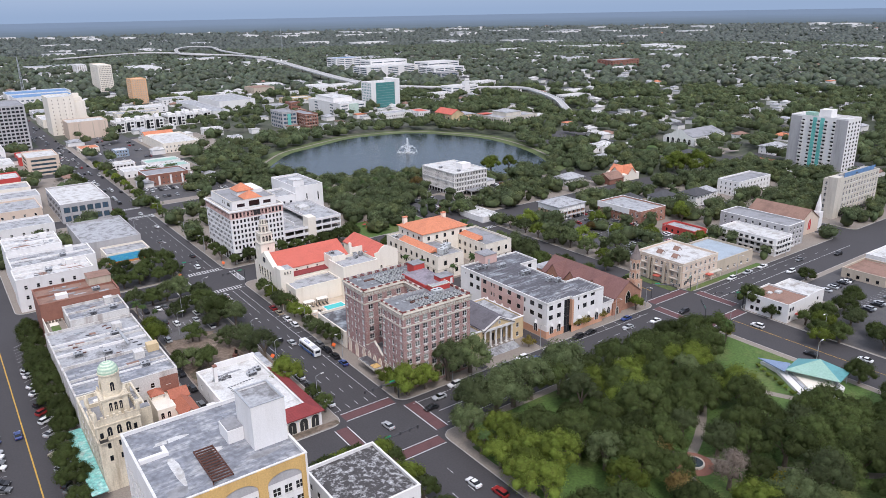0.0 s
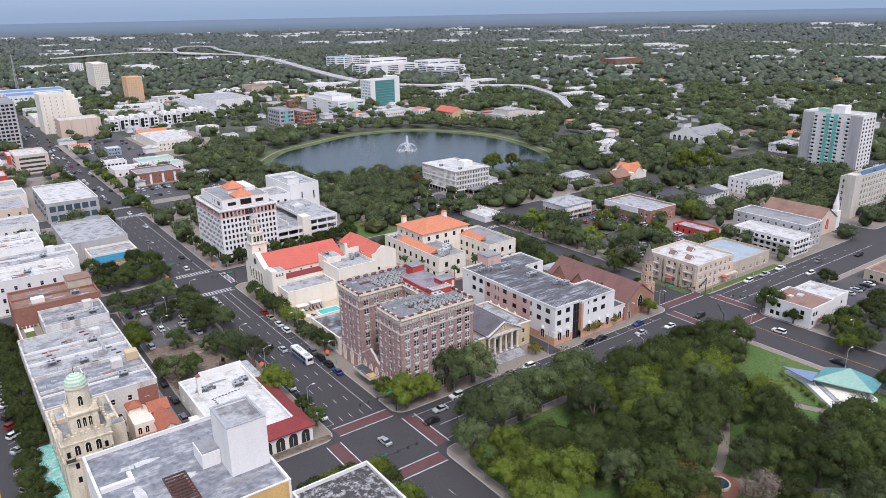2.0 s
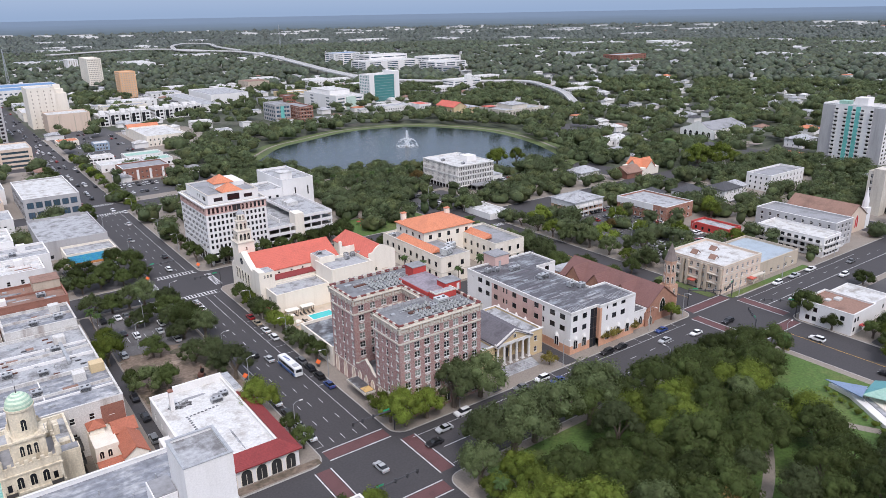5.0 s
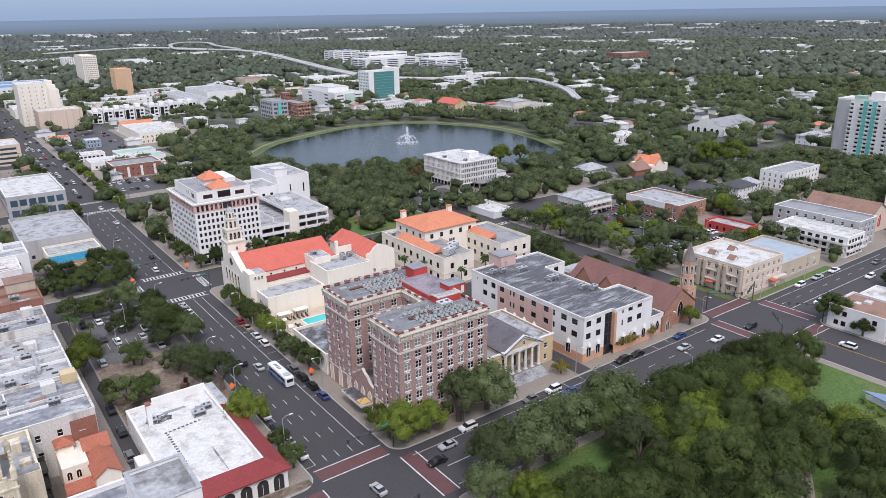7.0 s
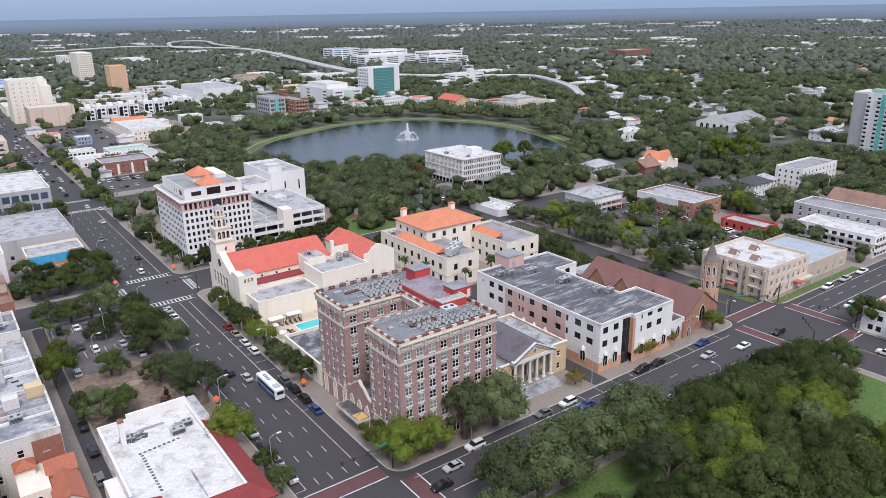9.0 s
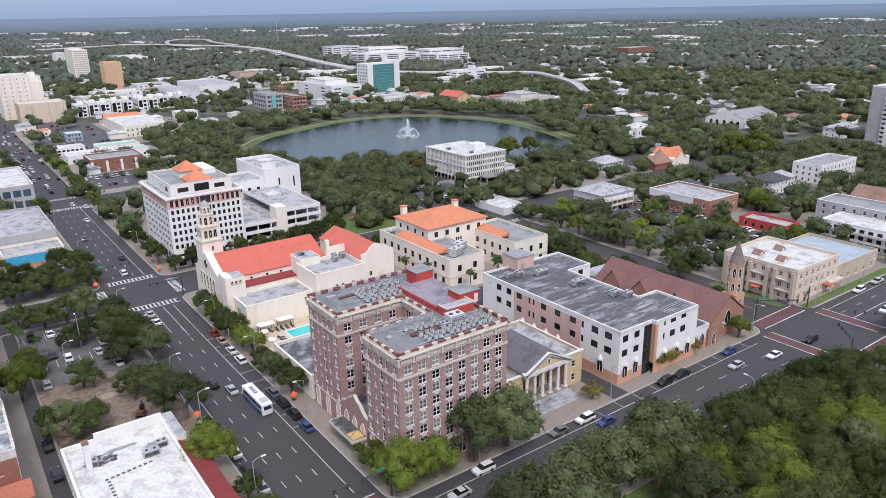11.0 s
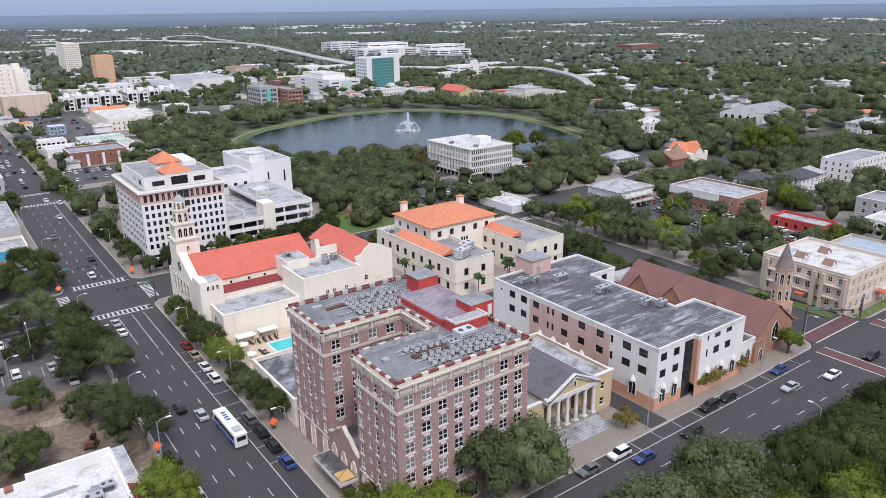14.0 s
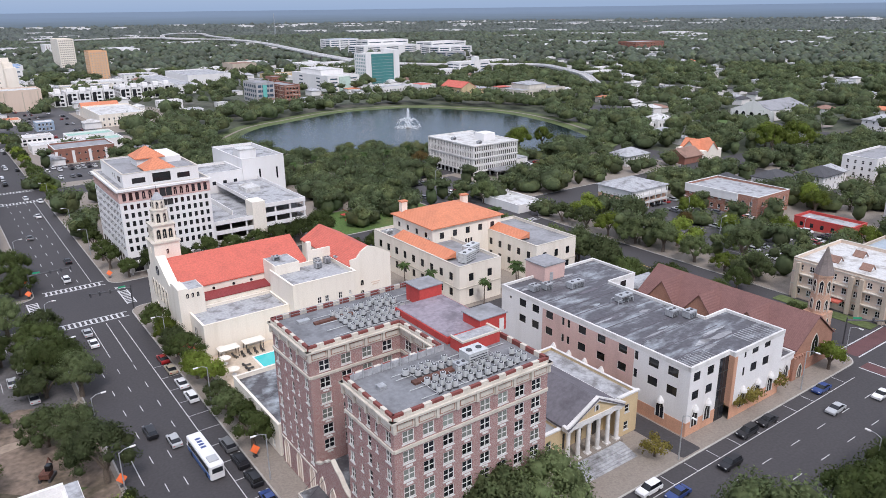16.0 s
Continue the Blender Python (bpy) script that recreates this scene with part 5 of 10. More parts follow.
def make_pink_tower():
    ob = thing("office_tower", "white and pink nine-storey office tower with orange pyramid roofs", "office building", 108, 322)
    occupy(106, 136, 320, 365)
    W, D, H = 26.5, 34.5, 25.9
    rows = [(6.8 + 2.53 * i, 1.5) for i in range(6)]
    S = even(W, 14, 0.95, rows, 0.5) + even(W, 6, 2.6, [(0.4, 4.4)], 0.5)
    Wn = even(D, 17, 1.05, rows, 0.8) + even(D, 9, 2.8, [(0.4, 4.4)], 0.8)
    shell(ob, 0, W, 0, D, 0, H, stucco_white, roof_grey, {"S": S, "W": Wn}, 0.5, "plain", stone_pale)
    boxes("pink_band", ob, stucco_pink, (-0.1, W + 0.1, -0.1, 0, 21.7, 25.0), (-0.1, 0, 0, D, 21.7, 25.0))
    for i in range(14):
        x = 0.5 + (W - 1) / 14 * (i + 0.5)
        if i in (6, 7):
            # flat dark plates on the wall for the shade inside the loggia
            boxes("loggia", ob, interior_shade, (x - 0.85, x + 0.85, -0.16, -0.1, 19.3, 21.1), (x - 0.85, x + 0.85, -0.16, -0.1, 22.1, 24.6))
        elif 3 <= i <= 10:
            put_arch(ob, "S", x, -0.12, 22.2, 0.95, 2.3, stucco_pink, glass_dark)
        else:
            boxes("tall_window", ob, glass_dark, (x - 0.5, x + 0.5, -0.13, -0.1, 22.2, 24.5))
    for i in range(17):
        y = 0.8 + (D - 1.6) / 17 * (i + 0.5)
        put_arch(ob, "W", -0.12, y, 22.2, 1.0, 2.3, stucco_pink, glass_dark)
    boxes("cornice", ob, stucco_white, (-0.7, W + 0.7, -0.7, 0.0, 25.0, 25.6), (-0.7, 0.0, 0.0, D + 0.7, 25.0, 25.6), (W, W + 0.7, 0, D + 0.7, 25.0, 25.6))
    # set-back top floor
    shell(ob, 2.2, W - 2.2, 2.2, D - 3, 25.3, 29.6, stucco_white, roof_grey, {"S": [(2.5, 6.3, 26.5, 28.1), (8.4, 13.7, 26.2, 28.9), (15.6, 19.4, 26.5, 28.1)],
          "W": [(22.5, 26.1, 26.5, 28.3), (16, 16.8, 26.5, 28.3), (18.5, 19.3, 26.5, 28.3)]}, 0.4, "plain", stone_pale)
    Mesh().hip(W / 2 - 4.2, W / 2 + 4.2, 3.0, 11, 29.6, 32.9, 0.3).part("pyramid_roof", tile_orange, ob, "orange pyramid roof")
    rp = boxes("roof_pavilion", ob, stucco_white, (W / 2 - 4, W / 2 + 4, 13.5, 21.5, 29.2, 31.4))
    Mesh().hip(W / 2 - 4.2, W / 2 + 4.2, 13.2, 21.8, 31.4, 34.8, 0.3).part("pyramid_roof", tile_orange, ob, "orange pyramid roof")
    boxes("roof_plant", ob, stucco_white, (17, 23, 15, 30, 29.2, 31.0))
    for i in range(7):
        Mesh().cyl(0.3 + i * (W - 0.6) / 6, -1.6, 0.28, 0.15, 3.4, 8).part("arcade_column", frame_white, ob)
    boxes("arcade_roof", ob, stucco_white, (-0.2, W + 0.2, -2.0, 0, 3.4, 3.9))
    return ob


make_pink_tower()


def make_garage():
    ob = thing("parking_garage", "white concrete parking garage with open decks and a taller rear block", "parking garage", 135, 324)
    occupy(134, 180, 322, 402)
    W, D, P = 32.0, 42.0, 3.2
    for i in range(5):
        z = 0.2 + i * P
        x0 = 0.2 if i < 4 else 16.2
        boxes("deck", ob, roof_pale if i > 2 else concrete, (x0, W - 0.2, 0.2, D - 0.2, z - 0.25, z))
        if i:
            boxes("spandrel", ob, stucco_white, (0 if i < 4 else 16, W, -0.1, 0.12, z - 0.35, z + 1.0))
            boxes("spandrel", ob, stucco_white, (W - 0.12, W + 0.1, 0.12, D, z - 0.35, z + 1.0))
            boxes("spandrel", ob, stucco_white, (-0.1, 0.12, 0.12, D, z - 0.35, z + 1.0) if i < 4 else (15.9, 16.12, 0.12, D, z - 0.35, z + 1.0))
    for x in np.linspace(0.4, W - 0.4, 7):
        boxes("column", ob, stucco_white, (x - 0.25, x + 0.25, 0.15, 0.7, 0.15, 12.8 if x > 16 else 9.6))
    for y in np.linspace(6, D - 0.6, 6):
        boxes("column", ob, stucco_white, (0.15, 0.7, y - 0.25, y + 0.25, 0.15, 9.6))
        boxes("column", ob, stucco_white, (W - 0.7, W - 0.15, y - 0.25, y + 0.25, 0.15, 12.8))
    boxes("core_wall", ob, interior_shade, (4, W - 4, 9, 10, 0.2, 9.4))
    boxes("stair_tower", ob, stucco_cream, (13.0, 17.4, -0.6, 5.5, 0.15, 15.2))
    boxes("ramp_wall", ob, stucco_white, (9.0, 9.3, 8, D, 9.8, 11.4))
    boxes("ramp_parapet", ob, roof_white, (19.5, 25, 22, 30, 13.0, 14.6))
    # rear block: a tall wing with a slotted end and a lower wing beside it
    shell(ob, 26.5, 43.5, 42.5, 76, 0, 21.0, stucco_white, roof_pale, {"S": [(6.5, 7.2, 12, 16.5), (13.5, 14.2, 12, 16.5)], "E": [(3, 4.2, 11, 18), (9, 10.2, 11, 18), (15, 16.2, 11, 18)]}, 1.0, "plain")
    shell(ob, 4, 26.4, 42.5, 62, 0, 17.2, stucco_white, roof_pale, {"S": even(22.4, 5, 1.4, [(12.6, 1.4)], 1)}, 0.9, "plain")
    boxes("plant_house", ob, stucco_white, (28, 34.5, 48, 55, 19.9, 23.4))
    boxes("plant_house_roof", ob, roof_white, (27.8, 34.7, 47.8, 55.2, 23.4, 23.6))
    boxes("roof_plant", ob, metal_grey, (8, 12, 50, 54, 16.2, 17.6))
    return ob


make_garage()


def make_pool_deck():
    ob = thing("pool_terrace", "pale raised pool terrace with a walled edge", "terrace", 106, 208)
    occupy(104, 130, 206, 256)
    boxes("terrace_floor", ob, mat("terrace_paving", (0.56, 0.46, 0.35), 0.85, 0.1, 0.3, 2.0, 0.12), (0.4, 25, 22.5, 44.6, 0.15, 0.5))
    boxes("terrace_wall", ob, stucco_cream, (0, 0.4, 22, 44.8, 0.15, 2.1), (0.4, 25, 22, 22.5, 0.15, 0.9), (24.6, 25, 22.5, 44.6, 0.15, 2.2))
    pe = boxes("pool_edge", ob, stucco_white, (10.0, 19.0, 28.2, 28.6, 0.5, 0.6), (10.0, 19.0, 38.4, 38.8, 0.5, 0.6), (10.0, 10.4, 28.6, 38.4, 0.5, 0.6), (18.6, 19.0, 28.6, 38.4, 0.5, 0.6))
    boxes("pool_water", pe, pool_water, (10.4, 18.6, 28.6, 38.4, 0.4, 0.56), label="bright turquoise swimming pool water")
    return ob


make_pool_deck()
lounge = thing("sun_lounger", "dark slatted sun lounger beside the swimming pool", "lounger", 113, 249, 0.5, 20, "pool loungers")
boxes("seat", lounge, frame_dark, (-0.3, 0.3, -0.9, 0.5, 0.28, 0.36))
Mesh().tube((0, 0.5, 0.34), (0, 1.0, 0.85), 0.3, 0.28, 4).part("backrest", frame_dark, lounge)
for sx in (-0.25, 0.25):
    for sy in (-0.8, 0.4):
        boxes("leg", lounge, frame_dark, (sx - 0.04, sx + 0.04, sy - 0.04, sy + 0.04, 0, 0.28))
for i in range(9):
    x, y = (113.6 + i * 1.5, 248.6) if i < 4 else (113.6, 236.5 + 1.7 * (i - 4))
    copy_thing(lounge, pose(x + 1.2 if i < 4 else x, y, 0.5, 0, 0, 0 if i < 4 else 90))
par = thing("parasol_table", "round patio table under a cream parasol", "parasol", 109.5, 240, 0.5, 0, "patio tables")
Mesh().cyl(0, 0, 0.6, 0.7, 0.76, 12).part("tabletop", stucco_white, par)
Mesh().cyl(0, 0, 0.05, 0, 2.3, 6).part("pole", metal_grey, par)
Mesh().cyl(0, 0, 1.35, 2.1, 2.7, 10, 0, 0.06).part("canopy", stucco_cream, par)
for x, y in ((109.8, 246), (113, 233), (111, 251)):
    copy_thing(par, pose(x, y, 0.5))
cab = thing("cabana", "cream canvas cabana on slim posts by the pool", "cabana", 112, 250, 0.5, 0, "cabanas")
Mesh().hip(-2.2, 2.2, -1.2, 1.2, 2.3, 2.9, 0.2, 0, 0.08).part("canopy", stucco_cream, cab)
for sx in (-2, 2):
    for sy in (-1, 1):
        boxes("post", cab, frame_dark, (sx - 0.06, sx + 0.06, sy - 0.06, sy + 0.06, 0, 2.35))
copy_thing(cab, pose(118, 250.4, 0.5))
pw = block("pool_wing", "low cream annex with a dark flat roof beside the hotel", "annex", 106, 127, 208, 229.5, 6.4, stucco_cream, roof_dark, 2, (5, 6), 1.0, 1.4, "sash2")

# ---- west side of the avenue and the corner blocks ----
def make_arcade():
    ob = thing("arcaded_building", "white flat-roofed corner building with maroon tile eaves and arches", "building", 54, 168.5)
    occupy(52, 81, 166, 213)
    W, D = 22.5, 42.0
    shell(ob, 0, W - 3.5, 3.5, D, 0, 6.6, stucco_white, roof_bright, {"W": even(38.5, 6, 1.2, [(2.2, 1.8)], 1), "N": even(19, 4, 1.2, [(2.2, 1.8)], 1)}, 0.9, "sash")
    # eaves of maroon tile on the street sides
    b = Mesh()
    b.face((-0.6, -0.7, 5.0), (W + 0.7, -0.7, 5.0), (W - 3.4, 3.6, 6.9), (3.4, 3.6, 6.9))
    b.face((W + 0.7, -0.7, 5.0), (W + 0.7, 31, 5.0), (W - 3.4, 31, 6.9), (W - 3.4, 3.6, 6.9))
    b.face((-0.6, -0.7, 4.7), (W + 0.7, -0.7, 4.7), (W + 0.7, -0.7, 5.0), (-0.6, -0.7, 5.0))
    b.face((W + 0.7, -0.7, 4.7), (W + 0.7, 31, 4.7), (W + 0.7, 31, 5.0), (W + 0.7, -0.7, 5.0))
    b.face((-0.6, -0.7, 4.7), (-0.6, -0.7, 5.0), (3.4, 3.6, 6.9), (3.4, 3.6, 4.7))
    b.part("eave_roof", tile_maroon, ob, "maroon tile eave roof")
    b = Mesh()
    b.face((0, 4, 7.05), (0, 11, 7.05), (5, 11, 5.9), (5, 4, 5.9))
    b.part("small_roof", tile_maroon, ob)
    boxes("corner_pier", ob, stucco_white, (W - 0.9, W, 0, 0.9, 0.15, 4.8), (0, 0.9, 0, 0.9, 0.15, 4.8))
    # arches filled with a near-black pane for the shade behind them
    for i in range(6):
        x = 1.6 + i * 3.6
        put_arch(ob, "S", x + 0.9, 0.15, 0.2, 2.5, 3.9, stucco_cream, interior_shade)
    for i in range(8):
        put_arch(ob, "E", W - 0.1, 3 + i * 3.6, 0.2, 2.5, 3.9, stucco_cream, interior_shade)
    boxes("arcade_wall", ob, stucco_white, (0.9, W - 0.9, 0.15, 0.6, 0.15, 4.8), (W - 0.6, W - 0.12, 0.9, 31, 0.15, 4.8))
    boxes("chimney", ob, stucco_white, (3.0, 4.0, 33, 34.2, 0.15, 11.0))
    boxes("chimney_cap", ob, brick_dull, (2.9, 4.1, 32.9, 34.3, 11.0, 11.4))
    boxes("parapet_wing", ob, stucco_white, (W - 3.5, W - 1.5, 31, D, 0.15, 7.4), (6, W - 3.5, D - 0.4, D + 0.2, 0.15, 7.8))
    boxes("roof_deck", ob, roof_pale, (W - 3.4, W - 1.6, 31.1, D - 0.1, 7.4, 7.5))
    for i in range(22):
        x, y = (5.0 + i * 1.0, 27.5 + i * 0.12) if i < 9 else (5.2, 26.5 - (i - 9) * 1.15)
        boxes("paver", ob, roof_dark, (x, x + 0.6, y, y + 0.55, 5.7, 5.76))
    boxes("west_lean_to", ob, stucco_white, (-2.5, 0, 16, 26, 0.15, 3.6))
    return ob


make_arcade()
for x, y, w in ((68, 199.5, 3.0), (70.5, 201.5, 2.2), (58, 202.5, 2.2)):
    rooftop_unit(x, y, 5.7, w, 1.6, 1.2)
dk = block("shop_building", "white building with a flaking black and white roof", "building", 58, 77, 118, 140, 9, stucco_white, roof_flaked, 2, (5, 5), 1.4, 1.6, "plain", 0.8, coping=stucco_white)
occupy(56, 79, 116, 142)


def make_near_block():
    ob = thing("office_block", "tall white office block with ochre arched crown and rooftop house", "office building", 20, 114)
    occupy(18, 50, 112, 146)
    W, D, H = 28.0, 29.5, 32.0
    rows = [(1.0 + 3.4 * i, 1.9) for i in range(8)]
    shell(ob, 0, W, 0, D, 0, H, stucco_white, roof_lilac, {"S": even(W, 11, 1.7, rows, 0.8), "W": even(D, 11, 1.7, rows, 0.8) }, 0.7, "sash2", frame_white)
    for i in range(3):
        x = 0.6 + (W - 1.2) / 3 * i
        w = (W - 1.2) / 3
        boxes("ochre_pier", ob, stucco_ochre, (x, x + 0.9, -0.35, 0, 14, H + 0.1), (x + w - 0.9, x + w, -0.35, 0, 14, H + 0.1))
        b = Mesh()
        n = 14
        for k in range(n):
            a0, a1 = math.pi * k / n, math.pi * (k + 1) / n
            r = w / 2 - 0.9
            cx = x + w / 2
            p, q = (cx - r * math.cos(a0), 28.0 + 2.2 * math.sin(a0)), (cx - r * math.cos(a1), 28.0 + 2.2 * math.sin(a1))
            b.face((p[0], -0.3, p[1]), (q[0], -0.3, q[1]), (q[0], -0.3, H + 0.1), (p[0], -0.3, H + 0.1))
            b.face((p[0], 0, p[1]), (q[0], 0, q[1]), (q[0], -0.3, q[1]), (p[0], -0.3, p[1]))
        b.part("ochre_arch", stucco_ochre, ob)
        b = Mesh()
        r = w / 2 - 0.9
        b.face(*[(x + w / 2 - r * math.cos(math.pi * k / n), -0.06, 28.0 + 2.2 * math.sin(math.pi * k / n)) for k in range(n + 1)])
        b.part("arch_head", stucco_grey, ob)
    shell(ob, 20.4, W - 0.5, 7.8, 16.6, 31.2, 41.0, stucco_white, roof_pale, {}, 0.4, "plain", metal_grey)
    boxes("plant_room", ob, stucco_white, (17.0, 20.3, 13.2, 18.4, 31.2, 34.2))
    boxes("plant_room_roof", ob, roof_grey, (17.2, 20.3, 13.4, 18.2, 34.2, 34.35))
    boxes("roof_duct", ob, stucco_white, (0.6, 5.4, 16.8, 17.6, 31.3, 32.2), (5.4, 6.2, 16.8, 20.0, 31.3, 32.0))
    f = [(10, 14, y, y + 0.2, 31.9, 32.2) for y in np.linspace(2.0, 13.6, 13)]
    boxes("roof_frame", ob, rust, (10, 10.25, 2.0, 13.8, 31.9, 32.2), (13.8, 14, 2.0, 13.8, 31.9, 32.2), *f, (10, 10.2, 2, 2.2, 31.2, 31.9), (13.8, 14, 13.6, 13.8, 31.2, 31.9))
    boxes("roof_well", ob, roof_dark, (10.4, 13.6, 2.4, 13.4, 31.3, 31.36))
    return ob


make_near_block()


def make_moorish():
    ob = thing("moorish_tower", "weathered cream stone tower with a green dome and battlements", "tower building", 19, 173)
    occupy(17, 52, 166, 204)
    rows = [(2 + 3.6 * i, 1.6) for i in range(4)]
    S = [(w, w + 0.8, z, z + 1.5) for w in (2.0, 4.6, 7.2) for z in (8.6, 12.2)] + [(0.7, 1.5, 15.4, 17.0), (8.6, 9.4, 15.4, 17.0)]
    shell(ob, 0, 10.4, 0, 10, 0, 20.4, tower_stone, roof_grey, {"S": S, "W": even(10, 3, 1.0, rows), "E": [(2, 2.8, 12, 13.6), (5, 5.8, 12, 13.6)]}, 0.9, "plain")
    for x in (3.0, 5.2, 7.4):
        put_arch(ob, "S", x, -0.02, 15.6, 1.1, 2.5, tower_stone, glass_dark)
        put_arch(ob, "W", -0.02, x, 15.6, 1.1, 2.5, tower_stone, glass_dark)
    boxes("string_course", ob, tower_stone, (-0.25, 10.65, -0.25, 0, 14.5, 14.9), (-0.25, 0, 0, 10, 14.5, 14.9), (-0.25, 10.65, -0.25, 0, 18.6, 18.9), (-0.25, 0, 0, 10, 18.6, 18.9))
    for x0, x1 in ((0.3, 2.2), (8.0, 10.1)):
        bc = boxes("balcony", ob, tower_stone, (x0, x1, -1.1, 0, 14.6, 14.85))
        boxes("balcony_rail", bc, frame_dark, (x0, x1, -1.1, -1.04, 14.85, 15.7), (x0, x0 + 0.06, -1.04, 0, 14.85, 15.7), (x1 - 0.06, x1, -1.04, 0, 14.85, 15.7))
    for i in range(8):
        u = i * 1.4
        boxes("merlon", ob, tower_stone, (u, u + 0.7, -0.12, 0.4, 20.5, 21.2))
        boxes("merlon", ob, tower_stone, (-0.12, 0.4, u, u + 0.7, 20.5, 21.2))
        boxes("merlon", ob, tower_stone, (10.0, 10.52, u, u + 0.7, 20.5, 21.2))
    for x, y in ((0.2, 0.2), (10.2, 0.2), (0.2, 9.8), (10.2, 9.8)):
        Mesh().cyl(x, y, 0.55, 20.4, 22.2, 8).cyl(x, y, 0.6, 22.2, 23.4, 8, 0, 0.08).part("corner_pinnacle", tower_stone, ob)
    boxes("tower_stage", ob, tower_stone, (2.6, 8.6, 1.4, 7.4, 19.5, 24.6))
    boxes("stage_cornice", ob, tower_stone, (2.3, 8.9, 1.1, 7.7, 24.6, 25.0))
    for x in (4.4, 5.6, 6.8):
        put_arch(ob, "S", x, 1.38, 21.4, 0.7, 2.3, tower_stone, glass_dark)
        put_arch(ob, "W", 2.58, x - 1.2, 21.4, 0.7, 2.3, tower_stone, glass_dark)
    for x, y in ((2.9, 1.7), (8.3, 1.7), (2.9, 7.1), (8.3, 7.1)):
        Mesh().cyl(x, y, 0.4, 25.0, 26.2, 7, 0, 0.3).part("pinnacle", tower_stone, ob)
    Mesh().cyl(5.6, 4.4, 2.45, 25.0, 30.4, 12, 0, 0.96).part("drum", tower_stone, ob)
    Mesh().cyl(5.6, 4.4, 2.6, 30.4, 30.8, 12).part("drum_cornice", tower_stone, ob)
    copper = [mat("copper_green", (0.4, 0.56, 0.42), 0.7, 0.1, 0.5, 3.0, 0.15), mat("copper_pale", (0.62, 0.72, 0.55), 0.7, 0.1)]
    d = Mesh()
    for k in range(10):
        a0, a1 = radians(9 * k), radians(9 * (k + 1))
        d.cyl(5.6, 4.4, 2.45 * math.cos(a0), 30.8 + 2.7 * math.sin(a0), 30.8 + 2.7 * math.sin(a1), 16, k % 2, max(math.cos(a1), 0.02) / math.cos(a0))
    d.part("dome", copper, ob, "pale green dome with tile rings")
    Mesh().cyl(5.6, 4.4, 0.12, 33.4, 35.2, 6, 0, 0.3).part("finial", metal_dark, ob)
    for k in range(4):
        put_arch(ob, "S", 5.6, 2.02, 26.4, 0.9, 2.4, tower_stone, glass_dark) if k == 0 else None
    put_arch(ob, "W", 3.2, 4.4, 26.4, 0.9, 2.4, tower_stone, glass_dark)
    # the lower wing behind the tower
    shell(ob, 0, 14.5, 10, 29.5, 0, 13.6, tower_stone, roof_pale, {"W": even(19.5, 5, 1.2, rows[:3]), "E": even(19.5, 5, 1.1, rows[:3]), "S": [(11.6, 12.6, 2, 3.6), (11.6, 12.6, 6, 7.6), (11.6, 12.6, 9.6, 11.2)]}, 0.9, "sash")
    boxes("east_bay", ob, tower_stone, (10.4, 14.6, 7.2, 10, 0.15, 16.4))
    boxes("bay_roof", ob, roof_grey, (10.6, 14.4, 7.4, 9.8, 16.4, 16.5))
    for z in (4.2, 7.8, 11.2):
        fe = boxes("fire_balcony", ob, frame_dark, (14.52, 15.9, 14, 19, z, z + 0.1))
        boxes("fire_rail", fe, frame_dark, (15.84, 15.9, 14, 19, z + 0.1, z + 1.0), (14.52, 15.84, 14, 14.06, z + 0.1, z + 1.0), (14.52, 15.84, 18.94, 19, z + 0.1, z + 1.0))
    for i, (x, y, w, h) in enumerate(((2, 12, 2.6, 2.2), (6, 14, 1.8, 1.2), (10, 22, 2.6, 2.4), (3.5, 24, 1.4, 1.0), (11.5, 12.5, 2, 3.0))):
        boxes("roof_house", ob, (tower_stone, stucco_cream)[i % 2], (x, x + w, y, y + w, 12.7, 12.7 + h))
    aw = boxes("canopy", ob, mat("turquoise_patchy", (0.2, 0.5, 0.45), 0.7, 0.3, 0.5, 1.2, 0.3, (0.5, 0.62, 0.56)), (-4.0, -0.1, -4, 31, 3.2, 3.45), label="patchy turquoise canopy roof")
    for y in range(-3, 31, 4):
        boxes("canopy_post", aw, frame_dark, (-3.9, -3.75, y, y + 0.15, 0.15, 3.2))
    return ob


make_moorish()
sp = thing("tiled_house", "cream courtyard house with mossy orange tile roofs", "house", 37.5, 187)
boxes("wall", sp, stucco_cream, (5.2, 10.2, 0, 16.2, 0.15, 6.2))
boxes("gallery", sp, stucco_cream, (0, 5.2, 6, 16.2, 0.15, 7.2))
boxes("garden_wall", sp, stucco_cream, (0, 5.2, -4, -3.6, 0.15, 2.6))
mossy = tile_mat("tile_mossy", (0.4, 0.13, 0.075), "Y")
Mesh().gable(5.2, 10.2, 0, 9.5, 6.2, 8.0, "y", 0.35, 0, 1).part("roof", [mossy, stucco_cream], sp, "mossy orange tile roof")
Mesh().gable(5.2, 10.2, 10.4, 16.2, 7.0, 8.6, "x", 0.35, 0, 1).part("roof", [mossy, stucco_cream], sp)
Mesh().hip(0.2, 3.6, 12.4, 16.0, 8.6, 10.2, 0.3, 0).part("turret_roof", mossy, sp)
boxes("turret", sp, stucco_cream, (0.3, 3.5, 12.5, 15.9, 7.2, 8.6))
Mesh().gable(0, 5, 2, 5.8, 3.4, 4.6, "x", 0.3, 0, 1).part("porch_roof", [mossy, stucco_cream], sp)
boxes("porch", sp, stucco_ochre, (0.2, 4.8, 2.2, 5.6, 0.15, 3.4))
for y in (2, 5, 8):
    put_arch(sp, "E", 10.22, y, 1.5, 0.9, 2.2, stucco_cream, glass_dark)
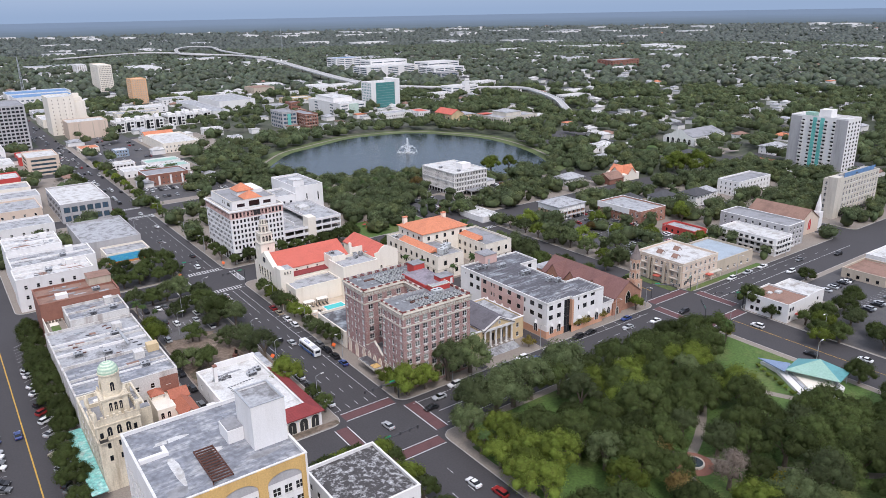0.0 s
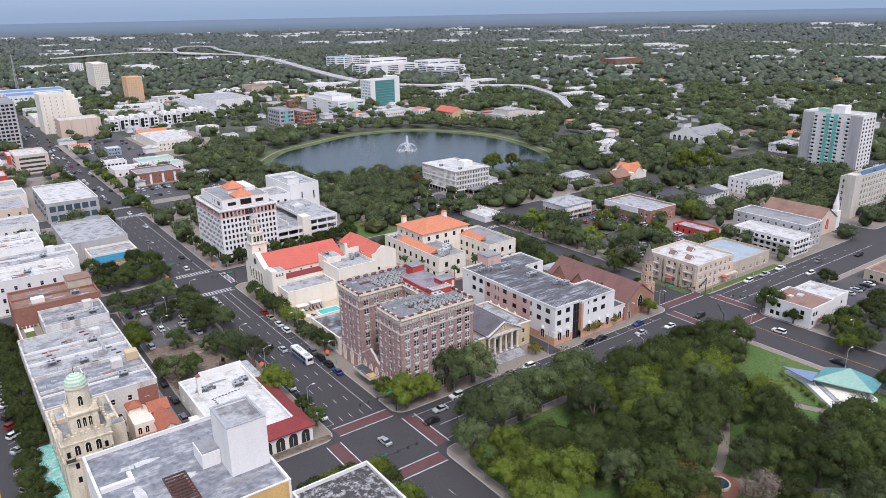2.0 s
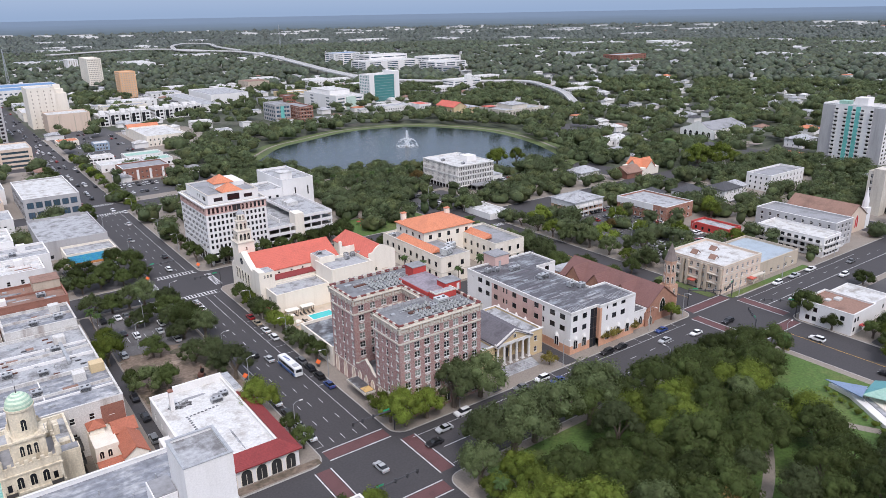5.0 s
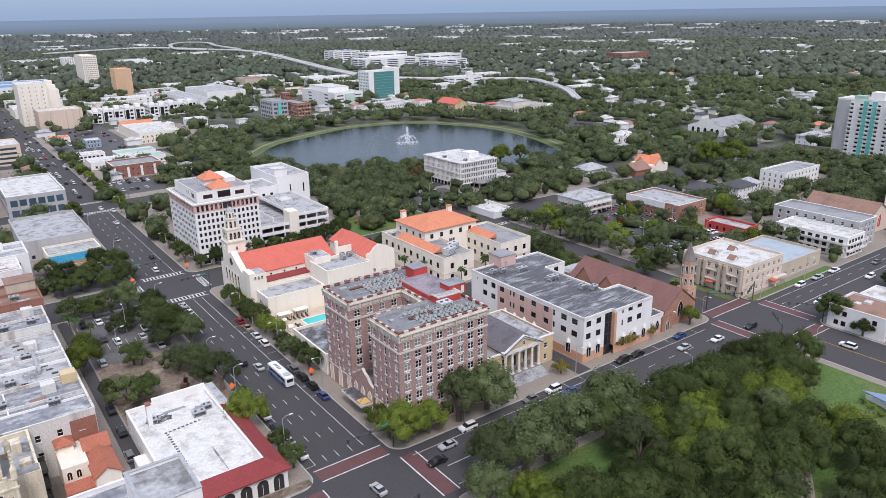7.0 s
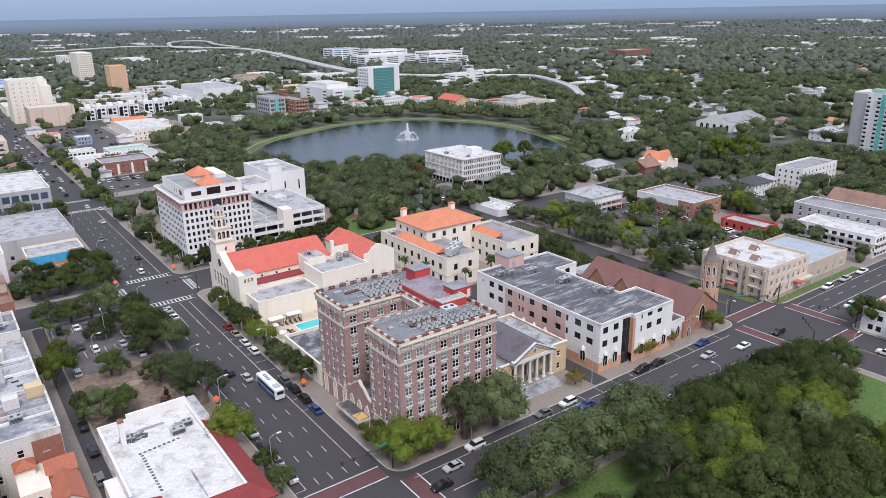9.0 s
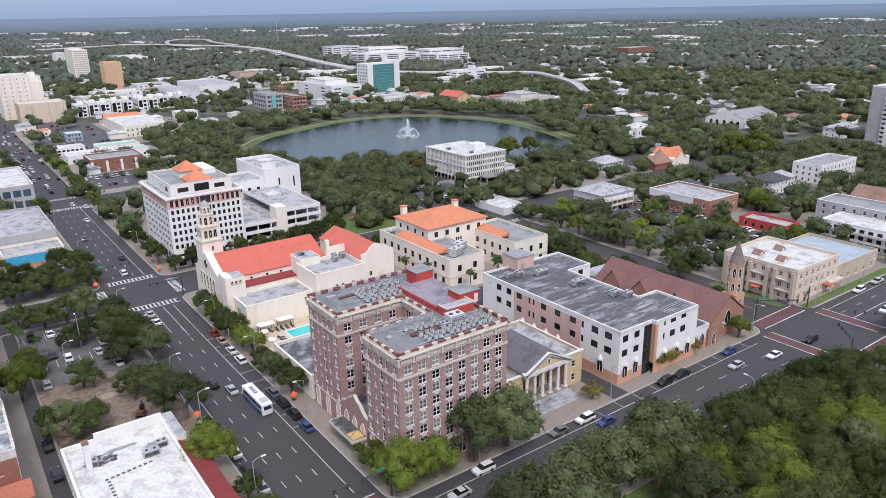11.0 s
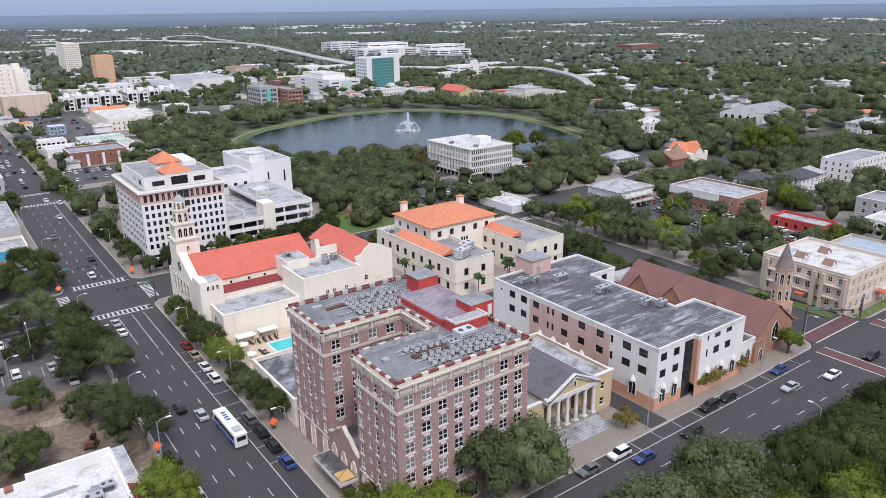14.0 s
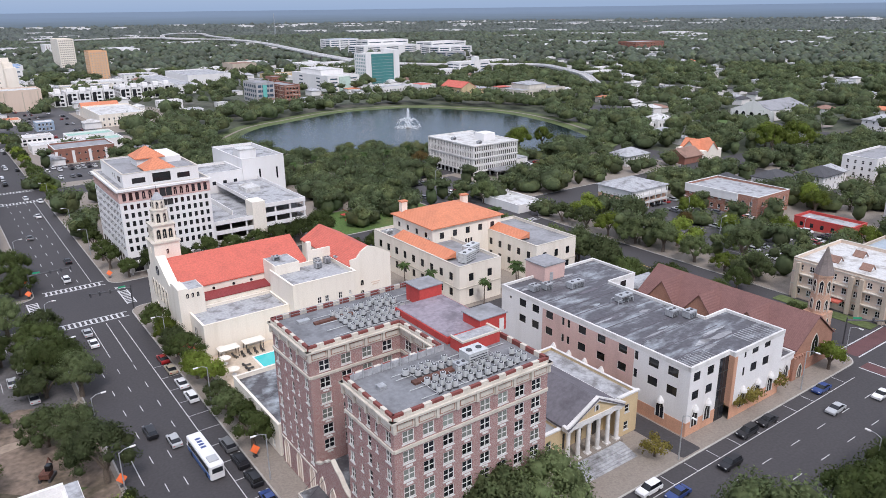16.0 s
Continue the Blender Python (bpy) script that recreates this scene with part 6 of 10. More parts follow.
for x in (1.2, 3.0):
    put_arch(sp, "S", x, 5.98, 4.2, 0.9, 1.9, stucco_cream, glass_dark)
put_arch(sp, "S", 7.6, -0.02, 1.2, 1.6, 3.2, stucco_cream, glass_dark)
occupy(36, 50, 180, 204)

LEFT = [
    (18.8, 46.8, 203, 224, 13.8, stucco_worn, roof_lilac, "white-painted brick commercial building with a grey stained roof"),
    (18.8, 46.6, 224.4, 257.2, 12.8, stucco_worn, roof_pale, "white commercial building with a rusting white roof"),
    (27, 46.2, 257.6, 273.6, 15.0, stucco_worn, roof_lilac, "taller white infill building with a grey roof"),
    (20.2, 47, 274, 293, 17.2, brick_dull, roof_brown, "red brick commercial building with a brown roof"),
    (17, 46, 318, 333, 14.0, stucco_white, roof_white, "white commercial building with a bright white roof"),
    (17.5, 50, 333.4, 352, 14.8, stucco_white, roof_pale, "white stucco hotel block with parapets"),
    (17.5, 40, 352.4, 375, 17.0, stucco_white, roof_white, "white stepped apartment block"),
    (-60, -20, 166, 230, 10.0, stucco_beige, roof_white, "beige shop row across the street"),
    (-60, -20, 234, 288, 12.0, stucco_red, roof_white, "red-painted shop building across the street"),
]
for x0, x1, y0, y1, h, wl, rf, lb in LEFT:
    block("commercial_building", lb, "commercial building", x0, x1, y0, y1, h, wl, rf, 3, (6, 5), 1.2, 1.7, "sash", sides="E" if x0 < 0 else "SE" if y0 < 224 or y0 > 300 else "E")
    occupy(x0, x1, y0, y1)
pt = thing("roof_patio", "small walled roof patio with a green lawn", "patio", 20.2, 257.6)
boxes("patio_wall", pt, stucco_cream, (0, 6.4, 0, 16, 0.15, 10.8), (0, 0.3, 0, 16, 10.8, 12.4))
boxes("patio_lawn", pt, grass, (1.6, 4.4, 3.5, 10, 10.8, 10.9))
boxes("patio_paving", pt, concrete, (4.4, 6.3, 0.4, 15.6, 10.8, 10.86), (0.4, 1.6, 0.4, 15.6, 10.8, 10.86))
for i in range(5):
    boxes("planter", pt, bark, (0.5 + 1.1 * i, 1.2 + 1.1 * i, 13.5, 14.3, 10.86, 11.5))
wr_ = random.Random(14)
for ob in [o for o in scene.objects if o.name.startswith("commercial_building") and o.parent is None]:
    x0, y0 = ob.matrix_world.translation.x, ob.matrix_world.translation.y
    q = [r for r in LEFT if abs(r[0] - x0) < 0.1 and abs(r[2] - y0) < 0.1][0]
    W, D, z = q[1] - q[0], q[3] - q[2], q[4] - 0.8
    boxes("party_wall", ob, q[5], (0.4, W - 0.4, D * 0.52, D * 0.52 + 0.35, z, z + 0.7))
    for i in range(6):
        x, y = wr_.uniform(2, W - 6), wr_.uniform(1.5, D - 3)
        boxes("roof_patch", ob, wr_.choice((roof_dark, roof_grey, roof_brown, roof_grey)), (x, x + wr_.uniform(1.5, 6), y, y + wr_.uniform(0.6, 1.8), z, z + 0.02 + 0.004 * i))
    for i in range(4):
        x, y = wr_.uniform(2, W - 3), wr_.uniform(1.5, D - 2.5)
        boxes("skylight", ob, metal_grey, (x, x + wr_.uniform(0.8, 1.8), y, y + 0.9, z, z + wr_.uniform(0.3, 0.6)))
    for i in range(4):
        x, y = wr_.uniform(2, W - 3), wr_.uniform(1.5, D - 2)
        Mesh().cyl(x, y, 0.14, z, z + 0.9, 7).part("vent_pipe", metal_grey, ob)
    for i in range(7):
        stain(ob, wr_.choice((roof_dark, roof_grey, roof_grey, roof_brown)) if q[6] is roof_white else wr_.choice((roof_pale, roof_grey, roof_grey)), wr_.uniform(5, W - 5), wr_.uniform(3, D - 3), wr_.uniform(1, 4.5), wr_.uniform(0.4, 1.2), z + 0.03 + 0.004 * i, wr_.randint(0, 999))
    boxes("stair_hut", ob, q[5], (W * 0.7, W * 0.7 + 3, D * 0.7, D * 0.7 + 2.6, z, z + 2.3))
for x, y, z in ((40, 212, 13.0), (30, 217, 13.0), (25, 234, 12.0), (38, 244, 12.0), (33, 230, 12.0), (42, 263, 14.2), (35, 262, 14.2), (40, 280, 16.4), (30, 325, 13.2), (38, 341, 14)):
    rooftop_unit(x, y, z, 2.6, 1.8, 1.2)

# the row's own clutter: a yellow stair hut, a ducted white roof, the brick roof's rear house
lf = [o for o in scene.objects if o.name.startswith("commercial_building") and o.parent is None]
by_y = {round(o.matrix_world.translation.y, 1): o for o in lf}
g = by_y[203.0]
boxes("yellow_hut", g, stucco_yellow, (24.2, 27.6, 17.6, 20.6, 13.0, 15.4))
boxes("party_step", g, stucco_white, (0.4, 27.6, 8.4, 8.7, 13.0, 13.5), (12, 12.3, 8.7, 20.6, 13.0, 13.4))
bp_ = boxes("bare_brick", g, brick_dull, (22.6, 27.9, -0.06, 0, 3.0, 12.2), label="patch of bare red brick showing through paint")
w2 = by_y[224.4]
boxes("duct", w2, metal_grey, (20.5, 21.3, 8, 30, 12.1, 12.9), (21.3, 24, 18, 18.7, 12.1, 12.7))
boxes("low_wall", w2, stucco_white, (0.4, 27.4, 11.5, 11.9, 12.0, 12.8), (0.4, 27.4, 21, 21.3, 12.0, 12.6))
for i in range(14):
    x, y = 2 + (i * 5.3) % 22, 3 + (i * 7.7) % 28
    boxes("roof_vent", w2, (metal_dark, rust)[i % 2], (x, x + 1.5, y, y + 0.5, 12.0, 12.25))
bk = by_y[274.0]
boxes("rear_house", bk, stucco_tan, (18.5, 26.4, 11, 18.6, 16.4, 19.6))
boxes("rear_house_roof", bk, roof_brown, (18.3, 26.6, 10.8, 18.7, 19.6, 19.75))
boxes("roof_box", bk, stucco_white, (6, 10, 4, 7, 16.4, 18.0))
ac = [o for o in scene.objects if o.name.startswith("arcaded_building") and o.parent is None][0]
for i, (x, y, rx, ry, m) in enumerate(((6, 35, 3.4, 2.4, roof_flaked), (10, 37, 4, 0.7, roof_grey), (15, 34, 1.6, 2.2, roof_grey), (12, 11, 0.35, 6, roof_pale))):
    stain(ac, m, x, y, rx, ry, 5.705 + 0.004 * i, 40 + i)
nb = [o for o in scene.objects if o.name.startswith("office_block") and o.parent is None][0]
for i, (x, y, rx, ry, m) in enumerate(((8, 22, 5, 0.9, roof_white), (6, 11, 1.0, 6, roof_white), (21, 6, 4, 1.2, roof_grey), (13, 13, 3, 1.5, roof_white), (24, 10, 1.5, 3, roof_grey), (4, 4, 2.4, 2, roof_grey))):
    stain(nb, m, x, y, rx, ry, 31.305 + 0.004 * i, 60 + i)
for i in range(5):
    Mesh().cyl(3 + i * 4.1, 18 + (i * 3) % 7, 0.13, 31.3, 32.1, 7).part("vent_pipe", metal_grey, nb)

# scrub and a small digger on the vacant lot
dg = thing("excavator", "small rust-brown excavator parked on bare ground", "excavator", 71.9, 225.6, 0.18, 60)
boxes("track", dg, metal_dark, (-1.3, 1.3, -1.0, -0.6, 0, 0.6))
boxes("track", dg, metal_dark, (-1.3, 1.3, 0.6, 1.0, 0, 0.6))
boxes("body", dg, rust, (-1.2, 0.6, -0.8, 0.8, 0.6, 1.5))
boxes("cab", dg, glass_dark, (-0.2, 0.8, -0.8, 0.1, 1.5, 2.5))
Mesh().tube((0.6, 0.4, 1.2), (2.2, 0.4, 2.6), 0.16, 0.13, 6).tube((2.2, 0.4, 2.6), (3.2, 0.4, 1.0), 0.13, 0.1, 6).part("boom", rust, dg)
for i, (x, y, rx, ry, m) in enumerate(((58, 240, 3.4, 6, dirt_dark), (67, 251, 8, 3.2, dirt), (77, 236, 3.5, 9, dirt_dark), (62, 221, 8, 6, dirt_dark), (73, 247, 4, 4, dirt_dark), (58, 251, 4, 2.5, dirt), (70, 219, 7, 3.5, grass_bank), (67, 240, 5, 1.6, dirt_pale))):
    q = random.Random(i)
    b = Mesh()
    b.face(*[(x + rx * q.uniform(0.6, 1.1) * math.cos(2 * math.pi * k / 18), y + ry * q.uniform(0.6, 1.1) * math.sin(2 * math.pi * k / 18), 0.195 + 0.004 * i) for k in range(18)])
    structure(b.part("ground_patch", m), "worn ragged patch of ground on the vacant lot", "ground")

# ---- the blocks round the lake and to the east ----
def put(name, label, cat, x0, x1, y0, y1, h, wall, roof, floors=2, cols=(5, 4), **k):
    occupy(x0, x1, y0, y1)
    k.setdefault("sides", "SW")
    return block(name, label, cat, x0, x1, y0, y1, h, wall, roof, floors, cols, **k)


def make_lake_office():
    ob = thing("office_building", "pale four-storey office with white vertical fins by the lake", "office building", 267, 358)
    occupy(262, 302, 350, 398)
    W, D = 26.5, 36.0
    boxes("base", ob, interior_shade, (2, W - 2, 2, D - 2, 0.1, 2.6))
    for x in np.linspace(0.4, W - 0.4, 9):
        boxes("column", ob, stucco_white, (x - 0.25, x + 0.25, 0.1, 0.6, 0.1, 2.6))
    for y in np.linspace(0.4, D - 0.4, 12):
        boxes("column", ob, stucco_white, (0.1, 0.6, y - 0.25, y + 0.25, 0.1, 2.6))
    rows = [(3.3 + 3.0 * i, 1.9) for i in range(4)]
    shell(ob, 0, W, 0, D, 2.5, 15.0, stucco_white, roof_white, {"S": even(W, 20, 0.7, rows, 0.4), "W": even(D, 28, 0.7, rows, 0.4)}, 0.5, "plain", frame_white)
    for i in range(21):
        x = 0.4 + (W - 0.8) / 20 * i
        boxes("fin", ob, frame_white, (x - 0.1, x + 0.1, -0.4, 0, 2.6, 15.0))
    for i in range(29):
        y = 0.4 + (D - 0.8) / 28 * i
        boxes("fin", ob, frame_white, (-0.4, 0, y - 0.1, y + 0.1, 2.6, 15.0))
    for z in (2.6, 8.7, 14.6):
        boxes("band", ob, frame_white, (-0.45, W + 0.2, -0.45, 0.0, z, z + 0.4), (-0.45, 0.0, 0.0, D, z, z + 0.4))
    boxes("penthouse", ob, stucco_white, (14, 21, 10, 17, 14.5, 17.8))
    boxes("entrance_canopy", ob, roof_grey, (8, 24, -7, -0.5, 3.0, 3.6))
    for x in (8.5, 16, 23.5):
        boxes("canopy_post", ob, frame_white, (x - 0.15, x + 0.15, -6.8, -6.5, 0.1, 3.0))
    boxes("rear_annex", ob, stucco_white, (W + 0.5, W + 14, 8, 30, 0.1, 3.6))
    boxes("rear_annex_roof", ob, roof_pale, (W + 0.3, W + 14.2, 7.8, 30.2, 3.6, 3.9))
    return ob


make_lake_office()
for x, y in ((272, 380), (275, 364), (290, 385)):
    rooftop_unit(x, y, 14.5, 2.2, 1.6, 1.2)


def make_beige():
    ob = thing("apartment_building", "beige three-storey stone apartment block with projecting bays", "apartment building", 246, 170)
    occupy(244, 274, 168, 198)
    W, D = 24.5, 24.5
    rows = [(1.3, 1.6), (4.7, 1.6), (8.0, 1.5)]
    shell(ob, 0, W, 0, D, 0, 11.0, stucco_beige, roof_white, {"W": even(D, 8, 1.2, rows, 0.8), "S": even(W, 7, 1.2, rows, 0.8), "E": even(D, 6, 1.2, rows)}, 0.8, "sash2", stone_pale)
    for y in (0, 8.2, 16.0):
        boxes("bay", ob, stucco_tan, (-1.0, 0, y + 0.4, y + 1.4, 0.15, 10.0), (-1.0, 0, y + 6.2, y + 7.2, 0.15, 10.0))
        for z in (3.6, 7.0):
            boxes("balcony", ob, stone_pale, (-0.9, 0, y + 1.4, y + 6.2, z, z + 0.25))
    for z in (3.7, 7.1, 10.2):
        boxes("belt_course", ob, stone_pale, (-0.15, W, -0.15, 0, z, z + 0.3), (-0.15, 0, 0, D, z, z + 0.3))
    for x, y in ((6, 8), (6, 16), (15, 14)):
        Mesh().gable(x, x + 2.6, y, y + 2.4, 10.3, 11.5, "y", 0.2, 0, 1).part("skylight", [roof_brown, stucco_white], ob)
    boxes("door_canopy", ob, tile_red, (-2.6, -0.15, 10.6, 13.2, 2.8, 3.2), (16, 19, -2.4, -0.15, 2.8, 3.2))
    boxes("corner_porch", ob, stone_pale, (W - 6, W + 1.6, -1.6, 0, 2.9, 3.3), (W - 5.8, W - 5.4, -1.5, -1.1, 0.15, 2.9), (W + 1.0, W + 1.4, -1.5, -1.1, 0.15, 2.9))
    return ob


make_beige()
put("commercial_building", "low building with a pale blue-grey metal roof", "building", 272, 300, 171, 195, 6.2, stucco_tan, mat("roof_bluegrey", (0.36, 0.42, 0.47), 0.6, 0.1, 0.2, 2.0, 0.12), 1, (5, 4), ww=1.6, style="sash2")


def make_box_white():
    ob = thing("office_building", "low white corner building with brown and white flat roofs", "building", 247, 124)
    occupy(245, 278, 122, 143)
    shell(ob, 0, 15, 0, 17, 0, 7.4, stucco_white, roof_brown, {"W": [(2, 3.4, 1.2, 2.8), (4.2, 5.6, 1.2, 2.8), (2, 3.4, 4.4, 6.0), (4.2, 5.6, 4.4, 6.0), (13, 14.4, 4.4, 6)], "S": [(1.0, 2.2, 1.2, 2.8), (1.0, 2.2, 4.4, 6.0), (2.8, 4, 4.4, 6)]}, 0.5, "plain", frame_white)
    shell(ob, 15, 29, 1.5, 16, 0, 6.6, stucco_white, roof_white, {"S": [(9, 10, 3, 4.4)], "E": even(14.5, 4, 1.2, [(3, 1.6)])}, 0.6, "plain", frame_white)
    boxes("door_canopy", ob, stucco_red, (5, 7, -1.2, 0, 2.5, 2.8))
    boxes("roof_hatch", ob, roof_white, (9, 11.5, 9, 11, 6.9, 7.6), (6, 8, 11, 12.5, 6.9, 7.4))
    return ob


make_box_white()
put("apartment_building", "two-storey brick apartment house with a white upper band", "apartment building", 306, 327, 241, 272, 8.0, brick_red, roof_pale, 2, (4, 9), ww=1.2, style="sash", coping=frame_white)
boxes("upper_band", bpy.data.objects["apartment_building.001"], stucco_white, (-0.4, 0, 8, 31, 5.0, 8.0), (-0.5, -0.4, 8, 31, 7.6, 8.2))
hp = put("apartment_building", "white and brick three-storey apartment house with a grey hipped roof", "apartment building", 279, 299, 276, 293, 7.6, brick_tan, roof_grey, 3, (6, 5), ww=1.1, style="white", par=0.2)
Mesh().hip(0, 20, 0, 17, 7.6, 10.2, 0.9).part("hip_roof", roof_pale, hp)
boxes("upper_band", hp, stucco_white, (-0.12, 20.1, -0.12, 0, 4.6, 7.6), (-0.12, 0, 0, 17, 4.6, 7.6))
for z in (2.4, 4.9):
    boxes("gallery", hp, frame_white, (1, 19, -1.6, -0.15, z, z + 0.2), (1, 19, -1.7, -1.6, z + 0.2, z + 1.0))
for x in np.linspace(1.2, 18.8, 6):
    boxes("gallery_post", hp, frame_white, (x - 0.1, x + 0.1, -1.7, -1.5, 0.15, 7.4))
put("apartment_building", "plain white three-storey cube with tall shutters", "apartment building", 401, 436, 243, 258, 9.6, stucco_white, roof_grey, 3, (9, 4), ww=1.1, style="sash")
wl = put("motel", "long white three-storey motel with balcony railings", "motel", 314, 328, 168, 198, 8.6, stucco_white, roof_white, 3, (5, 9), ww=1.8, style="plain")
for z in (2.8, 5.6):
    boxes("balcony", wl, frame_white, (-1.6, 0, 0.5, 29.5, z, z + 0.2), (-1.7, -1.6, 0.5, 29.5, z + 0.2, z + 1.0), (0, 14, -1.5, 0, z, z + 0.2), (0, 14, -1.6, -1.5, z + 0.2, z + 1.0))
put("apartment_building", "pale four-storey apartment block with a stepped parapet", "apartment building", 329, 344, 171, 208, 11.6, stucco_grey, roof_grey, 4, (4, 9), ww=1.3, style="sash", coping=stucco_white)
gc = thing("church", "white church with a grey shingle roof and steeple", "church", 352, 177)
occupy(350, 376, 175, 208)
boxes("nave_wall", gc, stucco_beige, (0, 18, 0, 30, 0.1, 7.5))
Mesh().gable(0, 18, 0, 30, 7.5, 13.0, "y", 0.4, 0, 1).part("nave_roof", [roof_brown, stucco_beige], gc)
put_arch(gc, "S", 9, -0.02, 2.5, 3.0, 6.0, stucco_white, stucco_red, True)
boxes("steeple_base", gc, stucco_white, (18.2, 22, 0, 3.8, 0.1, 10))
Mesh().cyl(20.1, 1.9, 1.5, 10, 13, 8).part("steeple_lantern", stucco_white, gc)
Mesh().cyl(20.1, 1.9, 1.4, 13, 19.5, 8, 0, 0.04).part("spire", stucco_white, gc)


def make_condo():
    ob = thing("condo_tower", "white residential tower with teal balcony stripes and grey flanks", "apartment tower", 499, 229)
    occupy(497, 520, 227, 271)
    W, D, H = 18.0, 39.5, 40.0
    rows = [(2.2 + 2.6 * i, 1.4) for i in range(14)]
    cols = [D * k for k in (0.23, 0.37, 0.5, 0.63, 0.77)]
    shell(ob, 0, W, 0, D, 0, H, stucco_white, roof_white, {"W": [(u - 0.9, u + 0.9, z, z + h) for u in cols for z, h in rows],
          "S": [(u - 0.9, u + 0.9, z, z + h) for u in (2.5, 6.8, 11.2, 15.5) for z, h in rows]}, 0.8, "plain")
    boxes("grey_flank", ob, stucco_grey, (-0.15, 0, 0, D * 0.2, 0.1, 39.2))
    boxes("grey_flank", ob, stucco_grey, (-0.15, 0, D * 0.8, D, 0.1, 39.2))
    for k in (0.4, 0.53):
        boxes("teal_stripe", ob, teal_paint, (-0.2, 0, D * k, D * (k + 0.07), 1, 39.2))
    for z, h in rows:
        for u in cols:
            boxes("balcony", ob, frame_white, (-1.0, 0, u - 1.15, u + 1.15, z - 0.5, z + 0.3))
    boxes("plant_room", ob, stucco_white, (4, 12, 14, 22, H - 0.8, H + 4.4))
    boxes("plant_room", ob, teal_roof, (5, 11, 26, 32, H - 0.8, H + 1.6))
    return ob


make_condo()
tb = put("apartment_building", "tan six-storey apartment building with a corner tower", "apartment building", 397, 446, 183, 190.5, 22, stone_pale, roof_grey, 6, (14, 3), ww=1.5, wh=1.9, style="sash2", base=1.5, coping=stone_pale)
boxes("corner_tower", tb, stone_pale, (-0.4, 6, -0.4, 5, 0.1, 23.4))
boxes("shop_front", tb, glass_dark, (0.5, 50, -0.16, 0, 0.6, 3.2))
boxes("blue_rail", tb, blue_roof, (14, 50, 3, 3.2, 21.2, 23.6))
for x, y in ((408, 187), (416, 187.5), (425, 187)):
    rooftop_unit(x, y, 21.2, 2.6, 2, 1.4)

# ---- along the avenue to the north ----
ml = put("shop_building", "low shop with a pale metal roof and a bright blue mural", "shop", 58, 78, 357, 371, 5.6, stucco_cream, roof_pale, 1, (0, 2), style="plain")
mural = [mat("mural_blue", (0.05, 0.35, 0.62), 0.7, 0.2, 0.5, 2.0, 0.3, (0.1, 0.5, 0.5)), mat("mural_orange", (0.6, 0.25, 0.08), 0.7, 0.2)]
boxes("mural", ml, mural[0], (0.4, 19.6, -0.08, 0, 1.4, 4.8), label="bright blue painted wall mural")
boxes("mural_band", ml, mural[1], (0.4, 19.6, -0.1, 0, 0.4, 1.4))
put("warehouse", "long low warehouse with a grey-green metal roof", "warehouse", 51, 78, 372, 417, 8.6, stucco_grey, roof_pale, 1, (5, 6), style="plain")
put("bank_building", "dark glass two-storey building under a bright white roof", "building", 54, 81, 452, 505, 11.5, stucco_grey, roof_white, 2, (6, 9), ww=3.2, wh=3.4, style="blue", coping=stucco_white)
bd = put("office_building", "beige office with dark horizontal window bands", "office building", 57, 79, 613, 645, 13.8, stucco_beige, roof_white, 4, (1, 1), ww=19, wh=1.5, style="blue")
pk = put("shop_building", "red brick shop building with white panels", "shop", 118, 147, 518, 540, 8.0, brick_dull, roof_grey, 2, (9, 4), ww=1.0, wh=1.0, style="white", coping=frame_white)
boxes("white_pier", pk, stucco_white, *[(x, x + 1.4, -0.12, 0, 0.2, 6.6) for x in (0, 8, 16, 24, 30.4)])
put("shop_building", "low white shop with a pale roof", "shop", 112, 140, 556, 574, 5, stucco_white, roof_white, 1, (6, 3), style="plain")
put("shop_building", "small shop under a teal and white roof", "shop", 142, 160, 556, 572, 5, stucco_white, teal_roof, 1, (4, 3), style="plain")
yl = put("apartment_building", "cream two-storey apartment house with flat roofs", "apartment building", 164, 196, 640, 700, 8.6, stucco_cream, roof_white, 2, (9, 6), ww=1.1, style="sash")
Mesh().gable(0, 26, 60.5, 72, 7.5, 10.5, "x", 0.4, 0, 1).part("rear_roof", [tile_orange, stucco_cream], yl)
boxes("rear_wall", yl, stucco_cream, (0, 26, 60.5, 72, 0.1, 7.5))
put("house", "small house with a red tile roof", "house", 106, 122, 690, 706, 4, stucco_cream, tile_orange, 1, (3, 2), par=0.1)
put("house", "pale blue wooden house with a white porch", "house", 126, 137, 648, 660, 6, mat("blue_siding", (0.28, 0.36, 0.45), 0.7, 0.1), roof_white, 2, (4, 3), style="sash", par=0.1)
for i in range(10):
    x0 = 158 + i * 10.2 + (4 if i > 4 else 0)
    y0 = 786 + i * 2.2
    t = put("townhouse", "white modern townhouse with black window walls", "townhouse", x0, x0 + 8.8, y0, y0 + 26, 10.5 + (i % 2) * 1.2, stucco_white, roof_white, 3, (2, 6), ww=2.6, wh=2.0, style="plain", group="row of townhouses")
    boxes("window_wall", t, glass_dark, (0.6, 3.6, -0.12, 0, 1, 9.5))
    boxes("roof_stair", t, stucco_white, (3, 7.5, 12, 18, 10, 13.5))
put("apartment_building", "white two-storey apartment block among trees", "apartment building", 222, 240, 706, 720, 7, stucco_white, roof_white, 2, (5, 3), style="sash")
put("house", "pale green two-storey house", "house", 226, 238, 648, 660, 6, stucco_white, roof_pale, 2, (4, 2), style="sash", par=0.2)
bl = put("church_complex", "windowless beige block with slim vertical grooves", "building", 112, 148, 773, 802, 17, stucco_beige, roof_white, 1, (0, 0), par=0.8)
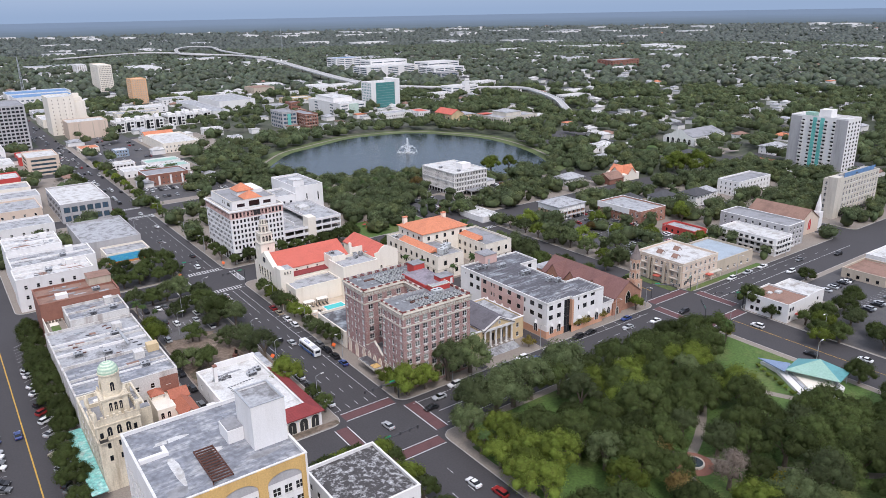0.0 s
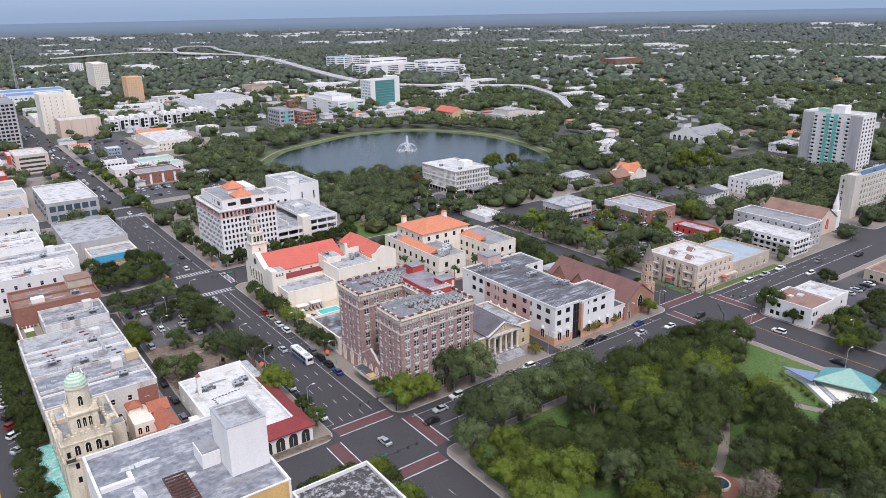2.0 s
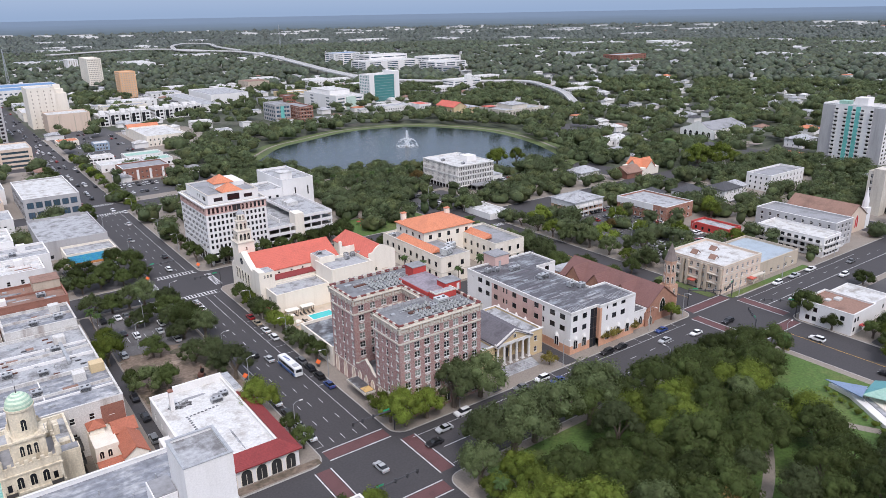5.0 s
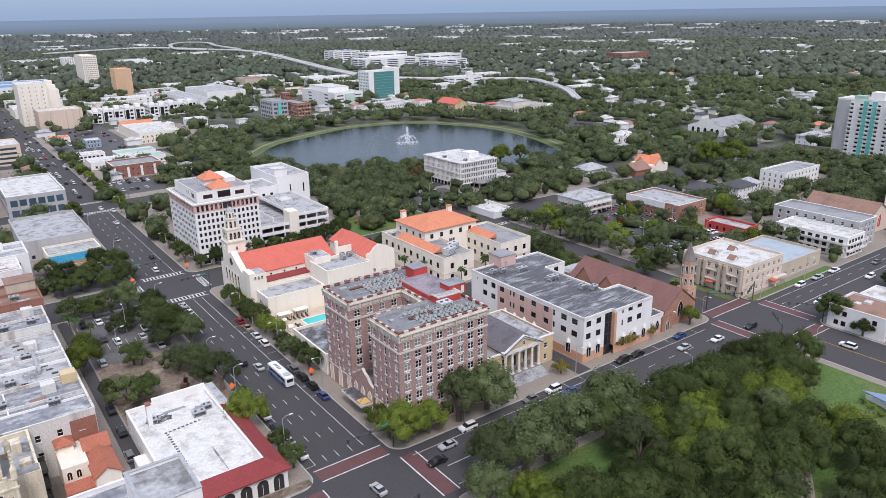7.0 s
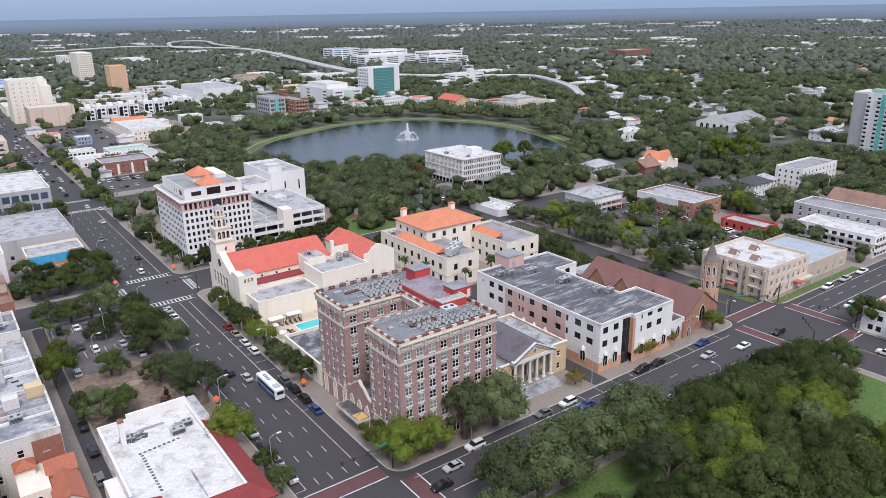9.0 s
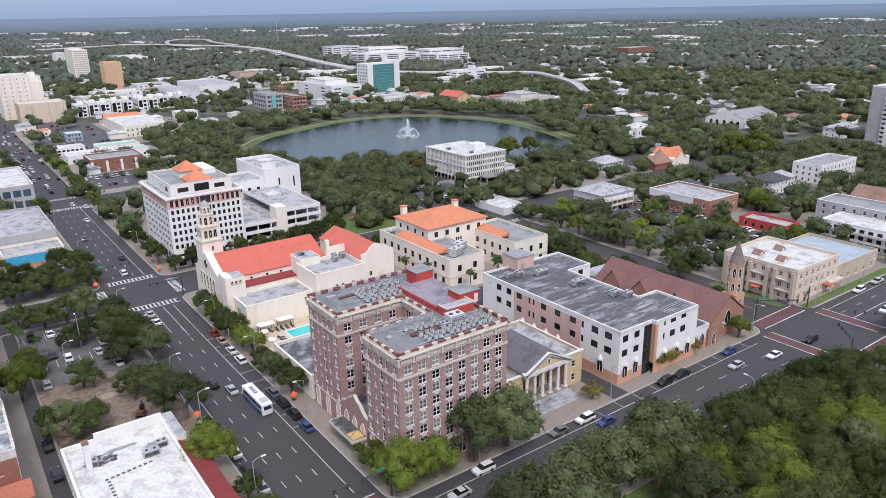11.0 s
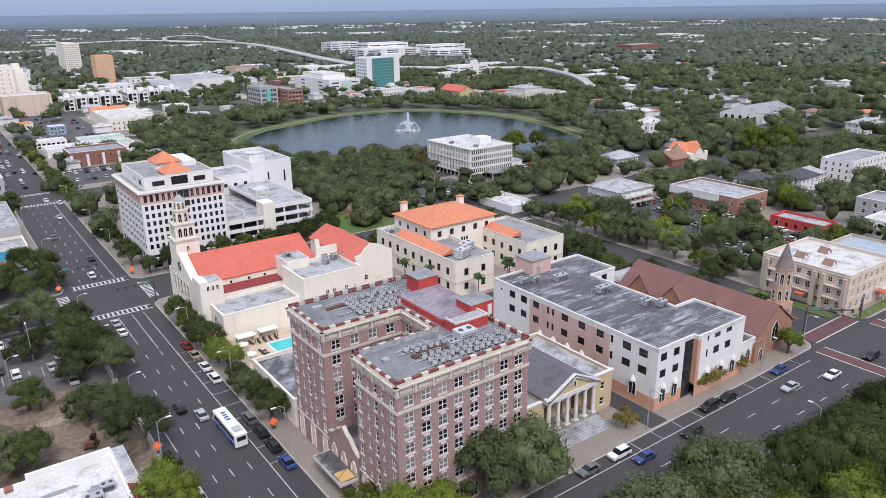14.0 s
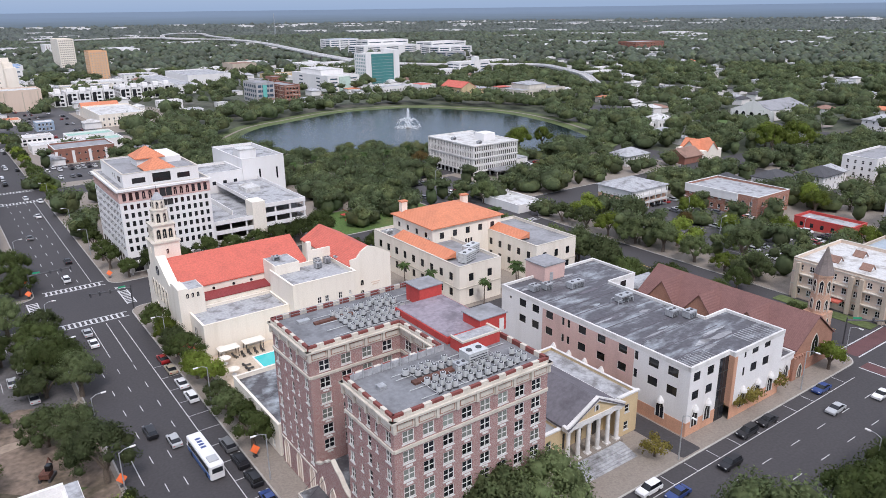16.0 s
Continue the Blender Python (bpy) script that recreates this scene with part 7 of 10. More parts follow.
for x in (9, 22, 33):
    boxes("groove", bl, stucco_tan, (x, x + 0.8, -0.1, 0, 0.5, 15.5))
bh = put("hotel_tower", "tall cream tower block with a stepped ornamental turret", "tower", 104, 128, 815, 850, 38, stucco_cream, roof_white, 10, (4, 0), ww=1.0, style="pale")
boxes("turret", bh, stucco_cream, (20, 34, 2, 16, 0.1, 32), (22, 32, 4, 14, 32, 36), (24, 30, 6, 12, 36, 40))
gy = put("parking_tower", "grey concrete grid-fronted tower", "tower", 40, 76, 745, 800, 40, stucco_grey, roof_grey, 12, (10, 12), ww=2.4, wh=1.9, style="plain")
put("condo_tower", "peach apartment slab tower with balcony rows", "apartment tower", 236, 256, 1040, 1066, 33, peach, peach, 11, (6, 7), ww=1.6, style="pale")
c2 = put("condo_tower", "beige apartment tower with long balcony stripes", "apartment tower", 234, 254, 1230, 1290, 42, stucco_cream, stucco_cream, 14, (8, 10), ww=1.6, style="pale")
put("condo_tower", "white slab apartment block", "apartment tower", 270, 288, 1620, 1670, 22, stucco_white, roof_white, 9, (4, 8), ww=2.0, style="pale")
put("mall_building", "long white civic building with blue signs", "building", 100, 170, 1080, 1130, 16, stucco_white, blue_roof, 3, (12, 6), ww=3, style="blue")
put("mall_building", "white commercial building beside the avenue", "building", 20, 78, 960, 1010, 14, stucco_white, roof_white, 3, (10, 6), ww=2, style="blue")
for x0, x1, y0, y1, h, wl_, rf in ((20, 50, 500, 520, 9, stucco_white, roof_pale), (18, 48, 525, 545, 10, stucco_cream, roof_pale), (18, 46, 556, 580, 11, stucco_red, roof_white), (22, 50, 630, 660, 8, stucco_white, roof_white),
                                   (56, 80, 662, 690, 7, stucco_red, roof_white), (16, 46, 420, 440, 10, stucco_white, roof_pale), (16, 46, 464, 494, 9, stucco_beige, roof_pale), (16, 50, 690, 730, 10, stucco_white, roof_white)):
    put("commercial_building", "low commercial building on the avenue with a flat roof", "commercial building", x0, x1, y0, y1, h, wl_, rf, 2, (5, 5), style="sash")

for x0, x1, y0, y1, h, wl_, rf in ((20, 76, 1040, 1090, 13, stucco_white, roof_white), (-40, 10, 980, 1040, 12, stucco_white, roof_pale), (104, 150, 880, 930, 9, stucco_cream, roof_white), (106, 160, 960, 1000, 8, stucco_white, roof_pale), (100, 180, 1160, 1210, 14, stucco_white, blue_roof),
                                   (180, 226, 880, 905, 8, stucco_cream, roof_pale), (200, 250, 930, 960, 7, stucco_white, roof_white), (30, 80, 1120, 1180, 12, stucco_grey, roof_white), (-60, 0, 740, 800, 14, stucco_red, roof_white), (-60, -8, 560, 620, 9, stucco_white, roof_pale), (-60, -8, 640, 700, 10, stucco_red, roof_white),
                                   (262, 300, 1000, 1030, 7, stucco_white, roof_pale), (110, 128, 590, 604, 5, stucco_white, roof_white), (134, 160, 580, 596, 5, stucco_white, teal_roof)):
    put("commercial_building", "low pale commercial building near the avenue's far end", "commercial building", x0, x1, y0, y1, h, wl_, rf, 2, (6, 5), ww=1.8, style="plain")

# ---- far shore and beyond ----
tt = put("glass_tower", "slim tower with teal glass and white side walls", "tower", 446, 486, 764, 788, 32, stucco_white, roof_white, 9, (12, 6), ww=2.2, wh=2.3, style="teal")
boxes("white_blade", tt, stucco_white, (33, 40, -1, 25, 0.1, 35))
boxes("side_pier", tt, stucco_white, (-0.4, 6, -0.5, 0, 0.1, 33))
boxes("glass_front", tt, glass_teal, (6.5, 33, -0.4, -0.05, 2, 31.4))
for z in np.arange(3.5, 31, 3.1):
    boxes("floor_line", tt, metal_grey, (6.5, 33, -0.5, -0.4, z, z + 0.18))
put("civic_building", "long low white building with rows of windows on the far shore", "building", 404, 440, 668, 688, 8.5, stucco_white, roof_pale, 2, (12, 5), style="sash")
put("civic_building", "white two-storey wing with a red roof edge", "building", 441, 456, 655, 676, 9, stucco_white, tile_red, 2, (5, 5), style="sash", par=0.2)
yg = thing("theatre", "pale yellow hall with red gabled roofs", "building", 452, 610)
occupy(450, 490, 608, 650)
boxes("wall", yg, stucco_yellow, (0, 16, 0, 30, 0.1, 9), (16, 36, 4, 26, 0.1, 6.5))
Mesh().gable(0, 16, 0, 30, 9, 13.5, "y", 0.5, 0, 1).part("roof", [tile_red, stucco_yellow], yg)
boxes("annex_roof", yg, roof_pale, (15.8, 36.2, 3.8, 26.2, 6.5, 6.9))
for y in (5, 12, 19, 26):
    put_arch(yg, "W", -0.02, y, 2, 2.2, 4.6, stucco_white, glass_dark)
for x in (4, 8, 12, 19, 24, 29, 33):
    put_arch(yg, "S", x, -0.02 if x < 16 else 3.98, 1.5, 1.6, 3.4, stucco_white, glass_dark)
lb = put("library", "pale grey stone library with a raised copper-topped centre", "library", 470, 520, 552, 592, 10, stone_pale, roof_pale, 2, (12, 8), ww=1.6, wh=2.6, style="grid")
boxes("raised_centre", lb, stone_pale, (15, 35, 8, 30, 9, 13))
boxes("red_roof", lb, tile_red, (2, 14, 30, 39, 10.1, 10.6))
Mesh().hip(15, 35, 8, 30, 13, 15.5, 0.5).part("centre_roof", roof_pale, lb)
put("office_building", "teal-framed glass office by the lake", "office building", 300, 316, 697, 727, 17, stucco_grey, roof_grey, 4, (4, 6), ww=3, wh=2.2, style="blue")
boxes("teal_fin", [o for o in scene.objects if o.name.startswith("office_building") and o.parent is None][-1], teal_paint, (5.5, 9.0, -0.7, -0.05, 0.2, 15))
put("apartment_building", "red brick mid-rise with white balconies", "apartment building", 318, 332, 680, 722, 15, brick_dull, roof_grey, 4, (4, 8), ww=1.8, style="white", belt=stone_pale)
put("exhibition_hall", "long low white hall with a pale flat roof", "hall", 271, 290, 823, 966, 8.5, stucco_white, roof_pale, 1, (4, 12), ww=3, style="plain")
put("exhibition_hall", "broad white hall with a pale grey roof", "hall", 299, 345, 882, 965, 12, stucco_white, roof_pale, 1, (4, 4), ww=2, style="plain")
put("commercial_building", "tan brick hall behind white shops", "commercial building", 391, 422, 1000, 1037, 13, stucco_tan, roof_brown, 2, (6, 4), style="plain")
put("commercial_building", "grey box shop with a flat roof", "commercial building", 346, 370, 838, 862, 6.5, stucco_grey, roof_pale, 1, (4, 2), style="plain")
put("commercial_building", "yellow and white low shops", "commercial building", 391, 430, 893, 915, 6.5, stucco_yellow, roof_white, 1, (8, 3), style="plain")
put("commercial_building", "red brick shop with a dark roof", "commercial building", 371, 384, 833, 850, 9, brick_dull, roof_grey, 2, (5, 2), style="white")
bc = put("office_building", "large cream stepped office with ribbon windows", "office building", 386, 420, 734, 814, 15, stucco_white, roof_white, 4, (3, 2), ww=8, wh=1.3, style="blue")
boxes("upper_storey", bc, stucco_white, (5, 30, 24, 70, 14.2, 19))
boxes("upper_roof", bc, roof_white, (4.8, 30.2, 23.8, 70.2, 19, 19.3))
boxes("green_bay", bc, mat("pale_green", (0.5, 0.62, 0.54), 0.7, 0.08), (12, 24, -1.2, 0, 0.2, 14))
for x0, x1, y0, y1, h in ((480, 518, 983, 1030, 9), (524, 566, 994, 1021, 8), (563, 596, 790, 815, 7.5), (671, 712, 655, 677, 7), (505, 540, 905, 930, 8), (430, 470, 1080, 1110, 9), (350, 380, 1010, 1040, 7), (300, 330, 1060, 1090, 7), (720, 760, 700, 720, 6), (690, 740, 880, 900, 8)):
    put("commercial_building", "pale flat-roofed commercial building beyond the lake", "commercial building", x0, x1, y0, y1, h, stucco_white, roof_white, 2, (8, 6), ww=1.8, style="plain")
wt_ = put("office_building", "white office with a slim stair tower beyond the lake", "office building", 594, 640, 800, 826, 14, stucco_white, roof_white, 4, (3, 2), ww=12, wh=1.2, style="blue")
boxes("stair_tower", wt_, stucco_white, (22, 29, -0.6, 6, 0.1, 20))
put("office_building", "dark grey office with pale floor bands", "office building", 730, 768, 1014, 1040, 12, stucco_grey, roof_grey, 4, (2, 2), ww=16, wh=1.6, style="blue")
for x0, x1, y0, y1, h, rf in ((652, 760, 1128, 1180, 20, roof_white), (690, 770, 1180, 1220, 27, roof_white), (735, 800, 1040, 1090, 19, roof_white), (760, 830, 1095, 1140, 24, roof_white), (705, 765, 1345, 1385, 24, blue_roof)):
    put("hospital", "white hospital block with long ribbon windows", "hospital", x0, x1, y0, y1, h, stucco_white, rf, 6, (3, 2), ww=22, wh=1.5, style="blue", group="hospital blocks")
put("apartment_building", "red-brown apartment block far among trees", "apartment building", 1085, 1160, 945, 985, 17, brick_dull, roof_pale, 4, (10, 5), ww=2.5, style="white")
put("motel", "long white motel block among far trees", "building", 1044, 1107, 903, 925, 8, stucco_white, roof_white, 2, (10, 3), ww=2, style="white")

# houses and halls to the east of the lake
wh_ = put("pavilion", "white low pavilion with a hipped white roof", "pavilion", 447, 470, 396, 414, 4.6, stucco_white, roof_white, 1, (6, 5), ww=1.2, wh=2, style="white", par=0.2)
Mesh().hip(4, 19, 3, 15, 4.6, 8.0, 0.8).part("hip_roof", roof_white, wh_)
boxes("side_terrace", wh_, stucco_white, (23, 40, 2, 6, 0.1, 3.6), (-8, 0, 3, 14, 0.1, 3.4))
oc = thing("chapel", "brick chapel with bright orange tile roofs", "chapel", 380, 316)
occupy(366, 402, 306, 342)
boxes("wall", oc, stucco_cream, (0, 16, 0, 16, 0.1, 5))
Mesh().gable(0, 16, 4, 12, 5, 9.2, "x", 0.5, 0, 1).part("roof", [tile_orange, stucco_cream], oc)
Mesh().gable(4, 12, 0, 16, 5, 9.0, "y", 0.5, 0, 1).part("roof", [tile_orange, stucco_cream], oc)
boxes("hall_wall", oc, brick_dull, (-14, 0, 0, 12, 0.1, 3.6))
Mesh().gable(-14, 0, 0, 12, 3.6, 7.0, "x", 0.5, 0, 1).part("hall_roof", [roof_brown, brick_dull], oc)
ms = thing("mission_hall", "white mission-style hall with a curved front gable", "hall", 526, 366)
occupy(520, 580, 362, 412)
boxes("wall", ms, stucco_white, (0, 46, 0, 28, 0.1, 7))
Mesh().gable(1, 46, 0, 28, 7, 11.5, "x", 0.1, 0, 1).part("roof", [roof_grey, stucco_white], ms)
g = [(-2, 6), (2, 7.5), (6, 8.6), (9, 11), (14, 13.2), (19, 11), (22, 8.6), (26, 7.5), (30, 6)]
b = Mesh()
b.face((-0.1, 30, 0), (-0.1, -2, 0), *[(-0.1, y, z) for y, z in g])
b.face((0.8, -2, 0), (0.8, 30, 0), *[(0.8, y, z) for y, z in reversed(g)])
b.part("front_gable", stucco_white, ms)
for y in (3, 8, 14, 20, 25):
    put_arch(ms, "W", -0.12, y, 0.5, 2.6, 4.8, stucco_white, glass_dark)
for x0, y0, w, d, h, rf in ((344, 256, 14, 11, 6, roof_shingle), (362, 246, 15, 12, 6.5, roof_shingle), (378, 250, 12, 10, 5, roof_pale), (330, 268, 10, 10, 5, roof_shingle), (540, 300, 20, 14, 6, roof_pale), (440, 300, 16, 12, 6, roof_pale), (470, 330, 14, 11, 5, roof_shingle), (455, 205, 24, 14, 6, roof_pale), (340, 330, 16, 12, 5, roof_pale)):
    hs = thing("house", "pale wooden two-storey house with a pitched roof", "house", x0, y0)
    occupy(x0, x0 + w, y0, y0 + d)
    shell(hs, 0, w, 0, d, 0, h, stucco_white, rf, {"S": even(w, 4, 1.0, [(1, 1.4), (h - 2.0, 1.3)], 0.6), "W": even(d, 3, 1.0, [(1, 1.4), (h - 2.0, 1.3)], 0.6)}, 0.1, "sash")
    Mesh().hip(0, w, 0, d, h, h + 3.2, 0.7).part("hip_roof", rf, hs)
rd = put("restaurant", "red-painted low restaurant with a metal roof", "restaurant", 308, 318, 208, 228, 4.0, stucco_red, roof_pale, 1, (3, 5), ww=1.2, style="plain")
put("carport", "long flat white carport roof", "carport", 243, 256, 300, 322, 3.2, stucco_white, roof_white, 1, (0, 0))
put("shop_building", "brown-roofed restaurant beside the parking lot", "restaurant", 312, 332, 118, 136, 4.5, stucco_tan, roof_brown, 1, (4, 4), style="plain")
put("garage_building", "white low shed at the corner", "shed", 338, 362, 118, 138, 4.5, stucco_white, roof_white, 1, (3, 2), style="plain")


# elevated highway, sweeping in from the horizon
def spline(pts, k=10):
    out = []
    P_ = [pts[0], *pts, pts[-1]]
    for i in range(1, len(P_) - 2):
        p0, p1, p2, p3 = (Vector(P_[i + j]) for j in (-1, 0, 1, 2))
        for s in range(k):
            t = s / k
            out.append(0.5 * (2 * p1 + (p2 - p0) * t + (2 * p0 - 5 * p1 + 4 * p2 - p3) * t * t + (3 * p1 - p0 - 3 * p2 + p3) * t ** 3))
    return out + [Vector(pts[-1])]


deck_concrete = mat("deck_concrete", (0.4, 0.39, 0.375), 0.85, 0.12, 0.02, 0.3, 0.15)


def highway(pts, width):
    line = spline(pts)
    ob = thing("highway_viaduct", "pale concrete elevated highway on piers", "highway", 0, 0)
    rl = []
    for i, p in enumerate(line):
        t = (line[min(i + 1, len(line) - 1)] - line[max(i - 1, 0)]).normalized()
        rl.append((p, Vector((t.y, -t.x, 0)).normalized()))
    for nm, a, c, z0, z1, m in (("deck", -width / 2, width / 2, -1.5, 0, deck_concrete), ("barrier", -width / 2, -width / 2 + 0.5, 0, 1.2, stucco_white), ("barrier", width / 2 - 0.5, width / 2, 0, 1.2, stucco_white)):
        b = Mesh()
        for (p, n), (q, k) in zip(rl, rl[1:]):
            z = Vector((0, 0, 1))
            A, B, C, D_ = p + n * a, p + n * c, q + k * c, q + k * a
            b.face(A + z * z1, B + z * z1, C + z * z1, D_ + z * z1)
            b.face(A + z * z0, A + z * z1, D_ + z * z1, D_ + z * z0)
            b.face(B + z * z1, B + z * z0, C + z * z0, C + z * z1)
        b.part(nm, m, ob)
    for i in range(0, len(rl), 3):
        p = rl[i][0]
        Mesh().cyl(p.x, p.y, 1.0, -0.5, p.z - 1.4, 8).part("pier", concrete, ob)
    for i in range(len(rl) - 1):
        for s in (0.3, 0.7):
            p = rl[i][0].lerp(rl[i + 1][0], s)
            OCC.append((p.x - width * 1.1, p.x + width * 1.1, p.y - width * 1.1, p.y + width * 1.1))
    return ob


highway([(300, 2080, 13), (416, 2150, 13), (540, 2200, 13), (615, 2090, 13), (652, 1925, 13), (688, 1810, 13), (679, 1611, 12), (614, 1297, 11), (576, 1109, 10), (562, 983, 9), (573, 910, 9)], 15)
highway([(573, 910, 9), (605, 855, 9), (650, 808, 9), (686, 765, 9), (668, 709, 9), (635, 641, 8), (600, 590, 5), (572, 552, 2)], 8)
highway([(698, 1833, 15), (731, 2094, 15), (785, 2330, 15), (755, 2440, 15), (680, 2330, 15), (623, 2148, 15), (599, 2004, 14), (640, 1905, 13.5)], 10)

# ---- lots, lawns, park ----
patch("parking_lot", asphalt_worn, 54.5, 81, 250, 293, 0.17, "asphalt parking lot under trees")
patch("dirt_lot", dirt, 54.5, 81, 213, 249.6, 0.17, "bare sandy vacant lot with scrub")
patch("alley", asphalt, 50.8, 54, 166, 294, 0.18, "narrow dark asphalt alley")
patch("verge", dirt, 56, 81, 165.8, 168.2, 0.18, "dry sandy verge beside the pavement", 0.5)
patch("driveway", asphalt, 134, 137, 166, 240, 0.18, "asphalt service lane", 0.5)
patch("driveway", asphalt, 161.5, 166.5, 165.6, 240, 0.18, "asphalt driveway beside the office", 0.5)
patch("driveway", asphalt, 134, 222, 226, 240, 0.175, "asphalt alley behind the hotel", 0.5)
patch("parking_lot", asphalt_lot, 262, 306, 205, 292, 0.17, "asphalt parking lot with trees")
patch("parking_lot", asphalt_lot, 247, 312, 20, 118, 0.17, "large asphalt parking lot")
patch("parking_lot", asphalt_lot, 279, 364, 100, 141, 0.18, "asphalt parking lot")
patch("parking_lot", asphalt_lot, 226, 262, 330, 368, 0.17, "asphalt parking lot by the lake")
patch("parking_lot", asphalt_lot, 302, 350, 340, 372, 0.19, "asphalt parking lot beside the lake office")
patch("parking_lot", asphalt_lot, 104, 168, 470, 514, 0.17, "asphalt parking lot")
patch("parking_lot", asphalt_lot, 54.5, 81, 318, 352, 0.17, "asphalt parking lot behind trees")
patch("parking_lot", asphalt_lot, 440, 500, 424, 470, 0.2, "asphalt parking lot east of the lake")
patch("lawn", grass, 104, 220, -8, 141, 0.17, "park lawn under the trees", 8)
patch("lawn", grass, 246.5, 300, 165.6, 168.4, 0.18, "grass strip", 0.5)
patch("lawn", grass_bank, 240.5, 244.6, 171, 196, 0.18, "narrow worn lawn beside the apartments", 0.5)
patch("parking_lot", asphalt_lot, 472, 530, 452, 500, 0.2, "asphalt parking lot beyond the pavilion")
patch("parking_lot", asphalt_lot, 106, 160, 600, 780, 0.17, "asphalt street and parking between low buildings")
patch("lawn", grass, 476, 520, 352, 392, 0.1, "open lawn")
patch("court", concrete, 496, 540, 330, 350, 0.12, "pale concrete courts beside the lawn")
patch("lawn", grass, 172, 222, 316.5, 345, 0.18, "small lawn with red play equipment")
LOTA = np.array([(262, 306, 205, 292), (247, 312, 20, 118), (279, 364, 100, 141), (226, 262, 330, 368), (302, 350, 340, 372), (104, 168, 470, 514), (440, 500, 424, 470), (54, 82, 318, 352), (472, 530, 452, 500), (106, 160, 600, 780), (470, 540, 328, 400), (420, 470, 376, 396)])
LOTS = [(54.5, 81, 250, 293), (262, 306, 205, 292)]


def park_path(pts, w=2.6):
    b = Mesh()
    line = [p.to_2d() for p in spline([(x, y, 0) for x, y in pts], 6)]
    for i in range(len(line) - 1):
        t = (line[i + 1] - line[i]).normalized()
        n = Vector((t.y, -t.x)) * w / 2
        a, c = line[i], line[i + 1]
        b.face((*(a + n), 0.185), (*(c + n), 0.185), (*(c - n), 0.185), (*(a - n), 0.185))
    structure(b.part("park_path", concrete), "pale concrete path through the park", "path")


park_path([(104, 141), (122, 122), (140, 104), (147, 94)])
park_path([(147, 94), (160, 100), (178, 112), (196, 126), (220, 141)])
park_path([(147, 94), (158, 80), (176, 62), (200, 40), (220, 20)])
park_path([(147, 94), (130, 80), (112, 60)])
park_path([(188, 118), (192, 106), (196, 96), (201, 88)])
b = Mesh()
b.prism(rounded(101.4, 112, 133, 143.6, 3), 0.1, 0.19)
structure(b.part("plaza", concrete), "paved corner plaza", "plaza")

# park fountain
fo = thing("park_fountain", "round stone park fountain with a dark central pedestal", "fountain", 145.2, 91.6, 0.17)
b = Mesh()
b.cyl(0, 0, 2.7, 0, 0.7, 24)
b.part("basin", stone_pale, fo)
Mesh().cyl(0, 0, 2.3, 0.6, 0.72, 24).part("basin_water", water, fo)
Mesh().cyl(0, 0, 0.5, 0.7, 2.2, 10, 0, 0.6).part("pedestal", metal_dark, fo)
Mesh().cyl(0, 0, 5.2, 0, 0.03, 32).part("paving", brick_dull, fo)


def make_bandshell():
    ob = thing("bandshell", "park bandshell with folded teal roof planes over a white stage", "bandshell", 208, 93, 0.17)
    st = [(1.8, 19), (0.2, 12.6), (-8.7, -0.6), (-1.4, -8.4), (6, -6.5), (11, 3), (7, 12)]
    Mesh().prism(st, 0, 1.1).part("stage", stucco_white, ob)
    for i, k in enumerate((0.8, 0.62)):
        Mesh().prism([(x * k + 1.2, y * k) for x, y in st], 1.1 + 0.25 * i, 1.35 + 0.25 * i).part("stage_riser", (roof_pale, stucco_cream)[i], ob)

    def sheet(name, material, label, *tris):
        b = Mesh()
        for t in tris:
            b.face(*t)
            lo = [(x, y, z - 0.25) for x, y, z in t]
            b.face(*lo[::-1])
            for i in range(3):
                j = (i + 1) % 3
                b.face(t[i], lo[i], lo[j], t[j])
        return b.part(name, material, ob, label)
    L_, R_, A_, B_, C_ = (-1.6, 9.0, 3.3), (3.0, -6.2, 3.8), (9.0, 3.4, 5.8), (11.5, -5.0, 4.0), (9.0, 10.5, 3.2)
    sheet("green_roof", teal_roof, "pale green folded roof plane", (L_, R_, A_))
    sheet("teal_roof", mat("teal_sheet", (0.1, 0.3, 0.31), 0.5, 0.12), "deeper teal roof planes", (R_, B_, A_), (L_, A_, C_))
    sheet("blue_fin", mat("blue_sheet", (0.2, 0.27, 0.4), 0.5, 0.12), "blue-grey roof fin", ((2.4, 20.4, 1.6), (-3.2, 8.2, 3.4), (2.5, 9.5, 4.0)))
    b = Mesh()
    b.box(4.5, 9, 3, 3.6, 1.1, 4.0)
    b.part("back_wall", stucco_white, ob)
    for x, y, h in ((3.2, -5.6, 3.5), (10.8, -4.6, 3.8), (-0.8, 8.4, 3.1), (8.6, 3.6, 5.4), (8.4, 9.8, 3.0)):
        Mesh().cyl(x, y, 0.16, 0, h, 8).part("column", metal_grey, ob)
    return ob


make_bandshell()
OCC.append((196, 222, 78, 116))


# ---- trees ----
def ico(sub):
    b = bmesh.new()
    bmesh.ops.create_icosphere(b, subdivisions=sub, radius=1)
    v = np.array([x.co[:] for x in b.verts])
    f = np.array([[x.index for x in q.verts] for q in b.faces])
    b.free()
    return v, f


ICO1, ICO2 = ico(1), ico(2)


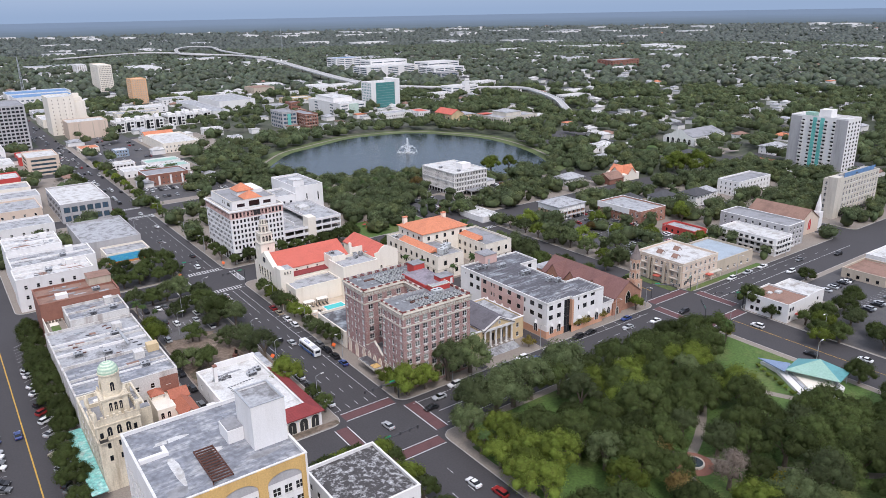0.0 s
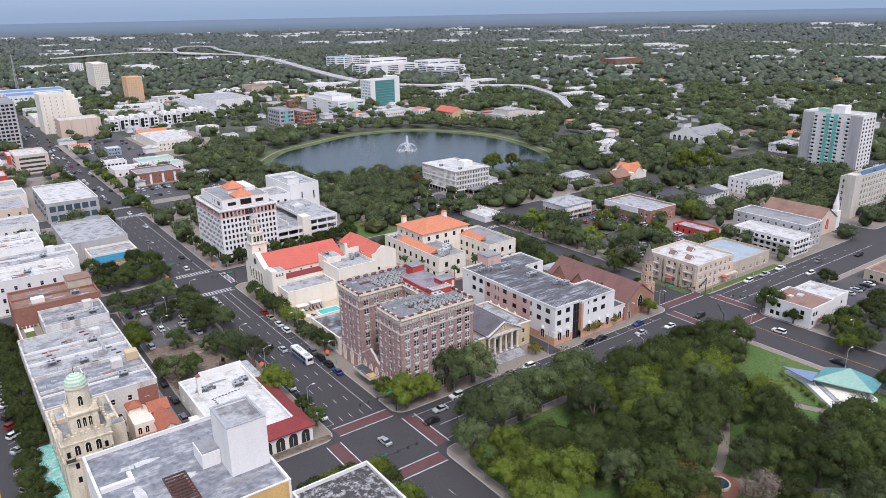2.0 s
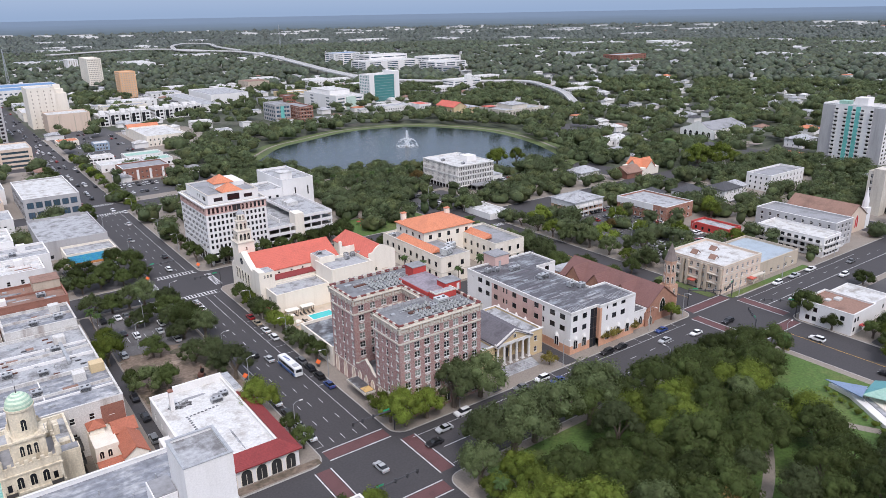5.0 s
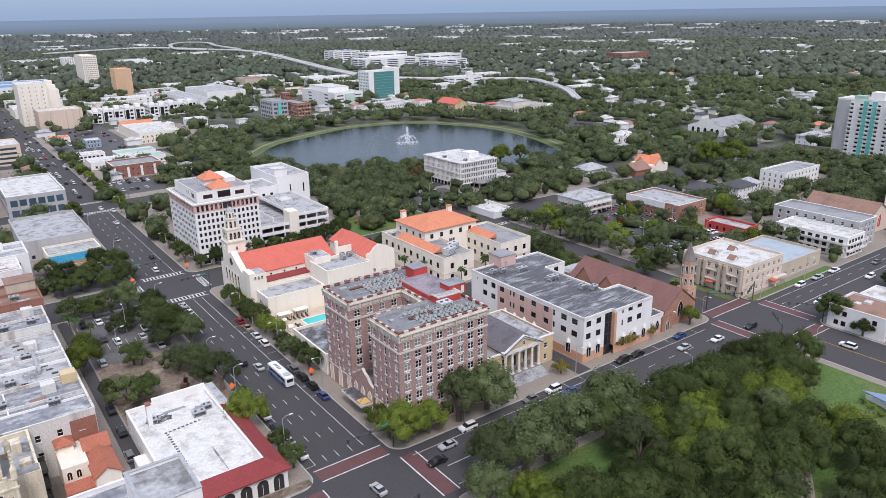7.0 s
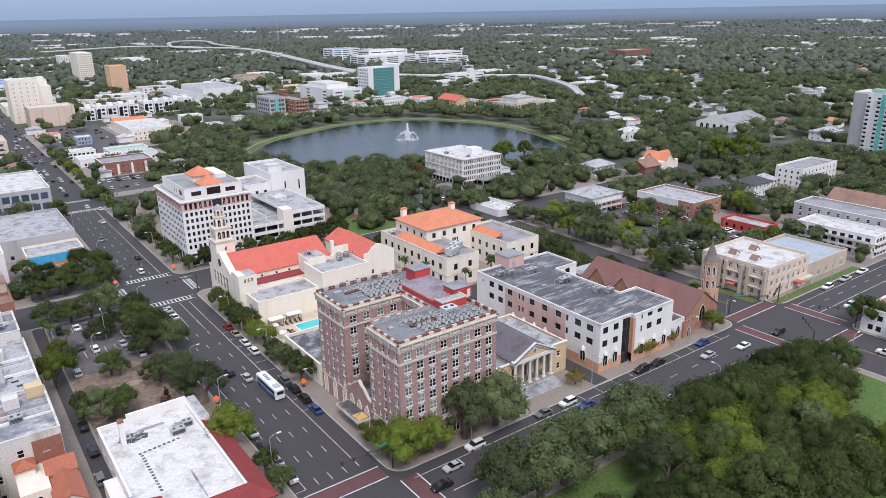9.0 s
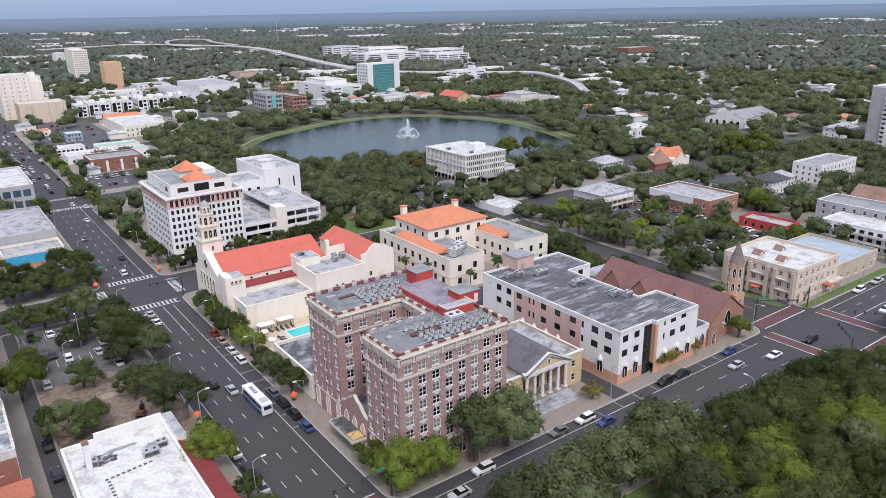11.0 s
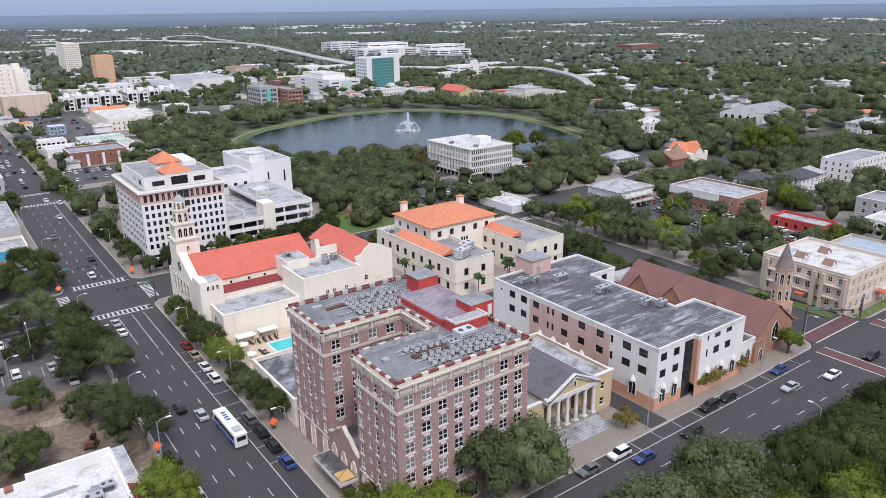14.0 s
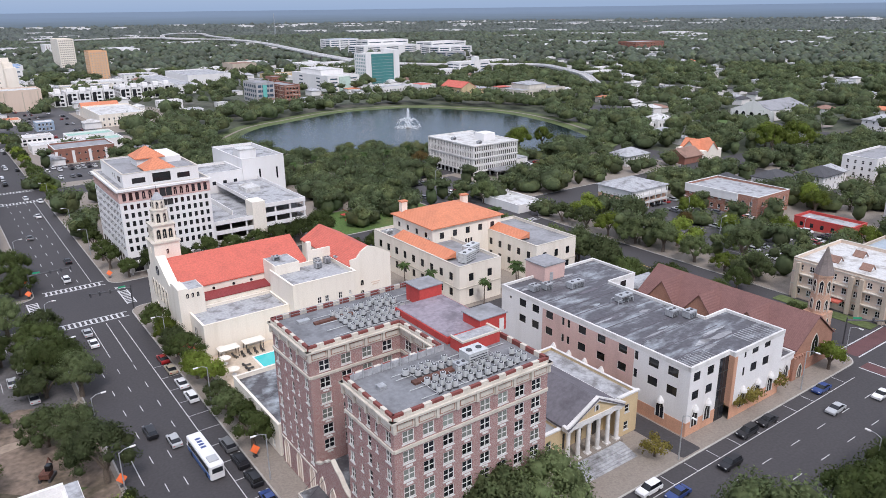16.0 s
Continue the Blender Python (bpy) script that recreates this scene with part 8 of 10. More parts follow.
def np_mesh(name, v, f, mats, normals=None):
    """A mesh from arrays of corners and of triangles or quads."""
    me = bpy.data.meshes.new(name)
    k = f.shape[1]
    me.vertices.add(len(v))
    me.vertices.foreach_set("co", np.ascontiguousarray(v, np.float32).ravel())
    me.loops.add(f.size)
    me.loops.foreach_set("vertex_index", np.ascontiguousarray(f, np.int32).ravel())
    me.polygons.add(len(f))
    me.polygons.foreach_set("loop_start", np.arange(0, f.size, k, dtype=np.int32))
    me.polygons.foreach_set("loop_total", np.full(len(f), k, np.int32))
    for m in mats:
        me.materials.append(m)
    me.update(calc_edges=True)
    if normals is not None:
        me.polygons.foreach_set("use_smooth", np.ones(len(f), bool))
        me.normals_split_custom_set_from_vertices(normals.tolist())
    return me


def leaf_cards(pts, nor, size, rs):
    """Small leaf tufts, one triangle each, round points and facing roughly outwards."""
    n = len(pts)
    d = nor + rs.normal(0, 0.5, (n, 3))
    d /= np.linalg.norm(d, axis=1)[:, None]
    a = np.cross(d, rs.normal(0, 1, (n, 3)))
    a /= np.linalg.norm(a, axis=1)[:, None] + 1e-9
    c = np.cross(d, a)
    s = (size * rs.uniform(0.55, 1.35, n))[:, None]
    k = rs.uniform(0.6, 1.1, n)[:, None]
    v = np.stack([pts - a * s - c * s * k * 0.6, pts + a * s * 0.8 - c * s * k * 0.5, pts + c * s * k], 1).reshape(-1, 3)
    f = np.arange(3 * n).reshape(n, 3)
    soft = nor * 0.75 + d * 0.45
    return v, f, np.repeat(soft / np.linalg.norm(soft, axis=1)[:, None], 3, 0)


def crown(name, R, H, z0, seed, leaves, size, material, lobes=14, flat=0.85, core=0.87, knob=1.0):
    rs = np.random.RandomState(seed)
    V, F, N, n = [], [], [], 0
    cs = []
    for i in range(lobes):
        a = rs.uniform(0, 2 * math.pi)
        r = R * (1.0 - 0.22 * knob) * math.sqrt(rs.uniform(0.0, 1)) if i else 0
        h = z0 + (H - z0) * (0.05 + 0.74 * (1 - (r / R) ** 2.4) * rs.uniform(0.72, 1.08))
        cs.append((r * math.cos(a), r * math.sin(a), h, R * rs.uniform(0.2, 0.42) * knob))
    area = np.array([c[3] ** 2 for c in cs])
    for (x, y, h, r), w in zip(cs, area / area.sum()):
        v, f = ICO1
        j = v * (1 + rs.normal(0, 0.14, (len(v), 1)))
        V.append(j * [r * core, r * core, r * core * flat * 1.25] + [x, y, h])
        F.append(f + n)
        N.append(v)
        n += len(v)
        k = int(leaves * w)
        d = rs.normal(0, 1, (k, 3))
        d[:, 2] = np.abs(d[:, 2]) * 1.2 - 0.45
        d /= np.linalg.norm(d, axis=1)[:, None]
        p = d * [r, r, r * flat * 1.25] * rs.uniform(0.6, 1.24, (k, 1)) + [x, y, h]
        o = p - [0, 0, z0 + (H - z0) * 0.35]
        o = d * 0.6 + o / (np.linalg.norm(o, axis=1)[:, None] + 1e-6) * 0.5
        v, f, nn = leaf_cards(p, o, size, rs)
        V.append(v)
        F.append(f + n)
        N.append(nn)
        n += len(v)
    return np_mesh(name, np.concatenate(V), np.concatenate(F), [material], np.concatenate(N))


def trunk_mesh(R, H, z0, seed):
    rs = random.Random(seed)
    b = Mesh()
    r = 0.045 * H
    b.tube((0, 0, -0.3), (0.1, 0, z0), r * 1.25, r, 7)
    for i in range(5):
        a = 2 * math.pi * i / 5 + rs.uniform(-0.4, 0.4)
        e = Vector((math.cos(a) * R * 0.5, math.sin(a) * R * 0.5, z0 + (H - z0) * rs.uniform(0.35, 0.6)))
        m = Vector((0.1, 0, z0)).lerp(e, 0.5) + Vector((0, 0, 0.5))
        b.tube((0.1, 0, z0 - 0.2), m, r * 0.6, r * 0.42, 5)
        b.tube(m, e, r * 0.42, r * 0.15, 5)
    return b.data("trunk", [bark])


KINDS = {}


def tree_kind(key, n, R, H, z0, leaves, size, material, lobes=14, core=0.87, knob=1.0):
    KINDS[key] = [(trunk_mesh(R, H, z0, 31 * i + len(key)), crown("crown", R * (0.9 + 0.1 * i % 0.3), H, z0, 97 * i + len(KINDS), leaves, size, material, lobes, core=core, knob=knob)) for i in range(n)]


tree_kind("oak", 6, 7.0, 11.5, 2.6, 7200, 0.22, leaf_oak, 40, core=0.7, knob=0.8)
tree_kind("light", 3, 5.8, 10.4, 2.4, 5600, 0.21, leaf_light, 30, core=0.68, knob=0.84)
tree_kind("grey", 3, 5.8, 12.0, 2.6, 5600, 0.21, leaf_grey, 32, 0.64, knob=0.82)
tree_kind("street", 4, 4.0, 7.4, 1.8, 3000, 0.19, leaf_oak, 26, 0.72, knob=0.78)
tree_kind("street_light", 3, 3.8, 7.0, 1.8, 2700, 0.19, leaf_light, 22, 0.7, knob=0.84)
tree_kind("yellow", 1, 4.6, 9.0, 2.2, 3000, 0.27, leaf_yellow, 20, 0.7)
tree_kind("brown", 2, 5.0, 9.5, 2.6, 3000, 0.27, leaf_brown, 20, 0.55)
tree_kind("bare", 2, 5.0, 10.0, 2.6, 3200, 0.2, leaf_bare, 24, 0.4)
tree_kind("shrub", 2, 1.6, 2.2, 0.2, 300, 0.2, leaf_light, 8)
tree_kind("scrub_yellow", 2, 3.0, 4.6, 1.4, 1400, 0.2, leafy("leaf_dry", (0.26, 0.22, 0.06), **LEAF), 14, 0.45)
tree_kind("mid", 5, 6.0, 9.0, 1.2, 2900, 0.26, leaf_mid, 36, core=0.72, knob=0.66)
tree_kind("mid_light", 3, 5.8, 8.6, 1.2, 2900, 0.26, leaf_light, 36, core=0.72, knob=0.66)


def palm_meshes(seed):
    rs = random.Random(seed)
    h = 8.0 + seed
    t = Mesh()
    p = Vector((0, 0, -0.2))
    for i in range(5):
        q = Vector((0.12 * i, 0.05 * i, h * (i + 1) / 5))
        t.tube(p, q, 0.22 - 0.015 * i, 0.21 - 0.015 * i, 7)
        p = q
    c = Mesh()
    for i in range(26):
        a = 2 * math.pi * i / 26 + rs.uniform(-0.1, 0.1)
        up = rs.uniform(-0.35, 0.85)
        d = Vector((math.cos(a), math.sin(a), 0))
        n = Vector((-d.y, d.x, 0))
        L = rs.uniform(1.9, 2.5)
        prev, w0 = p, 0.15
        for s in range(1, 5):
            k = s / 4
            q = p + d * L * k + Vector((0, 0, up * L * k - 1.1 * L * k * k * 0.6))
            w = 0.55 * math.sin(math.pi * min(k * 0.85 + 0.1, 1))
            c.face(prev - n * w0, q - n * w - Vector((0, 0, w * 0.5)), q, prev)
            c.face(prev, q, q + n * w - Vector((0, 0, w * 0.5)), prev + n * w0)
            prev, w0 = q, w
    return t.data("trunk", [bark]), c.data("crown", [leaf_palm])


KINDS["palm"] = [palm_meshes(i) for i in range(3)]
LABELS = {"oak": "broad dark green live oak with a dense crown", "light": "fresh yellow-green shade tree", "grey": "tall oak hung with grey-green foliage", "street": "small dark green street tree in the pavement",
          "street_light": "small bright green street tree in the pavement", "yellow": "tree in full yellow bloom", "brown": "tree with russet thinning leaves", "bare": "nearly bare grey-pink tree",
          "shrub": "low clipped green shrub", "scrub_yellow": "small tree with dry yellow leaves", "mid": "dark green tree between the buildings", "mid_light": "light green tree between the buildings", "palm": "slim palm with a drooping crown"}
trng = random.Random(11)
TREES = 0


def tree(key, x, y, s=1.0, z=0.15):
    global TREES
    TREES += 1
    tm, cm = trng.choice(KINDS[key])
    nm = "palm_tree" if key == "palm" else ("shrub" if key == "shrub" else "tree")
    ob = thing(nm, LABELS[key], "palm" if key == "palm" else ("shrub" if key == "shrub" else "tree"), x, y, z, trng.uniform(0, 360))
    k = s * trng.uniform(0.88, 1.12)
    ob.scale = (k, k, k * trng.uniform(0.9, 1.1))
    for n, me in (("trunk", tm), ("crown", cm)):
        o = new(n, me)
        o.parent = ob
    return ob


PLACED = []


def clear(x, y, r, gap=0.8):
    for a, c, d, e in OCC:
        if a - r * 0.35 < x < c + r * 0.35 and d - r * 0.35 < y < e + r * 0.35:
            return False
    return all((x - p) ** 2 + (y - q) ** 2 > (gap * (r + s)) ** 2 for p, q, s in PLACED)


# street trees along the avenue, both sides
for y in (171, 177, 213, 219, 226, 232, 239, 245, 252, 259, 266, 273):
    k = ("street", "mid", "street_light")[int(y) % 3] if y > 180 else "street_light"
    tree(k, 103.4 + trng.uniform(-0.4, 0.4), y, trng.uniform(0.9, 1.2) * (0.68 if k == "mid" else 1))
    PLACED.append((103.4, y, 2.5))
for x, k in ((105.5, "light"), (112, "light"), (121, "grey"), (130, "grey"), (186, "scrub_yellow"), (158, "scrub_yellow"), (195.5, "scrub_yellow"), (213, "street_light"), (181, "scrub_yellow")):
    sc = {"grey": 1.12, "light": 0.92}.get(k, 1.0)
    tree(k, x, 167.0 if k != "scrub_yellow" else 169, sc)
    PLACED.append((x, 167, 2.5))
for x, y, k, s in ((78, 196, "light", 0.95), (77.4, 231.5, "grey", 0.78), (73.5, 236, "mid", 0.85), (79.8, 218.5, "grey", 0.85), (76.5, 224, "grey", 0.7), (57.5, 226, "mid", 0.85), (62, 224.5, "oak", 0.62), (54.5, 230, "street", 0.9), (51.6, 250, "light", 0.95), (64.1, 248, "street", 1.15), (66, 246.4, "street", 0.8),
                   (76, 255.5, "mid", 1.0), (82, 252, "grey", 0.8), (79, 262, "oak", 0.85), (76, 266, "mid", 0.9), (81, 271, "mid", 0.95), (78, 277, "oak", 0.7), (66, 274.6, "mid", 0.75), (70, 276.5, "street", 0.9), (80.2, 288, "mid", 0.8),
                   (56, 294.5, "mid", 0.95), (62, 293, "oak", 0.8), (68, 294, "mid", 0.9), (73, 292.5, "grey", 0.8), (53.5, 282, "palm", 0.8), (54, 276, "palm", 0.7), (57.6, 273, "palm", 0.7), (54.5, 268, "light", 0.6), (55.5, 262, "street", 0.8)):
    tree(k, x, y, s)
    PLACED.append((x, y, 3))
for x in (80.2,):
    for y in (174, 182, 205):
        tree("street", x, y, 0.8)
for x, y, k in ((60, 141.7, "street_light"), (64, 142, "street"), (68.5, 142, "street_light"), (73, 142, "street"), (78.5, 140, "street_light"), (80, 135, "street"), (80, 129, "street_light"), (80.4, 122, "street"), (79.8, 113, "street"), (55, 142, "street"), (51.5, 139, "street"), (50.5, 130, "street")):
    tree(k, x, y, 1.15)
for y in range(172, 290, 9):
    tree("oak", 15.9 if y > 206 else 12.9, y, 0.72 if y > 206 else 0.55)
for y in range(172, 290, 14):
    tree("street", -8.5, y, 1.0)

for x, y in ((57, 320), (64, 322), (72, 320), (79, 322), (57, 331), (70, 334), (79, 338), (62, 341), (56, 350), (75, 349), (68, 328), (80, 329)):
    tree("oak", x, y, trng.uniform(0.6, 0.8))
    PLACED.append((x, y, 4))

# the park: dense oaks, open lawns by the bandshell
PARK_OPEN = [(203, 108, 19), (208, 122, 13), (206, 92, 18), (193, 97, 10), (196, 116, 9), (218, 110, 8), (133, 138, 5.5), (116, 101, 4), (172, 62, 7), (146, 92, 6.5), (141, 87, 5), (134, 132, 4), (120, 126, 3), (105, 138, 6)]
PARK = {
    "bright": [(163, 129), (189, 123), (104, 129), (157, 121), (184, 128), (102.5, 110)],
    "dark": [(197, 139), (207, 137), (214, 132), (190, 134), (181, 138), (203, 131)],
    "oak": [(124, 112), (133, 100), (129, 96), (141, 99), (192, 82), (187, 84), (196, 74), (143, 139), (155, 138), (166, 138), (198, 126), (167, 121), (173, 114), (169, 106), (160, 106), (178, 98), (119, 123), (127, 117), (139, 117), (140, 106), (165, 91), (172, 89), (158, 84), (163, 77), (171, 74), (184, 138), (173, 75), (179, 69), (175, 63), (186, 74), (185, 64), (166, 66), (189, 131), (176, 128), (178, 136), (157, 127), (160, 116), (131, 108), (149, 112), (182, 112)],
    "grey": [(106, 137), (120, 141.5), (134, 142), (148, 142), (127, 142), (113, 142.5), (141, 128), (125, 104), (153, 101), (153, 90), (181, 121), (178, 82)],
    "light": [(112, 131), (104, 121), (171, 131), (148, 120), (187, 122), (111, 124), (106, 113), (115, 111), (104, 104), (110, 117), (121, 131), (178, 107), (184, 104)],
}
for k, at in PARK.items():
    for x, y in at:
        small = (x, y) == (121, 131)
        tree({"bright": "light", "dark": "oak"}.get(k, k), x, y, 0.45 if small else 1.34 if y > 141 else 1.02 if y > 136 else trng.uniform(0.78, 1.05))
        PLACED.append((x, y, 5))
PARK_OPEN += [ (199, 96, 19), (206, 82, 12), (190, 92, 9), (183, 88, 7)]
for gy in np.arange(44, 143, 8.0):
    for gx in np.arange(104, 222, 8.0):
        x, y = gx + trng.uniform(-3, 3), gy + trng.uniform(-3, 3)
        if any((x - a) ** 2 + (y - c) ** 2 < r * r for a, c, r in PARK_OPEN) or y > 141 or x < 103.5:
            continue
        if any((x - p) ** 2 + (y - q) ** 2 < 54 for p, q, _ in PLACED[-120:]):
            continue
        tree(trng.choices(("oak", "light", "grey", "mid"), (0.44, 0.28, 0.2, 0.08))[0], x, y, trng.uniform(0.68, 1.08))
        PLACED.append((x, y, 4))
for x, y, k, s in ((137, 99, "brown", 1.0), (130, 84, "brown", 1.0), (143, 80, "bare", 1.05), (148, 69, "yellow", 0.95), (218, 130, "scrub_yellow", 1.0), (222, 86, "oak", 0.7), (216, 72, "oak", 0.8), (204, 62, "oak", 0.9), (214, 128, "palm", 0.9)):
    tree(k, x, y, s)
for x, y in ((104.5, 130), (106, 133), (103.8, 127), (180, 70), (122, 99)):
    tree("palm", x, y, 0.75)
for i in range(15):
    t = i / 14
    hx, hy = (206.6 - 9.2 * t * 2, 111 - 19 * t * 2) if t < 0.5 else (197.4 + 9 * (t - 0.5) * 2, 92 - 8.6 * (t - 0.5) * 2)
    tree("shrub", hx, hy, 0.8)

for x, y, k, s in ((243, 111, "street", 1.2), (246, 104, "oak", 0.75), (250, 113, "light", 0.8), (258, 116, "oak", 0.8), (262, 108, "grey", 0.75), (238, 107, "street_light", 1.0), (249, 140, "oak", 0.75), (251, 119, "street", 0.9), (257, 113, "light", 0.5), (263, 117, "street", 0.9), (251, 106, "oak", 0.5), (268, 108, "grey", 0.5), (260, 98, "oak", 0.55), (274, 116, "oak", 0.6), (284, 118, "oak", 0.7), (252, 92, "oak", 0.8), (266, 92, "oak", 0.7), (249, 78, "oak", 0.8), (247, 130, "oak", 0.6), (296, 143, "oak", 0.6), (256, 143, "street", 0.9), (312, 100, "oak", 0.8), (300, 88, "oak", 0.8), (324, 108, "light", 0.7), (340, 112, "oak", 0.7)):
    tree(k, x, y, s)
    PLACED.append((x, y, 4))
# trees that shade the cross street, and its car parks
for x, y, k, s in ((221, 236, "mid", 1.0), (220.5, 247, "light", 0.8), (248, 206, "mid", 0.9), (249, 216, "mid_light", 0.8), (248.5, 226, "mid", 1.1), (249, 238, "grey", 0.8), (249, 249, "mid", 1.0), (248, 260, "light", 0.8), (249, 271, "mid", 1.0), (249, 283, "mid", 0.9), (231, 322, "mid", 0.8), (243, 321, "mid", 0.9),
                   (270, 226, "mid_light", 0.8), (281, 236, "light", 0.7), (293, 224, "mid_light", 0.9), (276, 250, "brown", 0.6), (288, 256, "light", 0.8), (299, 232, "mid", 0.7), (301, 200, "light", 0.9), (296, 204, "mid", 0.8), (330, 232, "light", 1.0), (336, 238, "light", 0.9), (344, 226, "mid", 0.9)):
    tree(k, x, y, s)
    PLACED.append((x, y, 3))
for i, y in enumerate(range(204, 292, 11)):
    for x in (219.5, 258.0):
        if (x > 230 and i % 2) or (x < 230 and y > 226):
            tree(("mid", "mid_light", "mid", "grey")[(i + int(x)) % 4], x + trng.uniform(-1.5, 1.5), y + trng.uniform(-2, 2), trng.uniform(1.05, 1.3))
            PLACED.append((x, y, 4))
for y in range(424, 612, 13):
    if not 448 < y < 508:
        tree("street", 80.4, y, trng.uniform(0.8, 1.1))
    tree(("street", "street_light")[y % 2], 103.6, y + 4, trng.uniform(0.8, 1.2))
# round the halls north of the hotel
for x, y, k in ((186, 236, "palm"), (189, 240, "palm"), (192, 236, "palm"), (176, 238, "palm"), (218, 262, "palm"), (219, 270, "palm"), (217, 277, "palm"), (219, 284, "palm"), (168, 250, "palm"), (167, 262, "palm"), (222, 290, "palm")):
    tree(k, x, y, 0.85)
for x, y, k, s in ((160, 292, "street", 1), (168, 291, "street", 1), (176, 292, "oak", 0.7), (164, 284, "oak", 0.7), (198, 292, "oak", 0.7), (208, 291, "palm", 1), (107, 319, "street", 1), (114, 318.5, "street", 1.05), (122, 318.5, "street", 1), (130, 318.5, "street", 1.1), (138, 318.5, "street", 1.1), (146, 318.5, "street", 1.1), (154, 318.5, "oak", 0.7), (162, 318.5, "oak", 0.75), (170, 320, "oak", 0.8),
                   (104, 330, "street", 1), (104, 340, "street", 1), (104, 352, "street", 1.1), (104, 366, "street", 1.1), (226, 182, "street", 0.9), (220, 200, "oak", 0.7), (221, 215, "oak", 0.8), (218, 226, "oak", 0.8), (199, 226, "street", 0.9), (238, 205, "oak", 0.6)):
    tree(k, x, y, s)
    PLACED.append((x, y, 3))
for x in range(178, 300, 12):
    tree("palm", x, 400 + 0.12 * (300 - x) + trng.uniform(-4, 4), 0.9)
tree("brown", 258, 388, 0.9)
PLACED.append((258, 388, 4))
for x in (330, 345):
    tree("light", x, 398 - 0.2 * (x - 330), 1.2)
    PLACED.append((x, 398, 6))
tree("mid_light", 440, 318, 1.9)
tree("mid_light", 452, 312, 1.8)
tree("mid_light", 430, 308, 1.7)
tree("mid_light", 446, 302, 1.7)
PLACED += [(440, 316, 14), (450, 308, 12)]

# the far woods: crowns of all sizes that merge into one canopy
wrs = np.random.RandomState(5)
lake_pts = np.array(shore)
lake_in, lake_wide = np.array(offset_loop(shore, 3)), np.array(offset_loop(shore, 15))


def in_poly(x, y, poly):
    x1, y1 = poly[:, 0], poly[:, 1]
    x2, y2 = np.roll(x1, -1), np.roll(y1, -1)
    c = ((y1 > y) != (y2 > y)) & (x < (x2 - x1) * (y - y1) / (y2 - y1 + 1e-12) + x1)
    return bool(c.sum() % 2)


OCCA = np.array(OCC)
STREETS = [(a - 1.5, c + 1.5, -40, 1060) for a, c in ST_Y[:2]] + [(222, 247, -40, 330)] + [(a, c, -40, 380) for a, c in ST_Y[3:5]] + [(-200, 700, a, c) for a, c in ST_X[1:3]] + [(-200, 170, a, c) for a, c in ST_X[3:7]]
STA = np.array(STREETS)


def wooded(x, y):
    if ((OCCA[:, 0] - 2 < x) & (x < OCCA[:, 1] + 2) & (OCCA[:, 2] - 2 < y) & (y < OCCA[:, 3] + 2)).any():
        return False
    if ((STA[:, 0] < x) & (x < STA[:, 1]) & (STA[:, 2] < y) & (y < STA[:, 3])).any():
        return False
    if -14 < x < 223 and y < 295 or (x < 83 and y < 320) or (101 < x < 366 and y < 144):
        return False
    if 160 < x < 450 and 370 < y < 620 and in_poly(x, y, lake_in if y < 470 or x < 232 else lake_wide):
        return False
    if ((LOTA[:, 0] < x) & (x < LOTA[:, 1]) & (LOTA[:, 2] < y) & (y < LOTA[:, 3])).any() and wrs.uniform() < 0.62:
        return False
    return True


clumps, houses = [], []
r = 215.0
while r < 4700:
    # spacing across and away; rows hide one another more and more with distance
    s, step = (8.0, 7.8) if r < 560 else (10.0, 10.5) if r < 1100 else (12.5, 19) if r < 2400 else (0.0055 * r, 0.021 * r)
    sector = radians(92 if r < 1100 else 80)
    nth = int(sector * r / s)
    for i in range(nth):
        a = radians(54) + sector * ((i + wrs.uniform(-0.6, 0.6)) / nth - 0.5)
        rr = r + wrs.uniform(-0.6, 0.6) * step
        x, y = rr * math.cos(a), rr * math.sin(a)
        if not wooded(x, y):
            continue
        dens = 0.5 + 0.8 * noise.noise(Vector((x * 0.004, y * 0.004, 3.0)))
        glade = noise.noise(Vector((x * 0.011, y * 0.011, 9.0)))
        u = wrs.uniform()
        urban = x < 175 and y < 1300 or (x < 480 and 640 < y < 1000)
        if u < (0.36 if urban else 0.8 + 0.12 * dens if r < 1500 else 0.93) - (0.4 if glade > 0.36 and 600 < r < 2400 else 0):
            if not any((x - p) ** 2 + (y - q) ** 2 < (k * 1.0 + 2) ** 2 for p, q, k in PLACED[-60:]):
                clumps.append((x, y, s * wrs.choice((0.7, 0.9, 1.1, 1.35))))
        elif u > (0.95 if r < 1100 else 0.94 if r < 2400 else 0.985) and r > 520 and not (160 < x < 480 and 380 < y < 650):
            houses.append((x, y, s))
    r += step
dist = lambda c: math.hypot(c[0], c[1])
near_c = sorted([c for c in clumps if dist(c) < 560], key=dist)
for x, y, s in near_c[:max(0, 262 - TREES)]:
    tree(trng.choices(("mid", "mid_light", "grey", "oak"), (0.5, 0.26, 0.14, 0.1))[0], x, y, trng.uniform(0.85, 1.3) * (0.75 if 180 < x < 330 and 380 < y < 470 else 1), 0.1)


